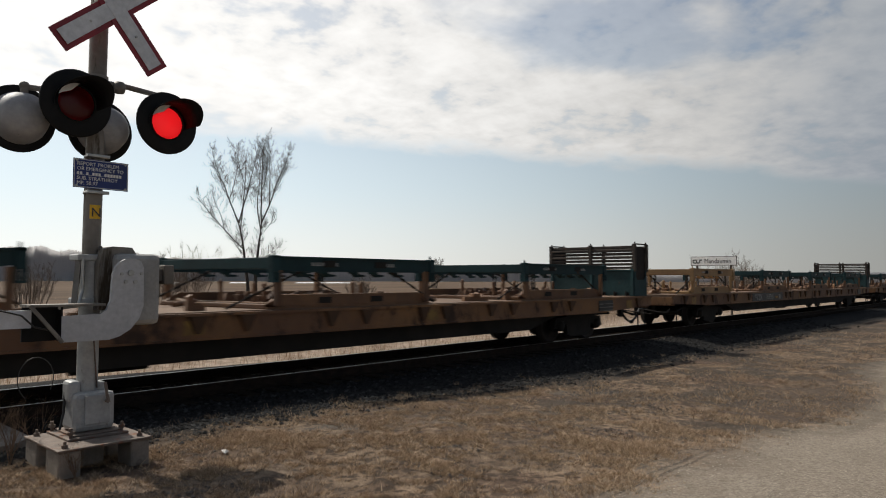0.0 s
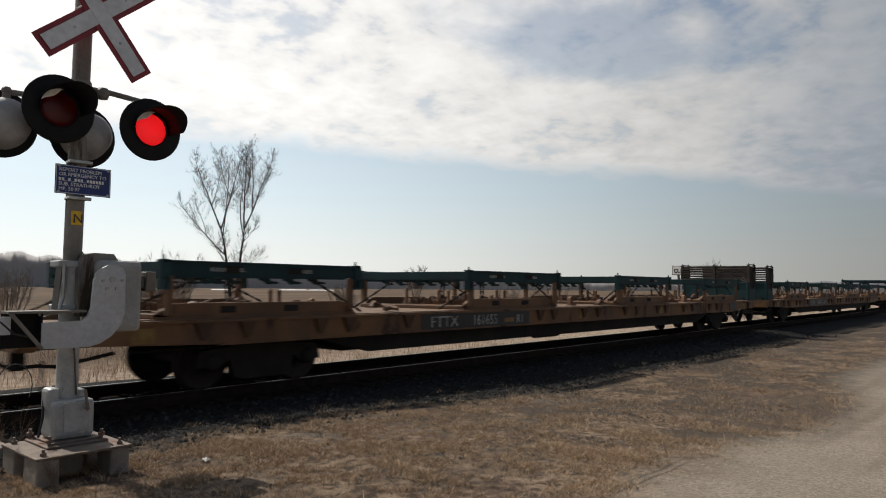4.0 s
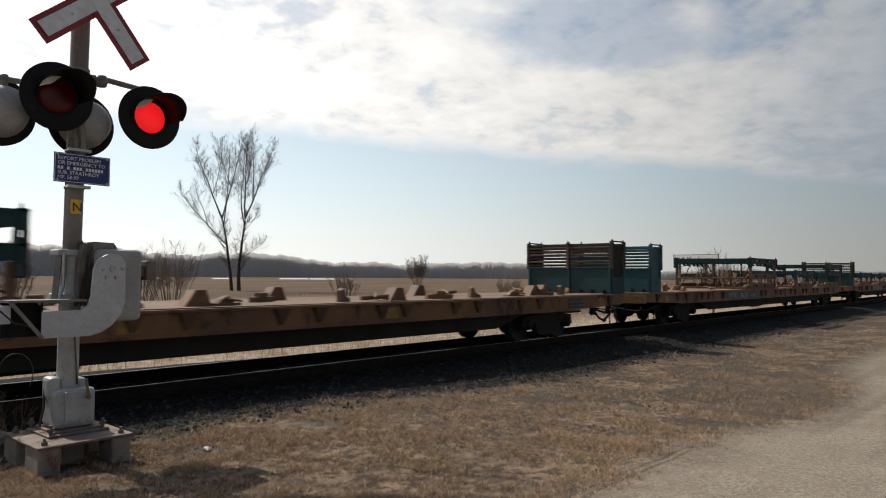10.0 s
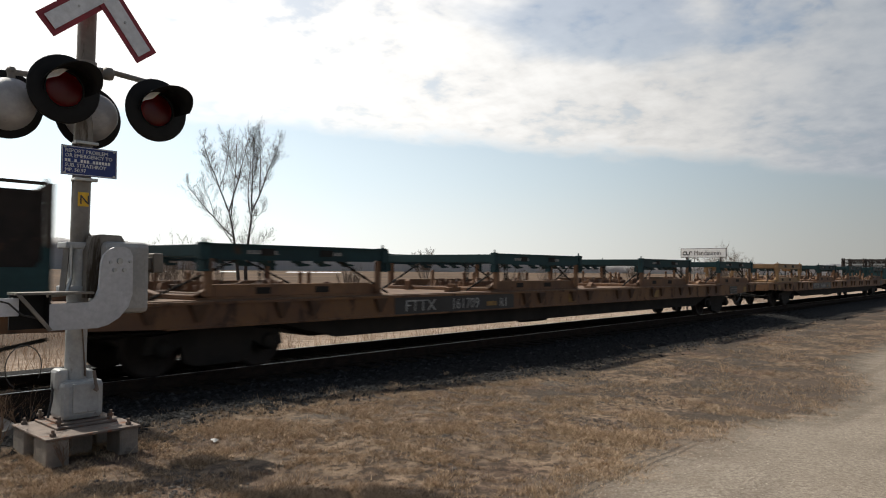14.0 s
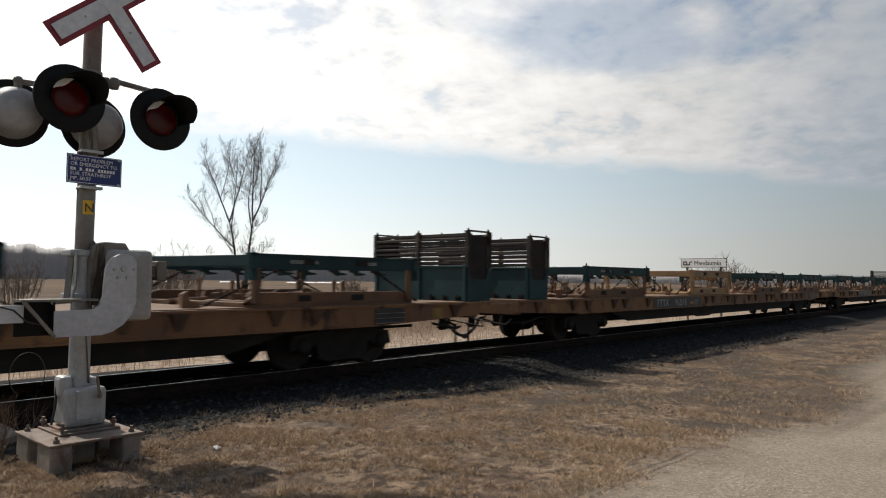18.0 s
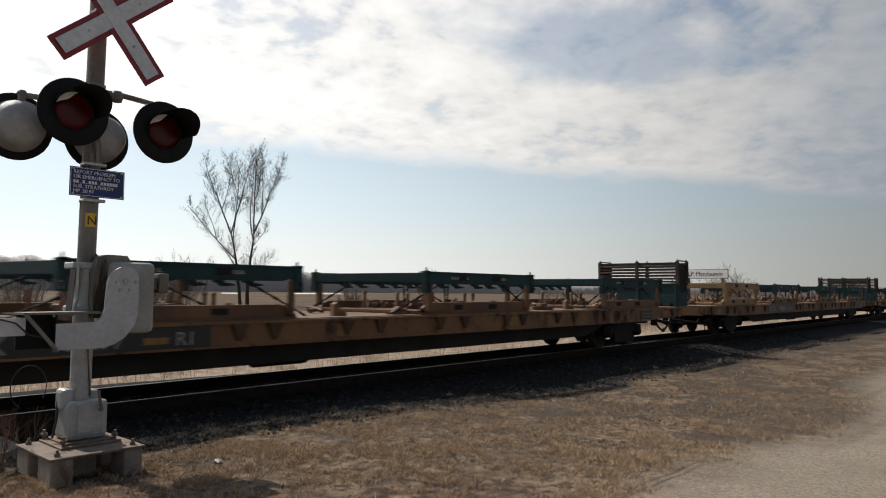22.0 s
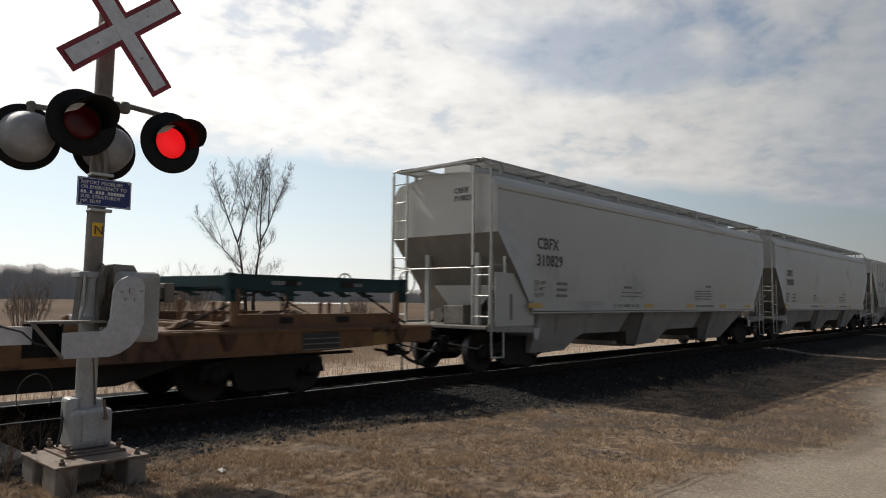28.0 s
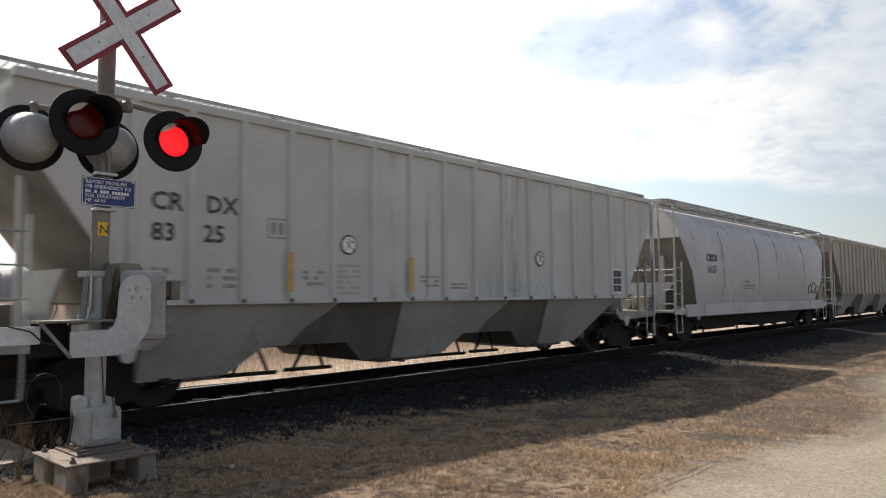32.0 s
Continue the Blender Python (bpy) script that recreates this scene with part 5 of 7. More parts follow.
    for x in (0.5, length - 0.5):
        bearer = part("end_walk_bearer", Mesh().box(x - 0.03, x + 0.03, -1.2, 1.2, walk_z - 0.07, walk_z - 0.03), M["roofwalk"], car)
        q0, q1 = (x, x + 0.3) if x < 2 else (x - 0.3, x)
        part("end_walk", Mesh().box(q0, q1, -1.15, 1.15, walk_z - 0.03, walk_z, 0.006), M["roofwalk"], bearer, "end walk across the roof")
        # hooped end rail
        e = x + (0.12 if x < 2 else -0.12)
        for s in (-1, 1):
            if kind == "ribbed":
                part("corner_post", Mesh().bar((e, s * 1.47, 1.05), (e, s * 1.47, 4.15), 0.07, 0.09), paint, car)
                continue
            part("grab_rail", Mesh().path([(x, s * 1.1, walk_z), (x, s * 1.34, walk_z - 0.03), (e, s * 1.46, walk_z - 0.22), (e, s * 1.48, 3.2), (e, s * 1.48, 1.05)], 0.024, 8), M["galv"], car, "pale bent corner rail")
    for side, x in ((0, 0.6), (1, length - 0.6)):
        w = 1 if side == 0 else -1
        part("end_platform", Mesh().box(min(x - w * 0.12, x + w * 1.5), max(x - w * 0.12, x + w * 1.5), -1.46, 1.46, 1.0, 1.07, 0.012), M["slope"], car)
        for s in (-1, 1):
            full = s > 0 and kind != "ribbed"
            ladder(car, x, s * 1.0 if s > 0 else -1.46, 1.05, walk_z - 0.1 if full else 2.35, 0.46, M["galv"], "y", 8 if full else 3)
            if not full:
                part("grab_iron", Mesh().bar((x, s * 1.0, 2.3), (x, s * 1.0, walk_z - 0.1), 0.035, 0.05), M["galv"] if kind != "ribbed" else paint, car)
            ladder(car, x + w * 0.04 if w > 0 else x - 0.5, s * 1.47, 0.98, 2.55, 0.46, M["galv"], "x", 4)
            part("stirrup_step", Mesh().path([(x + w * 0.04, s * 1.47, 1.0), (x + w * 0.04, s * 1.49, 0.42), (x + w * 0.44, s * 1.49, 0.42), (x + w * 0.46, s * 1.47, 0.6), (x + w * 0.46, s * 1.47, 1.0)], 0.02, 6), M["galv"], car)
        part("cross_rail", Mesh().rod((x, -1.46, 2.3), (x, 1.46, 2.3), 0.018, 6), M["galv"], car)
        at = end + 0.36 if w > 0 else length - end - 0.36
        for y in (-0.75, 0.75):
            part("end_post", Mesh().box(at - 0.045, at + 0.045, y - 0.06, y + 0.06, 1.05, shoulder - (shoulder - low) * 0.36 / run + 0.05, 0.01), paint, car)
        web = Mesh().slab([(-0.42, 1.06), (0.42, 1.06), (0.5, 1.5), (0.95, 1.95), (-0.95, 1.95), (-0.5, 1.5)], at + w * 0.45 - 0.02, at + w * 0.45 + 0.02, "x")
        part("end_web", web, paint, car, "grey web under the end slope")
        gear = Mesh().box(min(x + w * 0.3, x + w * 0.7), max(x + w * 0.3, x + w * 0.7), -0.5, 0.1, 1.07, 1.5, 0.03)
        gear.rod((x + w * 0.4, 0.35, 1.25), (x + w * 1.2, 0.35, 1.25), 0.16, 12)
        part("brake_cylinder", gear, M["pole"], car)
        add_coupler(car, 0.02 if side == 0 else length - 0.02, -w)
        add_truck(car, 2.0 if side == 0 else length - 2.0, "hopper")
    w_ = Mesh()
    w_.path([(0.52, 0.9 + 0.26 * math.cos(i * math.tau / 18), 2.0 + 0.26 * math.sin(i * math.tau / 18)) for i in range(19)], 0.016, 6)
    part("hand_wheel", w_, M["galv"], car)
    # writing and reflectors on the near side
    for text, x, z, size, mat_ in marks:
        y = -max(side_at(kind, z), side_at(kind, z + size * 0.7)) - 0.006
        letters("mark", text, size, mat_, car, pose(x, y, z) @ NEAR, "dark stencilled marks", 1.0, 0.007 if size > 0.2 else 0.0)
    small = [(2.95, 1.98, 3), (2.95, 1.84, 3), (2.95, 1.7, 3), (6.2, 1.96, 3), (6.1, 1.84, 7), (6.1, 1.74, 7), (10.9, 1.95, 4), (10.88, 1.87, 4), (10.88, 1.79, 4), (10.88, 1.71, 4), (11.75, 2.1, 3), (11.6, 1.97, 4), (11.58, 1.88, 5), (11.58, 1.8, 5), (11.6, 1.71, 4)]
    for i, (x, z, count) in enumerate({"smooth": small, "round": small[3:6], "ribbed": ()}[kind]):
        bars = Mesh()
        for j in range(count):
            bars.box(x + j * 0.16, x + j * 0.16 + 0.14, -side_at(kind, z) - 0.008, -side_at(kind, z) - 0.004, z, z + 0.035 + 0.03 * (count == 3))
        part("small_print", bars, M["print_dark"], car, "rows of small dark print")
    for x in ((2.05, 7.6, 10.45, 13.2, 15.6) if kind == "smooth" else (4.62, 7.2)):
        if kind == "ribbed":
            m = Mesh().box(x - 0.055, x + 0.055, -1.605, -1.6, low + 0.15, low + 0.75)
        elif kind == "smooth":
            m = Mesh().box(x - 0.26, x + 0.26, -1.604, -1.5975, low + 0.07, low + 0.18)
        else:
            continue
        part("reflector", m, M["orange"], car, "yellow reflector tape")
    return car


def roundel(car, x, z):
    y = -1.545
    d = Mesh().turned([(0.0, -0.006), (0.16, -0.006), (0.16, 0.0)], 24, (x, y, z), "y", False)
    r = part("roundel", d, M["disc_white"], car, "round white mark with a struck-out hammer")
    m = Mesh().turned([(0.138, -0.009), (0.165, -0.009), (0.165, -0.004), (0.138, -0.004)], 24, (x, y, z), "y")
    m.bar((x - 0.1, y - 0.009, z + 0.1), (x + 0.1, y - 0.009, z - 0.1), 0.022, 0.004)
    part("roundel_ring", m, M["ring_red"], r, "dark red ring and bar")
    m = Mesh().bar((x - 0.07, y - 0.0085, z - 0.09), (x + 0.05, y - 0.0085, z + 0.06), 0.022, 0.004)
    m.bar((x - 0.02, y - 0.0085, z + 0.1), (x + 0.1, y - 0.0085, z + 0.03), 0.04, 0.004)
    part("hammer_mark", m, M["dark_mark"], r, "black hammer shape")


M["run"] = surface("sooty dirt run", (0.17, 0.15, 0.14), (0.33, 0.31, 0.31), 3.0, 0.8, 0, 0.0)
M["disc_white"] = surface("white mark paint", (0.86, 0.85, 0.84), (0.8, 0.79, 0.78), 6, 0.6, 0, 0.0)
M["ring_red"] = surface("dark red mark paint", (0.11, 0.03, 0.03), (0.16, 0.05, 0.045), 6, 0.6, 0, 0.0)
M["spray"] = surface("faded teal spray paint", (0.30, 0.39, 0.38), (0.38, 0.44, 0.425), 3.0, 0.7, 0, 0.0)
M["stencil_red"] = surface("faded red stencil paint", (0.42, 0.35, 0.335), (0.45, 0.40, 0.38), 8.0, 0.7, 0, 0.0)
M["print_dark"] = surface("small dark print", (0.13, 0.13, 0.12), (0.19, 0.19, 0.18), 5, 0.6, 0, 0.0)
# dark brown that puts the shade of the bay slopes into their colour
M["shaded_grime"] = surface("brown grimed bay paint with shade in it", (0.13, 0.115, 0.098), (0.085, 0.075, 0.063), 1.2, 0.85, 0, 0.05)
M["slope"] = surface("grimed slope sheet with shade in its colour", (0.24, 0.225, 0.20), (0.17, 0.158, 0.14), 1.0, 0.8, 0, 0.05)


def build_hoppers():
    grey = "smooth pale grey covered hopper with three grimy discharge bays"
    dk = M["dark_mark"]
    for i, number in enumerate(("310829", "310831")):
        car = hopper_car("smooth", grey, 18.3, M["hopper"], M["hopper_low"], (3.4, 8.35, 13.3),
                         [("CBFX", 2.15, 2.78, 0.36, dk), (number, 2.13, 2.40, 0.36, dk), ("LD LMT", 2.05, 1.97, 0.14, M["print_dark"]), ("LT WT", 2.05, 1.83, 0.14, M["print_dark"]), ("CU FT", 2.05, 1.69, 0.14, M["print_dark"])], "smooth grey painted steel body")
        for text, z in (("CBFX", 3.95), (number, 3.78)):
            letters("mark", text, 0.17, dk, car, pose(0.71, -0.35, z) @ FRONT, "small dark stencilled marks")
        if i == 0:
            panel_ = Mesh().box(0.75, 2.15, -1.5, -1.47, 1.06, 2.2, 0.01)
            part("end_side_panel", panel_, M["hopper"], car, "grey side panel at the car's end")
            part("panel_slot", Mesh().box(1.25, 1.33, -1.512, -1.5, 1.2, 1.75), M["slope"], car)
        rides(car, 333.3 + i * 18.3)
    car = hopper_car("ribbed", "dirty white-grey ribbed covered hopper with dark discharge bays", 17.6, M["ribbed"], M["hopper_low"], (3.5, 8.1, 12.7),
                     [("CR", 2.48, 2.74, 0.34, dk), ("DX", 3.26, 2.75, 0.34, dk), ("83", 2.49, 2.33, 0.34, dk), ("25", 3.22, 2.34, 0.34, dk)], "grey ribbed steel body")
    roundel(car, 5.8, 2.42)
    roundel(car, 11.3, 2.38)
    for x, z in ((4.25, 2.45),):
        m = Mesh()
        for a, b, c, d in ((0, 0.36, 0, 0.02), (0, 0.36, 0.28, 0.3), (0, 0.02, 0.02, 0.28), (0.34, 0.36, 0.02, 0.28), (0.08, 0.14, 0.06, 0.24), (0.2, 0.28, 0.06, 0.24)):
            m.box(x + a, x + b, -1.539, -1.533, z + c, z + d)
        part("faint_stencil", m, M["print"], car)
    m = Mesh()
    for a, b in ((14.55, 2.02), (14.55, 1.83), (14.55, 1.64)):
        m.box(a, a + 0.21, -1.539, -1.533, b, b + 0.17).box(a + 0.23, a + 0.46, -1.539, -1.533, b, b + 0.17)
    plate_ = part("data_plate", Mesh().box(14.52, 15.04, -1.5345, -1.531, 1.61, 2.22), M["disc_white"], car, "white data panel with black fields")
    part("data_field", m, M["dark_mark"], plate_)
    # faded writing below the marks
    rng = random.Random(12)
    for x, z, rows, wide, step, mat_ in ((5.56, 1.6, 6, 0.5, 0.09, "stencil_red"), (2.5, 1.72, 2, 0.55, 0.16, "print"), (3.3, 1.7, 3, 0.5, 0.11, "print"), (4.9, 1.75, 3, 0.4, 0.09, "print"), (7.5, 1.74, 3, 0.5, 0.08, "print"), (8.35, 1.7, 2, 0.45, 0.07, "print")):
        m = Mesh()
        for i in range(rows):
            u = x
            while u < x + wide:
                w = rng.uniform(0.04, 0.14)
                if rng.random() < 0.85:
                    m.box(u, min(u + w, x + wide), -1.5375, -1.532, z + i * step, z + i * step + step * 0.55)
                u += w + 0.025
        part("faint_print", m, M[mat_], car, "faded rows of small print")
    # washed-out spray paint letters
    for x, z, high in ((9.45, 1.55, 0.5), (9.75, 1.5, 0.55), (10.15, 1.62, 0.22), (10.32, 1.62, 0.25), (10.5, 1.6, 0.25), (11.15, 1.55, 0.3), (11.45, 1.58, 0.28)):
        curl = rng.uniform(2.2, 3.4)
        pts = [(x + 0.1 * math.sin(q * curl / 4) + 0.012 * q, -1.521, z + high * (0.5 + 0.5 * math.cos(q * 0.55 + x))) for q in range(14)]
        part("spray_letter", Mesh().path(pts, 0.0165, 5), M["spray"], car, "washed-out teal spray paint")
    rides(car, 370.2)
    car = hopper_car("round", "pale lilac-grey round-sided covered hopper with dirt streaks", 17.7, M["pale"], M["black"], (),
                     [("CRDX", 2.75, 2.62, 0.34, dk), ("14157", 2.75, 2.24, 0.34, dk)], "pale rounded steel body")
    scrawl = Mesh()
    for a, b, r in ((14.2, 1.75, 0.2), (14.75, 1.8, 0.25), (15.25, 1.72, 0.18)):
        scrawl.path([(a + r * math.cos(q * 0.5), -side_at("round", b + r * math.sin(q * 0.5)) - 0.012, b + r * math.sin(q * 0.5)) for q in range(1, 13)], 0.02, 4)
    part("scrawl", scrawl, M["print_dark"], car, "dark looping spray paint scrawl")
    rides(car, 388.0)
    car = hopper_car("ribbed", "weathered buff ribbed covered hopper", 17.6, M["buff"], M["hopper_low"], (3.5, 8.1, 12.7), [], "buff ribbed steel body")
    rides(car, 405.7)


build_hoppers()

# ------------------------------------------------------------------ crossing signal with its gate
LAMPS = []
LAMP_AT = (0.0, 0.14, 0.0)
PX, PY = 2.62, 6.82


def visor_reach(q):
    """How far the visor stands out at the angle q; cut back on its near side."""
    return 0.04 + 0.36 * max(0.0, math.cos((q - radians(45)) * 0.72)) ** 1.2


def signal_lamp(owner, x, y, z, way, lit_first):
    """One lamp: a black disc with visor, red lens and grey shell; way -1 faces the yard, 1 the other road side."""
    at = pose(x, y, z) if way < 0 else pose(x, y, z, 0, 0, 180)
    disc = Mesh().turned([(0.155, -0.012), (0.29, -0.02), (0.305, -0.012), (0.305, 0.004), (0.29, 0.008), (0.155, 0.008)], 40)
    lamp = part("lamp_disc", disc, M["lamp_black"], owner, "round black backing disc", at)
    ring = Mesh().turned([(0.16, 0.0), (0.172, -0.025), (0.163, -0.03), (0.156, -0.015), (0.156, 0.0)], 32)
    part("lens_ring", ring, M["lamp_black"], lamp)
    shell = Mesh().turned([(0.235, 0.0), (0.235, 0.03), (0.22, 0.1), (0.2, 0.19), (0.16, 0.255), (0.1, 0.285), (0.0, 0.295)], 32)
    part("shell", shell, M["lamp_back"], lamp, "grey domed lamp shell")
    # unseen black liner, added so the turned bulb's glow doesn't leak through
    bowl = Mesh().turned([(0.228, 0.012), (0.212, 0.1), (0.19, 0.185), (0.15, 0.245), (0.09, 0.272), (0.0, 0.282)], 32)
    part("lamp_bowl", bowl, M["lamp_black"], lamp, "added black liner that soaks up stray glow")
    lens = Mesh().turned([(0.0, -0.05), (0.06, -0.045), (0.11, -0.032), (0.15, -0.01), (0.157, 0.0)], 32)
    part("lens", lens, M["lens"], lamp, "domed red lens")
    visor = Mesh()
    n = 22
    inner, outer = [], []
    for i in range(n + 1):
        q = radians(-12 + 204 * i / n)
        reach = visor_reach(q)
        inner.append((math.cos(q), math.sin(q), reach))
    rings = [[(c * r, d * e, s * r) for c, s, e in inner] for r, d in ((0.176, 0.0), (0.186, -1.0), (0.193, -1.0), (0.184, 0.0))]
    m = n + 1
    visor.add([p for ring_ in rings for p in ring_], [(k * m + i, k * m + i + 1, ((k + 1) % 4) * m + i + 1, ((k + 1) % 4) * m + i) for k in range(4) for i in range(n)], True)
    part("visor", visor, M["lamp_black"], lamp, "black visor over the lens")
    # an added white crescent imitates the sky mirrored in the lens
    glint = Mesh()
    arc = [(radians(84 + 10 * i), math.sin(math.pi * i / 8)) for i in range(9)]
    glint.add([(math.cos(q) * 0.173, -0.052, math.sin(q) * 0.173) for q, w in arc] + [(math.cos(q) * (0.173 - 0.056 * w), -0.062, math.sin(q) * (0.173 - 0.056 * w)) for q, w in arc]
               + [(math.cos(q) * (0.173 - 0.056 * w), -0.057, math.sin(q) * (0.173 - 0.056 * w)) for q, w in arc], [(i, i + 1, 10 + i, 9 + i) for i in range(8)] + [(9 + i, 10 + i, 19 + i, 18 + i) for i in range(8)])
    part("visor_lining", glint, M["disc_white"], lamp, "white crescent standing in for the sky's reflection in the lens")
    plate_ = Mesh().turned([(0.0, -0.010), (0.12, -0.010)], 28)
    bulb = part("bulb", plate_, M["glow"], lamp, "glowing red lamp face", pose(*LAMP_AT))
    back = Mesh().turned([(0.0, 0.012), (0.12, 0.012), (0.125, 0.0), (0.12, -0.006), (0.0, -0.006)], 28)
    dark = back.data("bulb", M["lens_dark"])
    # one mesh with two faces: the glowing front and the dark back
    bm = bmesh.new()
    bm.from_mesh(bulb.data)
    n0 = len(bm.faces)
    bm.from_mesh(dark)
    bm.faces.ensure_lookup_table()
    for f in bm.faces[n0:]:
        f.material_index = 1
    bm.to_mesh(bulb.data)
    bm.free()
    bulb.data.materials.append(M["lens_dark"])
    LAMPS.append((bulb, lit_first))
    return lamp


M["sign_pale"] = surface("bare pale metal", (0.75, 0.75, 0.73), (0.65, 0.65, 0.63), 6, 0.5, 0, 0.0)
M["lens_dark"] = surface("unlit lamp face", (0.03, 0.03, 0.03), (0.02, 0.02, 0.02), 5, 0.5, 0, 0.0)


def crossing_signal():
    s = thing("crossing_signal", "railway crossing signal with crossbuck, flashing red lamps and lowered gate", "crossing signal")
    pole = Mesh().rod((PX - 0.012, PY, 0.3), (PX + 0.04, PY, 4.75), 0.08, 24)
    part("pole", pole, M["pole"], s, "weathered grey metal pole")
    low = Mesh().rod((PX - 0.005, PY, 0.55), (PX, PY, 1.42), 0.091, 24)
    part("pole_sleeve", low, M["cast"], s, "grey painted lower sleeve")
    rust = Mesh().bar((PX + 0.05, PY - 0.079, 0.6), (PX - 0.005, PY - 0.091, 1.2), 0.03, 0.006)
    part("rust_streak", rust, M["plate"], s)
    # crossbuck
    cx, cy, cz = 2.718, PY - 0.2, 4.15
    for i, angle in enumerate((40.8, 128)):
        y = cy - 0.012 * i
        blade = Mesh().box(-0.66, 0.66, -0.004, 0.004, -0.118, 0.118)
        b = part("crossbuck_blade", blade, M["sign_red"], s, "white blade with a dark red border", pose(cx, y, cz, 0, -angle, 0))
        face = Mesh().box(-0.615, 0.615, -0.0205 + 0.009 * i, -0.0165 + 0.011 * i, -0.072, 0.072)
        part("blade_face", face, M["sign_white"], b)
        for a in (-0.3, 0.3):
            part("rivet", Mesh().rod((a, -0.024, 0), (a, -0.009, 0), 0.012, 8), M["galv"], b)
    mount = Mesh().box(PX - 0.06, cx + 0.05, cy + 0.01, PY - 0.05, cz - 0.05, cz + 0.05, 0.01)
    part("crossbuck_mount", mount, M["pole"], s)
    # lamps and their arms
    for y, xs, way in ((PY - 0.2, (2.39, 3.235), -1), (PY + 0.22, (2.06, 2.77), 1)):
        mid = PX
        z = 3.44 if way < 0 else 3.33
        a = Mesh()
        for x in xs:
            a.path([(mid, (y + PY) / 2, z), (mid + (x - mid) * 0.35, y - way * 0.1, z + 0.01), (x, y - way * 0.12, z - 0.01)], 0.026, 10)
            a.path([(x, y - way * 0.12, z + 0.02), (x, y - way * 0.12, z - 0.16)], 0.034, 10)
            a.turned([(0.0, 0.035), (0.03, 0.03), (0.045, 0.0), (0.03, -0.03), (0.0, -0.035)], 12, (x, y - way * 0.12, z), "z")
        a.turned([(0.0, 0.055), (0.045, 0.05), (0.06, 0.0), (0.045, -0.05), (0.0, -0.055)], 16, (mid + (0.18 if way < 0 else -0.12), (y + PY) / 2 - 0.02, z - 0.02), "z")
        part("lamp_arm", a, M["pole"], s, "grey arm with a round junction box")
        for i, x in enumerate(xs):
            signal_lamp(s, x, y, (3.18, 3.14)[i] if way < 0 else 3.05, way, (i == 1) if way < 0 else (i == 0))
    part("arm_clamp", Mesh().rod((PX + 0.02, PY, 3.36), (PX + 0.02, PY, 3.52), 0.1, 20), M["pole"], s)
    # blue notice
    y = PY - 0.11
    x0, x1, z0, z1 = 2.41, 2.905, 2.437, 2.705
    plate_ = Mesh().box(x0, x1, y - 0.004, y + 0.004, z0, z1, 0.003)
    sign = part("notice_plate", plate_, M["sign_blue"], s, "small blue notice with white writing and pale edge")
    edge = Mesh()
    for a, b, c, d in ((x0 + 0.006, x1 - 0.006, z0 + 0.006, z0 + 0.011), (x0 + 0.006, x1 - 0.006, z1 - 0.011, z1 - 0.006), (x0 + 0.006, x0 + 0.011, z0 + 0.011, z1 - 0.011), (x1 - 0.011, x1 - 0.006, z0 + 0.011, z1 - 0.011)):
        edge.box(a, b, y - 0.0065, y - 0.0042, c, d)
    part("notice_edge", edge, M["sign_pale"], sign)
    lines = ["REPORT PROBLEM", "OR EMERGENCY TO", "", "SUB. STRATHROY", "MP. 50.97"]
    for i, text in enumerate(lines):
        z = z1 - 0.062 - i * 0.044
        if text:
            letters("notice_text", text, 0.047, M["sign_pale"], sign, pose(x0 + 0.03, y - 0.007, z) @ NEAR, "", 0.98)
        else:
            bars = Mesh().box(x0 + 0.03, x0 + 0.42, y - 0.007, y - 0.0062, z, z + 0.002)
            for j in range(15):
                if j not in (2, 4, 8):
                    bars.box(x0 + 0.03 + j * 0.027, x0 + 0.05 + j * 0.027, y - 0.0085, y - 0.0065, z, z + 0.028)
            part("notice_line", bars, M["sign_pale"], sign)
    for x in (x0 + 0.03, x1 - 0.03):
        for z in (z0 + 0.018, z1 - 0.018):
            part("rivet", Mesh().rod((x, y - 0.012, z), (x, y - 0.004, z), 0.011, 8), M["galv"], sign)
    for z in (z1 + 0.04, z0 - 0.03):
        band = Mesh().turned([(0.082, -0.012), (0.088, -0.012), (0.088, 0.012), (0.082, 0.012)], 20, (PX + 0.012, PY, z), "z")
        band.box(PX - 0.09, PX + 0.11, PY - 0.125, PY - 0.075, z - 0.014, z + 0.014, 0.004)
        part("band_clamp", band, M["galv"], s)
    tag = Mesh().box(PX - 0.05, PX + 0.045, PY - 0.091, PY - 0.084, 2.16, 2.29, 0.002)
    t = part("letter_tag", tag, M["tag_yellow"], s, "yellow tag with a black letter")
    letters("tag_letter", "N", 0.12, M["dark_mark"], t, pose(PX - 0.04, PY - 0.094, 2.18) @ NEAR)
    # gate mechanism
    y = PY - 0.34
    px = lambda a, b: (2.84 + (a - 230) * 0.0052, 1.66 - (b - 510) * 0.0051)
    arm_plate = [px(a, b) for a, b in ((118, 628), (118, 584), (180, 582), (190, 575), (196, 560), (199, 512), (203, 500), (210, 491), (222, 485), (238, 484), (248, 489), (253, 500), (254, 570), (247, 592), (232, 611), (213, 623), (195, 628))]
    g = Mesh().slab(arm_plate, y - 0.025, y + 0.01)
    gate = part("gate_bracket", g, M["bracket"], s, "grey swan-necked gate arm bracket")
    for a, b, r in ((230, 510, 0.028), (214, 512, 0.015), (248, 511, 0.013), (221, 526, 0.018), (238, 526, 0.018)):
        x, z = px(a, b)
        part("bolt", Mesh().rod((x, y - 0.025, z), (x, y - 0.04, z), r, 10), M["galv"], gate)
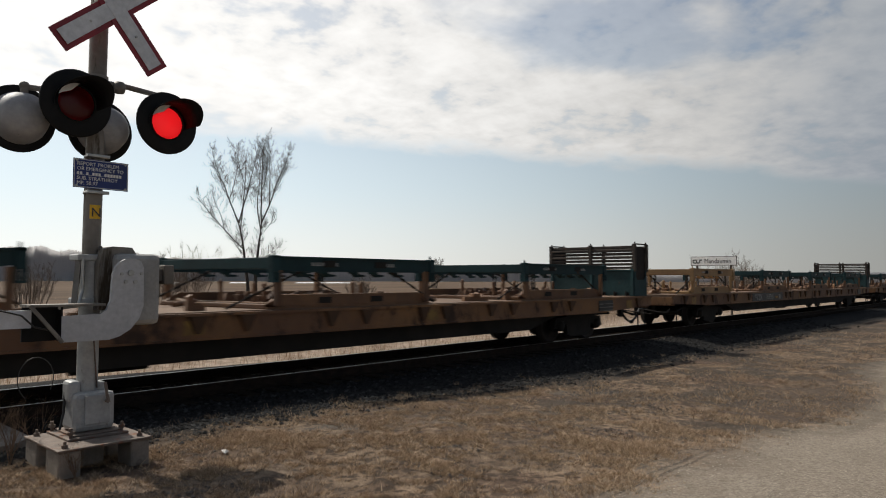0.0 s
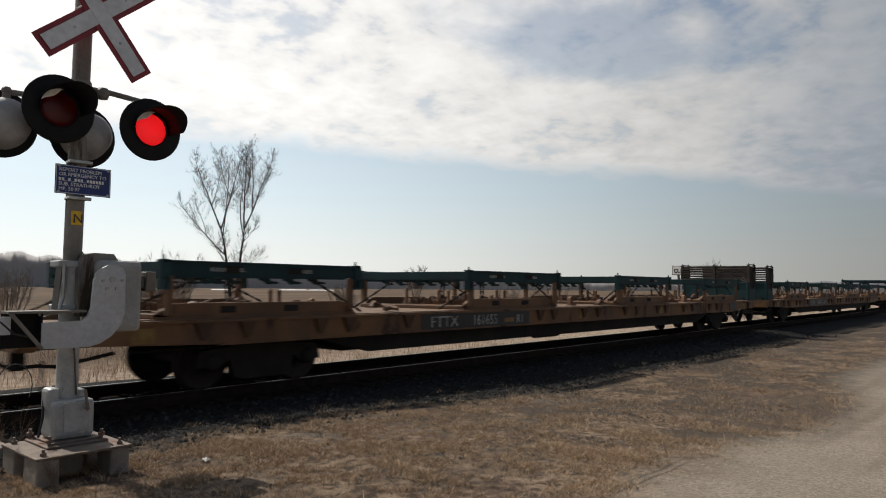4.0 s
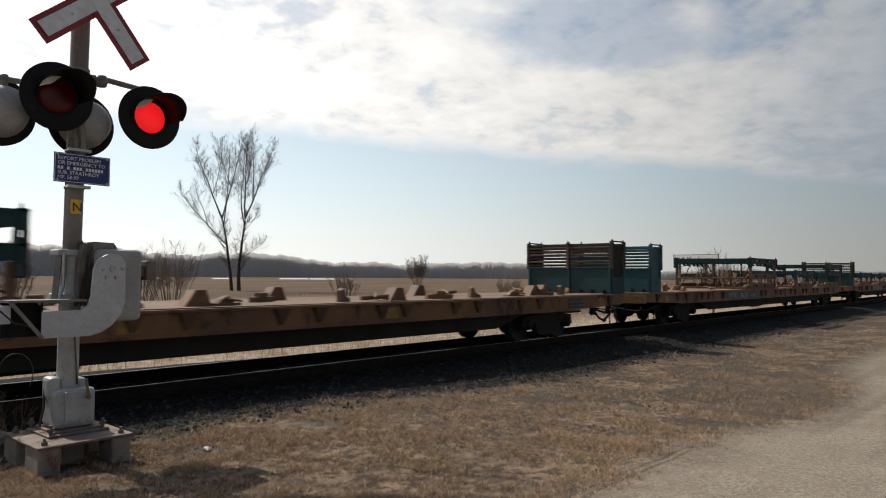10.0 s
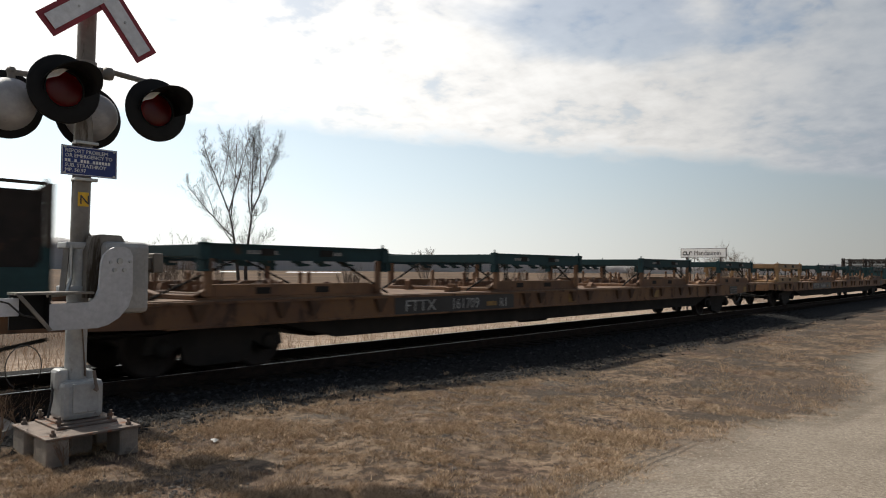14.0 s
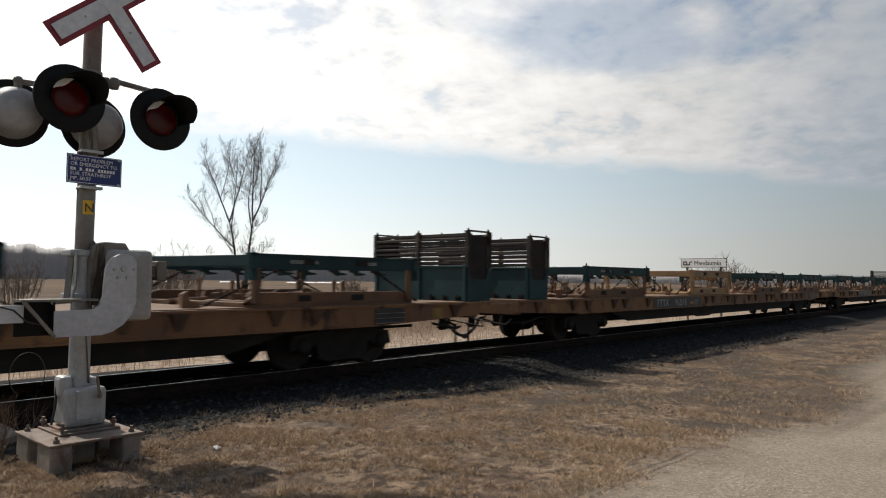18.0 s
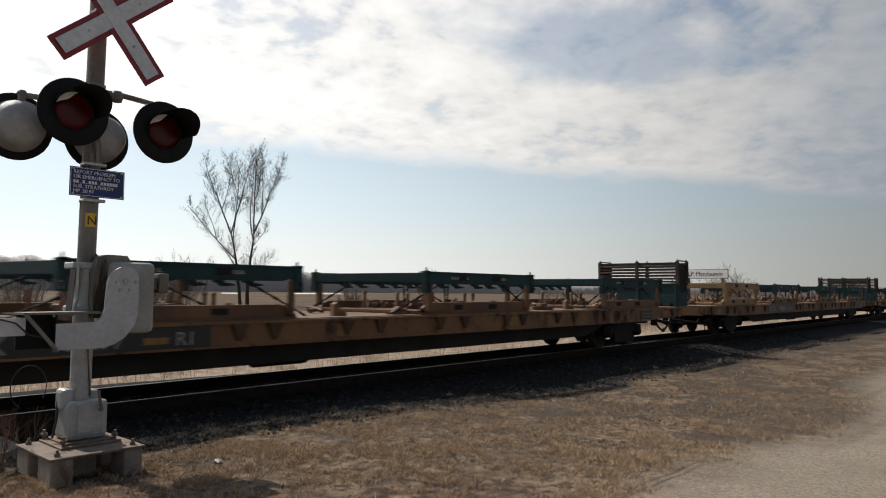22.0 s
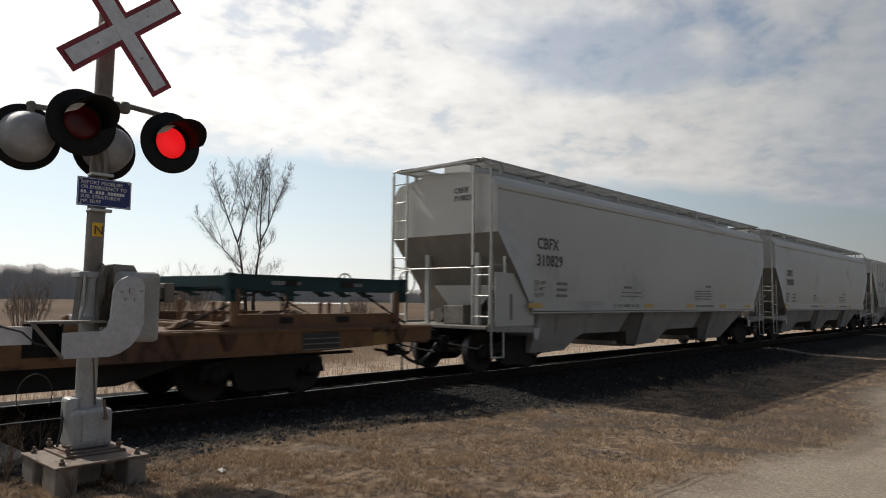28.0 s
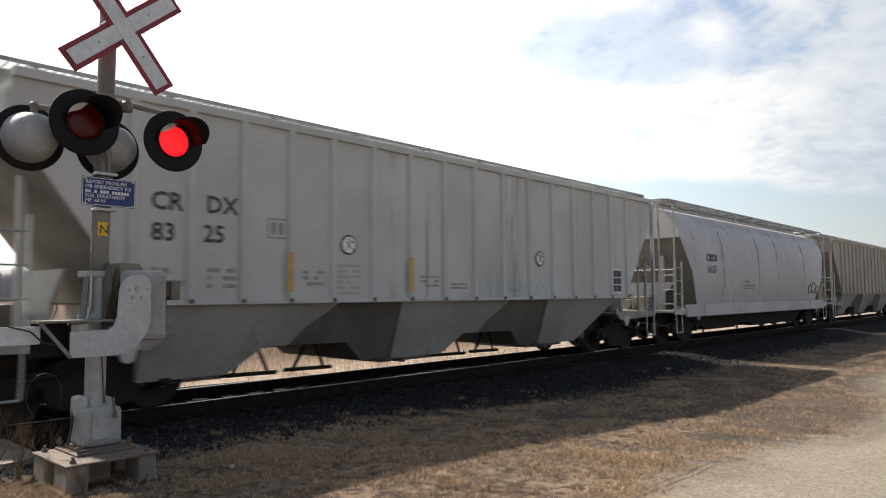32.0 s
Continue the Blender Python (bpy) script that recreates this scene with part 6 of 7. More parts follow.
    box_ = Mesh().box(2.74, 3.17, PY - 0.28, PY + 0.12, 1.17, 1.84, 0.05)
    part("mechanism_box", box_, M["housing"], s, "grey cast gate mechanism box")
    hood = Mesh()
    hood.slab([(2.62, 1.32), (2.62, 1.74), (2.66, 1.88), (2.74, 1.905), (2.92, 1.9), (2.96, 1.84), (2.96, 1.32)], PY - 0.2, PY + 0.05)
    part("mechanism_hood", hood, M["pole"], s, "weathered mechanism cover")
    part("hood_eye", Mesh().path([(2.66, PY - 0.1, 1.84), (2.655, PY - 0.1, 1.89), (2.67, PY - 0.1, 1.91), (2.685, PY - 0.1, 1.89), (2.68, PY - 0.1, 1.85)], 0.007, 6), M["pole"], s)
    lever = Mesh().box(3.17, 3.27, PY - 0.2, PY - 0.02, 1.58, 1.70, 0.01)
    lever.box(3.22, 3.32, PY - 0.24, PY + 0.02, 1.55, 1.74, 0.012)
    lever.box(3.17, 3.24, PY - 0.12, PY - 0.02, 1.44, 1.60, 0.01)
    part("counterweight_lever", lever, M["pole"], s)
    part("pole_sleeve", Mesh().rod((PX, PY, 1.42), (PX, PY, 1.77), 0.096, 24), M["cast"], s, "pale sleeve on the pole")
    part("strut", Mesh().bar((PX - 0.12, PY - 0.05, 1.78), (PX - 0.17, PY - 0.1, 1.38), 0.05, 0.02), M["pole"], s)
    for z in (1.80, 1.40):
        part("pole_clamp", Mesh().box(PX - 0.15, PX + 0.12, PY - 0.11, PY + 0.11, z - 0.03, z + 0.03, 0.012), M["cast"], s)
    guard = Mesh().path([(PX - 0.1, PY - 0.1, 1.8), (PX - 0.1, PY - 0.1, 1.5), (PX - 0.15, PY - 0.14, 1.36), (2.25, y - 0.0, 1.355)], 0.016, 8)
    part("guard_rod", guard, M["galv"], s)
    guard = Mesh().path([(2.7, PY - 0.13, 1.85), (2.685, PY - 0.15, 1.6), (2.66, PY - 0.13, 1.4)], 0.012, 6)
    part("guard_rod", guard, M["galv"], s)
    shelf = Mesh().box(2.0, 2.62, y - 0.03, y + 0.2, 1.365, 1.385)
    shelf.bar((2.02, y - 0.02, 1.37), (2.27, y - 0.02, 1.06), 0.02, 0.03)
    part("arm_socket", shelf, M["pole"], s, "open arm socket plate")
    # black plates put the hollow's shade into colour
    hollow = Mesh().box(1.99, 2.262, y + 0.1, y + 0.12, 1.07, 1.362).box(2.255, 2.268, y - 0.02, y + 0.1, 1.07, 1.362)
    part("socket_back", hollow, M["lamp_black"], s, "black plates painting the shade inside the open arm socket")
    arm = Mesh()
    arm.box(-6.0, 2.04, y + 0.03, y + 0.07, 1.19, 1.34)
    bar_ = part("gate_arm", arm, M["sign_white"], s, "lowered white gate arm with red stripes")
    for i in range(9):
        x = 1.3 - i * 0.8
        st = Mesh().slab([(x, 1.19), (x + 0.2, 1.34), (x - 0.2, 1.34), (x - 0.4, 1.19)], y + 0.024, y + 0.03)
        part("stripe", st, M["sign_red"], bar_)
    wire = Mesh().path([(1.75, y, 1.36), (1.95, y - 0.02, 1.3), (2.05, y - 0.02, 1.2), (2.2, y, 1.16)], 0.008, 5)
    part("arm_cable", wire, M["rubber"], s)
    # base
    b = Mesh().box(PX - 0.17, PX + 0.19, PY - 0.18, PY + 0.16, 0.222, 0.575, 0.05)
    b.box(PX - 0.19, PX - 0.08, PY - 0.08, PY + 0.1, 0.48, 0.68, 0.035).box(PX + 0.06, PX + 0.15, PY - 0.06, PY + 0.1, 0.5, 0.65, 0.03)
    base = part("base_casting", b, M["cast"], s, "grey cast junction base")
    d = Mesh().box(PX - 0.09, PX + 0.13, PY - 0.195, PY - 0.18, 0.29, 0.55, 0.006)
    part("base_door", d, M["cast"], base)
    hp = Mesh().path([(PX + 0.08, PY - 0.2, 0.66), (PX + 0.09, PY - 0.22, 0.55), (PX + 0.1, PY - 0.24, 0.48), (PX + 0.07, PY - 0.23, 0.5)], 0.014, 6)
    part("hasp", hp, M["plate"], base, "rusty hasp")
    f = Mesh().box(PX - 0.26, PX + 0.26, PY - 0.3, PY + 0.24, 0.185, 0.206, 0.006)
    f.box(PX - 0.2, PX + 0.22, PY - 0.24, PY + 0.22, 0.206, 0.224, 0.006)
    part("base_flange", f, M["plate"], s)
    for x in (PX - 0.22, PX + 0.22):
        for y_ in (PY - 0.24, PY + 0.22):
            part("anchor_bolt", Mesh().rod((x, y_, 0.2), (x, y_, 0.29), 0.016, 8).rod((x, y_, 0.235), (x, y_, 0.26), 0.03, 6), M["plate"], s)
    p = Mesh().box(2.18, 2.97, 6.24, 7.08, 0.163, 0.185, 0.006)
    part("base_plate", p, M["plate"], s, "rust stained steel plate")
    for x in (2.26, 2.89):
        for y_ in (6.32, 7.0):
            part("plate_bolt", Mesh().rod((x, y_, 0.18), (x, y_, 0.24), 0.014, 8).rod((x, y_, 0.185), (x, y_, 0.212), 0.026, 6), M["plate"], s)
    for x0, x1, y0, y1 in ((2.19, 2.37, 6.25, 6.56), (2.19, 2.36, 6.78, 7.07), (2.79, 2.96, 6.26, 6.55), (2.79, 2.96, 6.78, 7.07), (2.48, 2.68, 6.55, 6.85)):
        part("concrete_block", Mesh().box(x0, x1, y0, y1, -0.14, 0.163, 0.02), M["concrete"], s, "worn concrete footing block")
    cable = Mesh()
    pts = [(PX - 0.34 + 0.15 * math.cos(q), PY + 0.3, 0.68 + 0.2 * math.sin(q)) for q in [i * 0.3 - 0.6 for i in range(17)]]
    cable.path(pts, 0.005, 5)
    part("loose_cable", cable, M["rubber"], s)
    cable = Mesh().path([(PX - 0.17, PY + 0.05, 0.66), (PX - 0.2, PY, 0.4), (PX - 0.24, PY - 0.03, 0.25)], 0.012, 6)
    part("loose_cable", cable, M["rubber"], s)


crossing_signal()

# ------------------------------------------------------------------ trees, woods and the station board


def grow(mesh_at, start, way, length, radius, depth, rng, spread, up):
    """A limb in bent pieces that forks; mesh_at(depth) gives the mesh to draw into."""
    p, d = Vector(start), Vector(way).normalized()
    n = 3 if depth > 1 else 2
    for i in range(n):
        r0, r1 = radius * (1 - 0.3 * i / n), radius * (1 - 0.3 * (i + 1) / n)
        d = (d + Vector((rng.uniform(-1, 1), rng.uniform(-1, 1), rng.uniform(-0.4, 1) * up)) * 0.16).normalized()
        q = p + d * (length / n)
        mesh_at(depth).rod(p, q, r0, 4 if depth > 1 else 3, r1, caps=False)
        p = q
        if depth > 0:
            for _ in range(1 if i < n - 1 else 2):
                turn = rng.uniform(0, math.tau)
                side = Vector((math.cos(turn), math.sin(turn), rng.uniform(0.0, 0.5) * up))
                way2 = (d + side * spread * rng.uniform(0.6, 1.2)).normalized()
                grow(mesh_at, p, way2, length * rng.uniform(0.55, 0.78), r1 * rng.uniform(0.5, 0.68), depth - 1, rng, spread, up)


def twig_spray(twigs, p, d, length, radius, rng, depth):
    """A branch with ever finer side twigs."""
    n = 4
    for i in range(n):
        d = (d + Vector((rng.gauss(0, 1), rng.gauss(0, 1), rng.gauss(0.25, 0.8))) * 0.17).normalized()
        q = p + d * (length / n)
        twigs.rod(p, q, radius * (1 - 0.7 * i / n), 3, radius * (1 - 0.7 * (i + 1) / n), caps=False)
        p = q
        if depth > 0:
            for _ in range(2):
                side = Vector((rng.gauss(0, 1), rng.gauss(0, 1), rng.gauss(0.3, 0.8))).normalized()
                twig_spray(twigs, p, (d + side * 0.85 + Vector((0, 0, 0.1))).normalized(), length * rng.uniform(0.28, 0.45), max(0.007, radius * 0.58), rng, depth - 1)


def bare_tree(label, at, stems, seed, branch, fine, name="tree", category="tree", group="", thin=0.013, bare=0.3, bark="bark"):
    """Stems given as (start, direction, length, radius, bend); the bend turns the stem as it climbs.
    A start of two numbers lies on an earlier stem: its index and how far along."""
    ob = thing(name, label, category, group, at=at)
    rng = random.Random(seed)
    twigs = Mesh()
    trails = []
    for k, (start, way, length, radius, bend) in enumerate(stems):
        limb = Mesh()
        if len(start) == 2:
            trail = trails[start[0]]
            p = trail[min(len(trail) - 1, round(start[1] * (len(trail) - 1)))].copy()
        else:
            p = Vector(start)
        d = Vector(way).normalized()
        n = max(5, int(length / 0.8)) if length > 3 else 5
        trail = [p.copy()]
        for i in range(n):
            t = (i + 1) / n
            d = (d + Vector(bend) * (1.0 / n) + Vector((rng.gauss(0, 1), rng.gauss(0, 1), 0)) * 0.045).normalized()
            q = p + d * (length / n)
            limb.rod(p, q, radius * (1 - 0.8 * (t - 1 / n)) + thin, 6, radius * (1 - 0.8 * t) + thin, caps=False)
            p = q
            trail.append(p.copy())
            if t > bare:
                for _ in range(fine):
                    turn = rng.uniform(0, math.tau)
                    side = Vector((math.cos(turn), math.sin(turn), rng.uniform(0.2, 0.9)))
                    twig_spray(twigs, p, (d * 0.65 + side * 0.75).normalized(), branch * rng.uniform(0.5, 1.1) * (1.15 - 0.5 * t), radius * 0.06 + thin * 0.52, rng, 1 if branch < 1.2 else 2)
        trails.append(trail)
        part("trunk" if k == 0 else "limb", limb, M[bark], ob, "grey brown bare stem")
    part("crown", twigs, M[bark], ob, "open crown of fine leafless twigs")
    return ob


# sideways as seen from the crossing
ASIDE = Vector((0.84, -0.54, 0))


def lean(a, up=1.0, deep=0.0):
    return ASIDE * a + Vector((0.54, 0.84, 0)) * deep + Vector((0, 0, up))


bare_tree("tall bare tree with two trunks and upright limbs in a field", pose(49.65, 77.96, -0.6),
          [(tuple(ASIDE * -0.5), lean(-0.05), 9.3, 0.24, lean(-0.08, 0.0)), (tuple(ASIDE * 0.35), lean(0.03), 9.3, 0.26, lean(0.06, 0.0)),
           ((0, 0.6), lean(-0.95), 8.6, 0.085, lean(-0.25, 0.1)), ((0, 1.0), lean(-0.5, 1.0, 0.15), 9.8, 0.094, lean(0.35, 0.1)),
           ((0, 1.0), lean(0.32, 1.0, -0.1), 10.0, 0.094, lean(-0.25, 0.1)), ((1, 1.0), lean(0.36, 1.0, 0.1), 10.2, 0.094, lean(-0.32, 0.1)),
           ((1, 1.0), lean(-0.1, 1.0, -0.15), 9.9, 0.094, lean(-0.05, 0.0)), ((5, 0.25), lean(0.02, 1.0, 0.2), 8.6, 0.072, lean(-0.1, 0.0)),
           ((3, 0.35), lean(0.25), 5.8, 0.050, lean(-0.1, 0.1)), ((4, 0.4), lean(-0.4), 5.6, 0.050, lean(0.3, 0.2)), ((6, 0.4), lean(0.4), 5.2, 0.050, lean(-0.3, 0.2)),
           ((1, 0.42), lean(0.9, 0.5), 3.0, 0.036, lean(0.1, 0.4)), ((1, 0.78), lean(0.7, 0.8), 3.0, 0.036, lean(0.0, 0.4)), ((0, 0.5), lean(-0.6, 0.6), 2.4, 0.036, lean(0.0, 0.3)),
           ((0, 0.95), lean(0.1, 1.0, 0.25), 9.4, 0.072, lean(-0.1, 0.1)), ((1, 0.9), lean(-0.2, 1.0, 0.2), 10.0, 0.072, lean(0.15, 0.1)),
           ((2, 0.4), lean(-0.2), 4.4, 0.043, lean(-0.2, 0.2)), ((3, 0.3), lean(-0.8), 4.0, 0.036, lean(0.3, 0.3)), ((5, 0.45), lean(0.7), 4.0, 0.036, lean(-0.2, 0.3))],
          11, 2.2, 4, thin=0.010, bare=0.2)


def spot(az, far):
    return far * math.cos(radians(az)), far * math.sin(radians(az))


SHRUBS = [(62.3, 55, 4.4, 4), (64.5, 58, 3.6, 5), (68, 60, 3.6, 6), (20.0, 62, 4.0, 7), (18.4, 75, 3.6, 8), (26.2, 120, 3.2, 9), (43.0, 150, 6.0, 12), (73, 52, 3.0, 13), (49, 70, 2.2, 14), (32, 58, 2.2, 15), (35.5, 64, 2.0, 16)]
for az, far, high, seed in SHRUBS:
    x, y = spot(az, far)
    rng = random.Random(seed)
    stems = []
    for i in range(34):
        q = rng.uniform(0, math.tau)
        s = rng.uniform(0.05, 0.55)
        stems.append((((0.2 + 1.6 * s) * math.cos(q), (0.2 + 1.6 * s) * math.sin(q), 0), (s * math.cos(q), s * math.sin(q), 1), high * rng.uniform(0.5, 1.0), 0.012, (0, 0, 0.3)))
    bare_tree("leafless grey brown shrub in the field", pose(x, y, -0.55), stems, seed, high * 0.26, 3, "shrub", "shrub", "bare shrubs in the field", 0.005 + far * 0.00006, bark="shrub")


def hazed_woods_material():
    """Thin bare twigs: part of the light comes through from behind. Distance haze is painted into the pale tone."""
    m = bpy.data.materials.new("bare far woods with haze in the colour")
    m.use_nodes = True
    k = Net(m.node_tree)
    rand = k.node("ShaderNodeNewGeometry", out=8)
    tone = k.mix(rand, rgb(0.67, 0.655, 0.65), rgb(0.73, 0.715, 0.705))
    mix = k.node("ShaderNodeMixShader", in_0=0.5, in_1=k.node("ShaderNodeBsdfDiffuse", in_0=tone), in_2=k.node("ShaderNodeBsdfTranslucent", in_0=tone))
    k.node("ShaderNodeOutputMaterial", in_0=mix)
    return m


def far_woods():
    rng = random.Random(5)
    v, f = [], []
    for i in range(42000):
        az = rng.uniform(-4, 96)
        far = 480 + 14 * rng.random()
        low = smooth(44, 62, az) * 0.5 + 0.62
        low *= 0.85 + 0.25 * noise.noise((az * 0.22, 1.3, 0)) + 0.14 * noise.noise((az * 1.1, 4.3, 0))
        if az < 33:
            low *= 0.62
        high = 19.0 * low * (0.62 + 0.38 * rng.random()) + 0.5
        x, y = spot(az, far)
        a = radians(az + 90)
        w0, w1 = rng.uniform(0.4, 0.9), rng.uniform(0.5, 1.1)
        n = len(v)
        tip = rng.uniform(-0.8, 0.8)
        for z, w, o in ((0, w0, 0), (0.55, w1, 0), (1.0, 0.2, tip)):
            for s in (-1, 1):
                v.append((x + (s * w + o) * math.cos(a), y + (s * w + o) * math.sin(a), -0.7 + high * z))
        f += [(n, n + 1, n + 3, n + 2), (n + 2, n + 3, n + 5, n + 4)]
    me = bpy.data.meshes.new("far_woods")
    me.from_pydata(v, [], f)
    me.materials.append(hazed_woods_material())
    tagged(new("far_woods", me), "far belt of leafless woods behind the fields, haze painted in as pale grey", "woods", kind="stuff")
    for az, wide in ((53.0, 7.0), (50.8, 6.0), (64.5, 10.0), (58.6, 4.0)):
        x, y = spot(az, 330)
        m = Mesh().slab([(-wide, -0.02), (wide, -0.02), (wide * 0.8, 0.03), (-wide * 0.9, 0.03)], -28, 28)
        tagged(part("snow_patch", m, M["snow"], at=pose(x, y, -0.5, 0, 0, az - 90)), "thin strip of old snow lying in the far field", "snow", "snow patches in the field")


far_woods()


M["board"] = surface("white board paint", (0.82, 0.82, 0.80), (0.75, 0.75, 0.73), 3, 0.6, 0, 0.0)


def station_board():
    s = thing("station_board", "white station name board on two dark posts beside the track", "name board")
    x, y0, y1 = 38.0, 13.36, 15.8
    b = part("board", Mesh().box(x - 0.02, x + 0.02, y0, y1, 2.38, 2.82, 0.006), M["board"], s, "white board with dark writing")
    letters("board_text", "Mandaumin", 0.36, M["dark_mark"], b, pose(x - 0.024, y1 - 0.72, 2.48) @ FRONT, "", 0.88)
    part("board_edge", Mesh().box(x - 0.012, x + 0.024, y0 - 0.035, y1 + 0.035, 2.35, 2.85), M["post"], b, "dark edge of the board")
    m = Mesh()
    for a, c, d, e in ((0.08, 0.13, 2.46, 2.64), (0.13, 0.27, 2.44, 2.5), (0.13, 0.27, 2.6, 2.66), (0.27, 0.32, 2.46, 2.66), (0.32, 0.45, 2.44, 2.5), (0.45, 0.5, 2.46, 2.64), (0.5, 0.6, 2.6, 2.66)):
        m.box(x - 0.026, x - 0.021, y1 - c, y1 - a, d + 0.03, e + 0.03)
    part("board_emblem", m, M["dark_mark"], b, "dark ribbon emblem")
    for y in (y0 + 0.3, y1 - 0.3):
        part("post", Mesh().box(x + 0.02, x + 0.12, y - 0.05, y + 0.05, -0.9, 2.7, 0.01), M["post"], s)


station_board()

# ------------------------------------------------------------------ small growth and loose stone


def island_material(name, colours, rough=0.9):
    m = bpy.data.materials.new(name)
    m.use_nodes = True
    k = Net(m.node_tree)
    rand = k.node("ShaderNodeNewGeometry", out=8)
    ramp = k.tree.nodes.new("ShaderNodeValToRGB")
    while len(ramp.color_ramp.elements) < len(colours):
        ramp.color_ramp.elements.new(0.5)
    for i, c in enumerate(colours):
        e = ramp.color_ramp.elements[i]
        e.position, e.color = i / (len(colours) - 1), rgb(*c)
    k.put(ramp.inputs[0], rand)
    b = k.tree.nodes.new("ShaderNodeBsdfPrincipled")
    k.put(b.inputs["Base Color"], ramp.outputs[0])
    b.inputs["Roughness"].default_value = rough
    b.inputs["Specular IOR Level"].default_value = 0.15
    k.node("ShaderNodeOutputMaterial", in_0=b.outputs[0])
    return m


M["blades"] = island_material("dry grass blades", [(0.07, 0.047, 0.03), (0.34, 0.235, 0.146), (0.52, 0.38, 0.245), (0.24, 0.152, 0.094), (0.72, 0.55, 0.37)])
M["pebbles"] = island_material("pale gravel", [(0.20, 0.168, 0.132), (0.28, 0.236, 0.187), (0.36, 0.308, 0.246), (0.25, 0.208, 0.162), (0.46, 0.395, 0.32)])
# stones far darker than grey rock, to hold the train's shade
M["stones"] = island_material("ballast stone darkened for shade", [(0.010, 0.0097, 0.0094), (0.017, 0.0164, 0.0158), (0.032, 0.031, 0.03), (0.013, 0.0125, 0.012), (0.065, 0.064, 0.062)])
M["reeds"] = island_material("tall dead weeds", [(0.26, 0.175, 0.118), (0.42, 0.305, 0.212), (0.58, 0.44, 0.325), (0.32, 0.222, 0.155)])


def yard_edge(x):
    return 2.85 - 0.35 * smooth(8.0, 10.5, x) + smooth(13.0, 18.0, x) + 0.3 * noise.noise((x * 0.9, 4.1, 0)) + 0.25 * noise.noise((x * 3.1, 7.7, 0))


def raw(name, verts, faces, material, label, category):
    me = bpy.data.meshes.new(name)
    me.from_pydata(verts, [], faces)
    me.materials.append(material)
    return tagged(new(name, me), label, category, kind="stuff")


def dry_grass():
    rng = random.Random(21)
    v, f = [], []
    count = 0
    while count < 290000:
        az, far = radians(rng.uniform(5, 90)), 3.3 * (30 / 3.3) ** rng.random()
        x, y = far * math.cos(az), far * math.sin(az)
        if y > YC - 3.3 + rng.uniform(-0.5, 0.5) or y < yard_edge(x) + rng.gauss(0, 0.18):
            continue
        thick = noise.noise((x * 1.3, y * 1.3, 2.0)) + 0.6 * noise.noise((x * 4.0, y * 4.0, 5.0)) + 0.7 * noise.noise((x * 10.0, y * 10.0, 8.0))
        if thick < rng.uniform(-0.25, 0.45) or rng.random() < 0.72 * smooth(5.5, 11.0, x):
            continue
        z = ground_z(x, y)
        high = rng.uniform(0.008, 0.03) * (1 + 0.7 * max(0, thick)) * (1 + far * 0.02)
        lean = rng.uniform(0.4, 2.6) * high
        turn = rng.uniform(0, math.tau)
        w = rng.uniform(0.0012, 0.0027) * (1 + far * 0.06)
        a = rng.uniform(0, math.tau)
        n = len(v)
        v += [(x - w * math.cos(a), y - w * math.sin(a), z - 0.005), (x + w * math.cos(a), y + w * math.sin(a), z - 0.005), (x + lean * math.cos(turn), y + lean * math.sin(turn), z + high)]
        f.append((n, n + 1, n + 2))
        count += 1
    for i in range(900):
        az, far = radians(rng.uniform(5, 85)), 3.8 * (22 / 3.8) ** rng.random()
        cx, cy = far * math.cos(az), far * math.sin(az)
        if cy > YC - 2.5 or cy < yard_edge(cx) - 0.1:
            continue
        wide = rng.uniform(0.03, 0.12)
        for j in range(34):
            x, y = cx + rng.gauss(0, wide), cy + rng.gauss(0, wide)
            high = rng.uniform(0.03, 0.085)
            lean, turn, a = rng.uniform(0.3, 1.2) * high, rng.uniform(0, math.tau), rng.uniform(0, math.tau)
            w, z, n = rng.uniform(0.0012, 0.0024) * (1 + far * 0.05), ground_z(x, y), len(v)
            v += [(x - w * math.cos(a), y - w * math.sin(a), z - 0.005), (x + w * math.cos(a), y + w * math.sin(a), z - 0.005), (x + lean * math.cos(turn), y + lean * math.sin(turn), z + high)]
            f.append((n, n + 1, n + 2))
    raw("dry_grass", v, f, M["blades"], "short dead winter grass, straw and brown", "grass")


def loose_stones(name, count, seed, where, size, material, label, tall=(0.4, 0.75)):
    rng = random.Random(seed)
    v, f = [], []
    made = tries = 0
    while made < count and tries < count * 12:
        tries += 1
        az, far = radians(rng.uniform(3, 80)), 3.0 * (34 / 3.0) ** rng.random()
        x, y = far * math.cos(az), far * math.sin(az)
        if not where(x, y, rng):
            continue
        s = rng.uniform(*size) * (1 + far * 0.03)
        z = ground_z(x, y) + s * 0.15
        n = len(v)
        v += [(x + s * rng.uniform(0.6, 1.1) * a, y + s * rng.uniform(0.6, 1.1) * b, z + s * rng.uniform(*tall) * c) for a, b, c in ((1, 0, 0), (0, 1, 0.2), (-1, 0, 0.1), (0, -1, 0), (0.1, 0.1, 1), (0, 0, -0.7))]
        f += [(n, n + 1, n + 4), (n + 1, n + 2, n + 4), (n + 2, n + 3, n + 4), (n + 3, n, n + 4), (n + 1, n, n + 5), (n + 2, n + 1, n + 5), (n + 3, n + 2, n + 5), (n, n + 3, n + 5)]
        made += 1
    raw(name, v, f, material, label, "gravel")


def in_yard(x, y, rng):
    return y < yard_edge(x) + rng.gauss(0, 0.25)


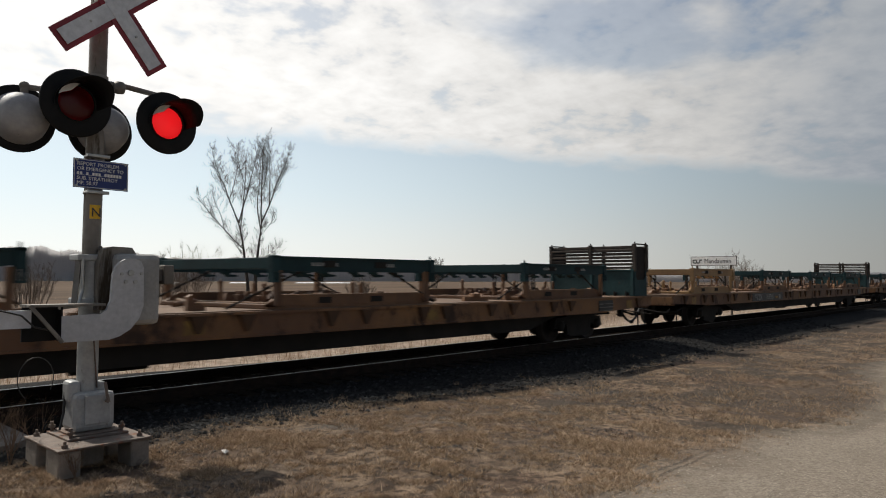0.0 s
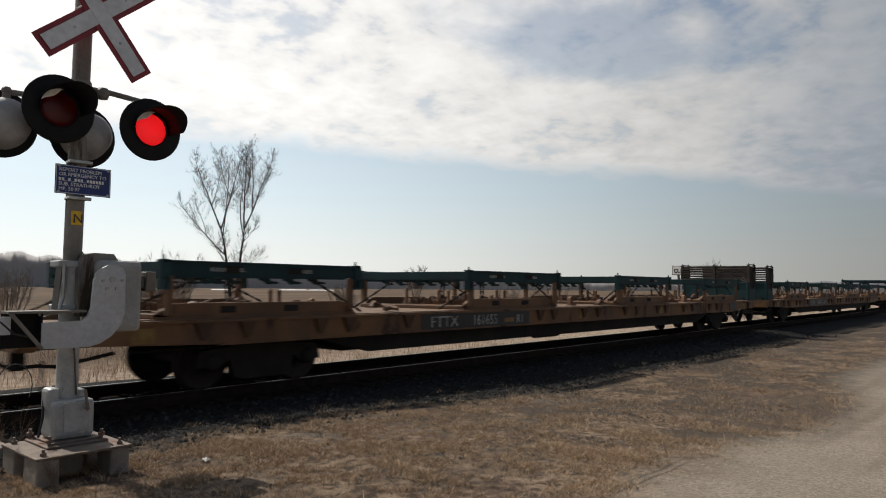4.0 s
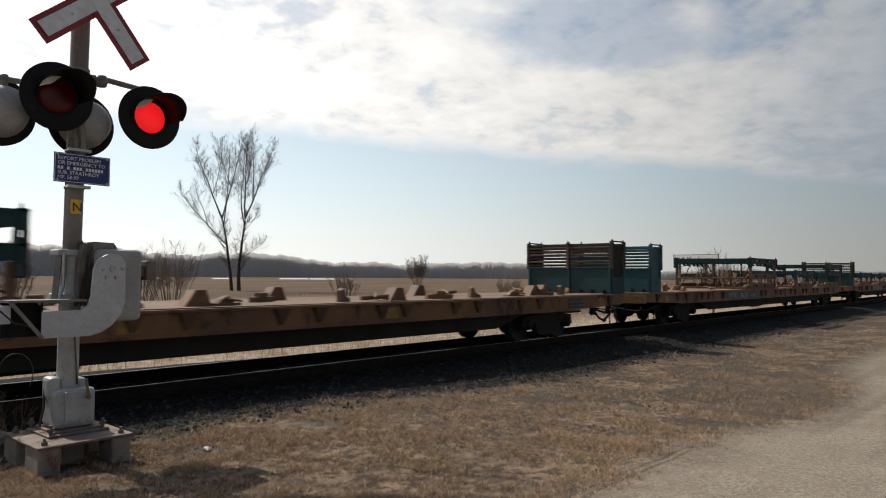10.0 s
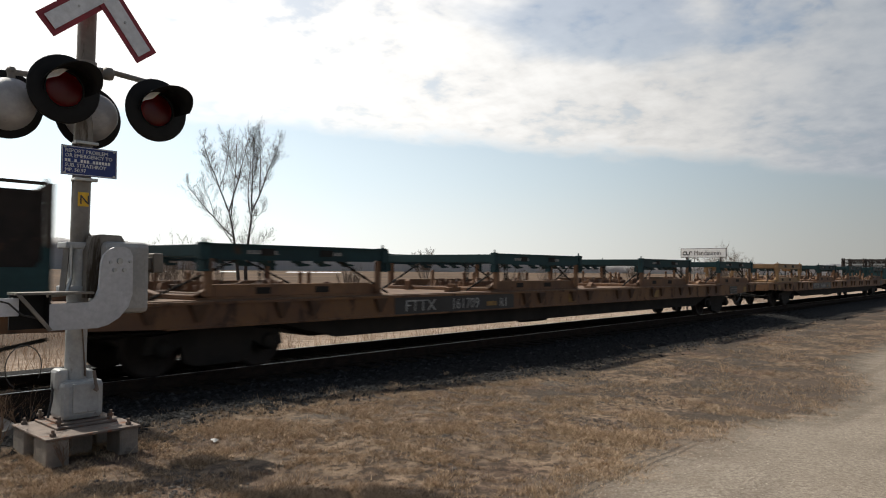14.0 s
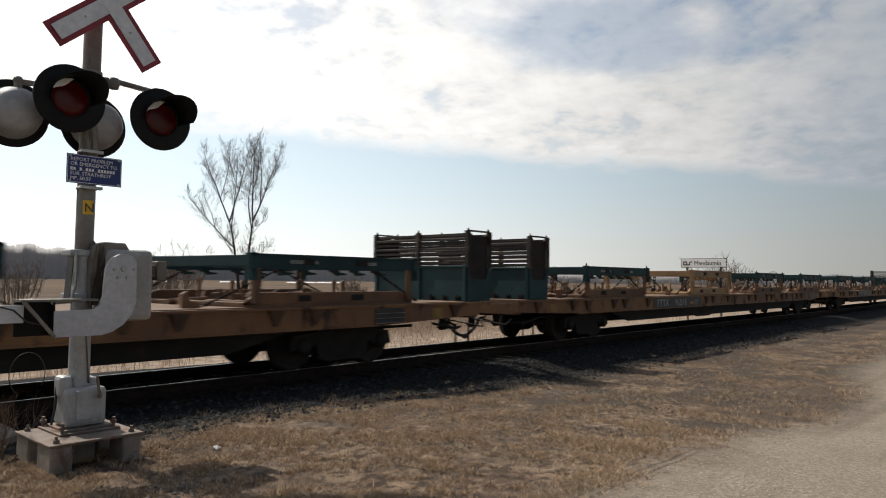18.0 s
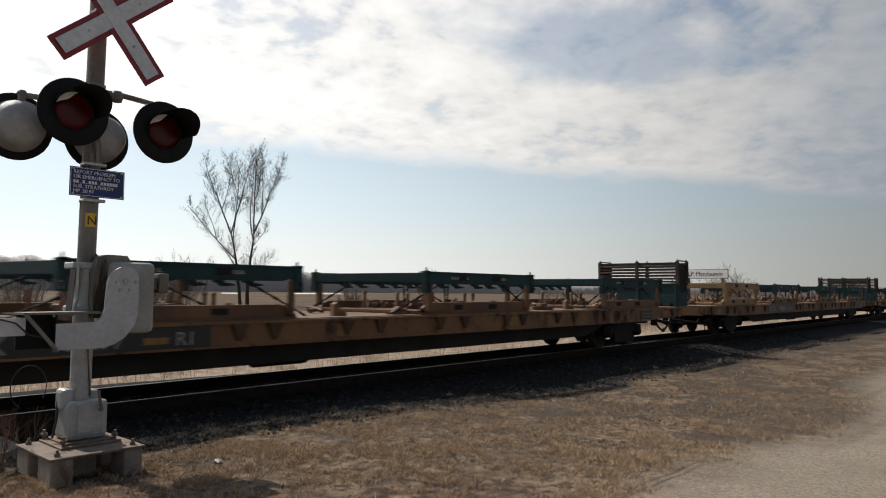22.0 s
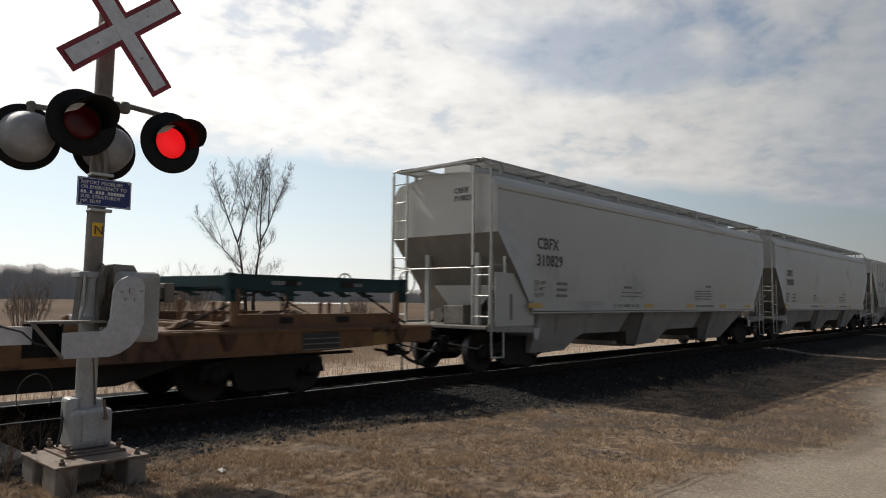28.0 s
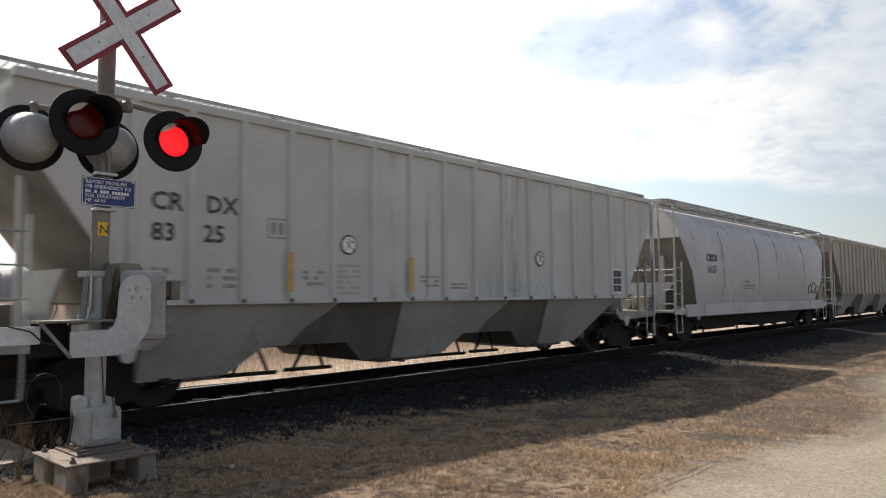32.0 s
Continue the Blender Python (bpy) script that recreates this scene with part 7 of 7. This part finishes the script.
def in_bed(x, y, rng):
    return abs(y - YC) < 3.2 + rng.gauss(0, 0.3) and y < YC + 1.5


def in_patch(x, y, rng):
    return yard_edge(x) + 0.8 < y < YC - 2.4 and noise.noise((x * 0.7, y * 0.9, 9.0)) + 0.4 * noise.noise((x * 2.3, y * 2.3, 1.0)) + 0.6 * max(0.0, 1 - math.hypot((x - 9.5) / 2.2, (y - 4.6) / 0.6)) > 0.2 + rng.uniform(0, 0.35)


def reeds():
    rng = random.Random(8)
    v, f = [], []
    for i in range(95000):
        x = rng.uniform(1.0, 85.0) if i % 3 else rng.uniform(1.0, 25.0)
        y = YC + 3.2 + (abs(rng.gauss(0, 2.4)) if i % 2 else abs(rng.gauss(0, 14.0)))
        if noise.noise((x * 0.35, y * 0.35, 1.0)) < rng.uniform(-0.6, 0.3) or (y < YC + 8 and rng.random() < 0.6):
            continue
        z = ground_z(x, y)
        high = rng.uniform(0.08, 0.36) * (1.2 if y > YC + 6 else 0.7)
        a = rng.uniform(0, math.tau)
        w = rng.uniform(0.003, 0.007) * (1 + y * 0.02)
        n = len(v)
        v += [(x - w * math.cos(a), y - w * math.sin(a), z), (x + w * math.cos(a), y + w * math.sin(a), z), (x + rng.gauss(0, 0.28) * high, y + rng.gauss(0, 0.28) * high, z + high)]
        f.append((n, n + 1, n + 2))
    raw("dead_weeds", v, f, M["reeds"], "tall dead weeds along the far side of the track", "weeds")


dry_grass()
loose_stones("yard_gravel", 22000, 31, in_yard, (0.004, 0.011), M["pebbles"], "pale crushed gravel of the yard", (0.2, 0.4))
M["strewn"] = island_material("strewn brown grey stone", [(0.05, 0.042, 0.036), (0.11, 0.094, 0.08), (0.17, 0.148, 0.128), (0.08, 0.066, 0.055), (0.13, 0.115, 0.105)])
loose_stones("strewn_stone", 4500, 33, in_patch, (0.008, 0.022), M["strewn"], "brown grey stone strewn in thin patches over grass")
loose_stones("ballast", 12000, 32, in_bed, (0.016, 0.036), M["stones"], "ballast stones along the track, the train's shade painted into them")


reeds()


def dead_weed(x, y, seed, high):
    ob = thing("dead_weed", "dry brown branching weed beside the signal", "weed", "dead weeds by the signal", at=pose(x, y, ground_z(x, y)))
    rng = random.Random(seed)
    m = Mesh()
    for i in range(5):
        q = rng.uniform(0, math.tau)
        grow(lambda d: m, (0, 0, 0), (0.35 * math.cos(q), 0.35 * math.sin(q), 1), high * 0.5, 0.004, 2, rng, 0.7, 0.9)
    part("stem", m, M["weed"], ob)


for i, (x, y, high) in enumerate(((2.05, 7.0, 0.5), (1.98, 7.45, 0.65), (2.2, 7.5, 0.55), (1.85, 7.2, 0.45), (2.3, 6.18, 0.3), (2.0, 7.9, 0.7), (2.45, 7.6, 0.5))):
    dead_weed(x, y, 40 + i, high)
scrap = Mesh().add([(3.56, 6.0, 0.0), (3.62, 6.02, 0.015), (3.63, 6.1, 0.004), (3.57, 6.09, 0.02), (3.6, 6.05, 0.03)], [(0, 1, 4), (1, 2, 4), (2, 3, 4), (3, 0, 4)])
tagged(part("paper_scrap", scrap, M["print"], at=pose(0, 0, ground_z(3.6, 6.05) + 0.012)), "small crumpled white scrap lying in the grass", "litter")

# ------------------------------------------------------------------ all that moves
def motions():
    for ob, place, y, z in MOVERS:
        walk(ob, [(t, pose(place - SPEED * t, YC + y, z)) for t in (0.0, 8.0, 16.0, 24.0, 32.0)])
    for ob in [o for o in bpy.data.objects if o.name.startswith("wheelset")]:
        car = ob.parent.parent
        place = next(p for o, p, y, z in MOVERS if o == car) + ob.parent.location.x
        radius = ob.location.z
        spin = math.degrees(SPEED / radius)
        at = ob.location.copy()
        begin, end = max(0.0, (place - 45.0) / SPEED), min(32.0, (place + 4.0) / SPEED)
        if end <= begin:
            continue
        count = max(2, int((end - begin) * FPS))
        rows = [(begin + i / FPS, pose(at.x, at.y, at.z, 0, -spin * i / FPS, 0)) for i in range(count)]
        if begin > 0.1:
            rows.insert(0, (0.0, rows[0][1]))
        if rows[-1][0] < 31.9:
            rows.append((32.0, rows[-1][1]))
        walk(ob, rows)
    for ob, lit_first in LAMPS:
        rows, turn = [(0.0, pose(*LAMP_AT, 0, 0, 0 if lit_first else 180))], 0 if lit_first else 180
        for i in range(1, 65):
            # half a second each way; the pair swaps just after the full and half second
            t = (i - 1) * 0.5
            if t in (14, 17, 18, 22, 23, 24, 25):
                # a short dark moment between the two lamps
                t += -0.06 if turn % 360 == 0 else 0.06
            else:
                late = 0.03 if turn % 360 == 0 else 0.085
                t += -0.06 if t == 13 else late if t in (12, 19, 20, 21) else 0.045
            t = max(t, 0.04)
            for j, q in enumerate((0, 60, 120, 180)):
                if t + (j - 1.5) / FPS > rows[-1][0] + 0.02:
                    rows.append((t + (j - 1.5) / FPS, pose(*LAMP_AT, 0, 0, turn + q)))
            turn += 180
        rows.append((32.0, pose(*LAMP_AT, 0, 0, turn)))
        walk(ob, [r for r in rows if r[0] <= 32.0])


motions()
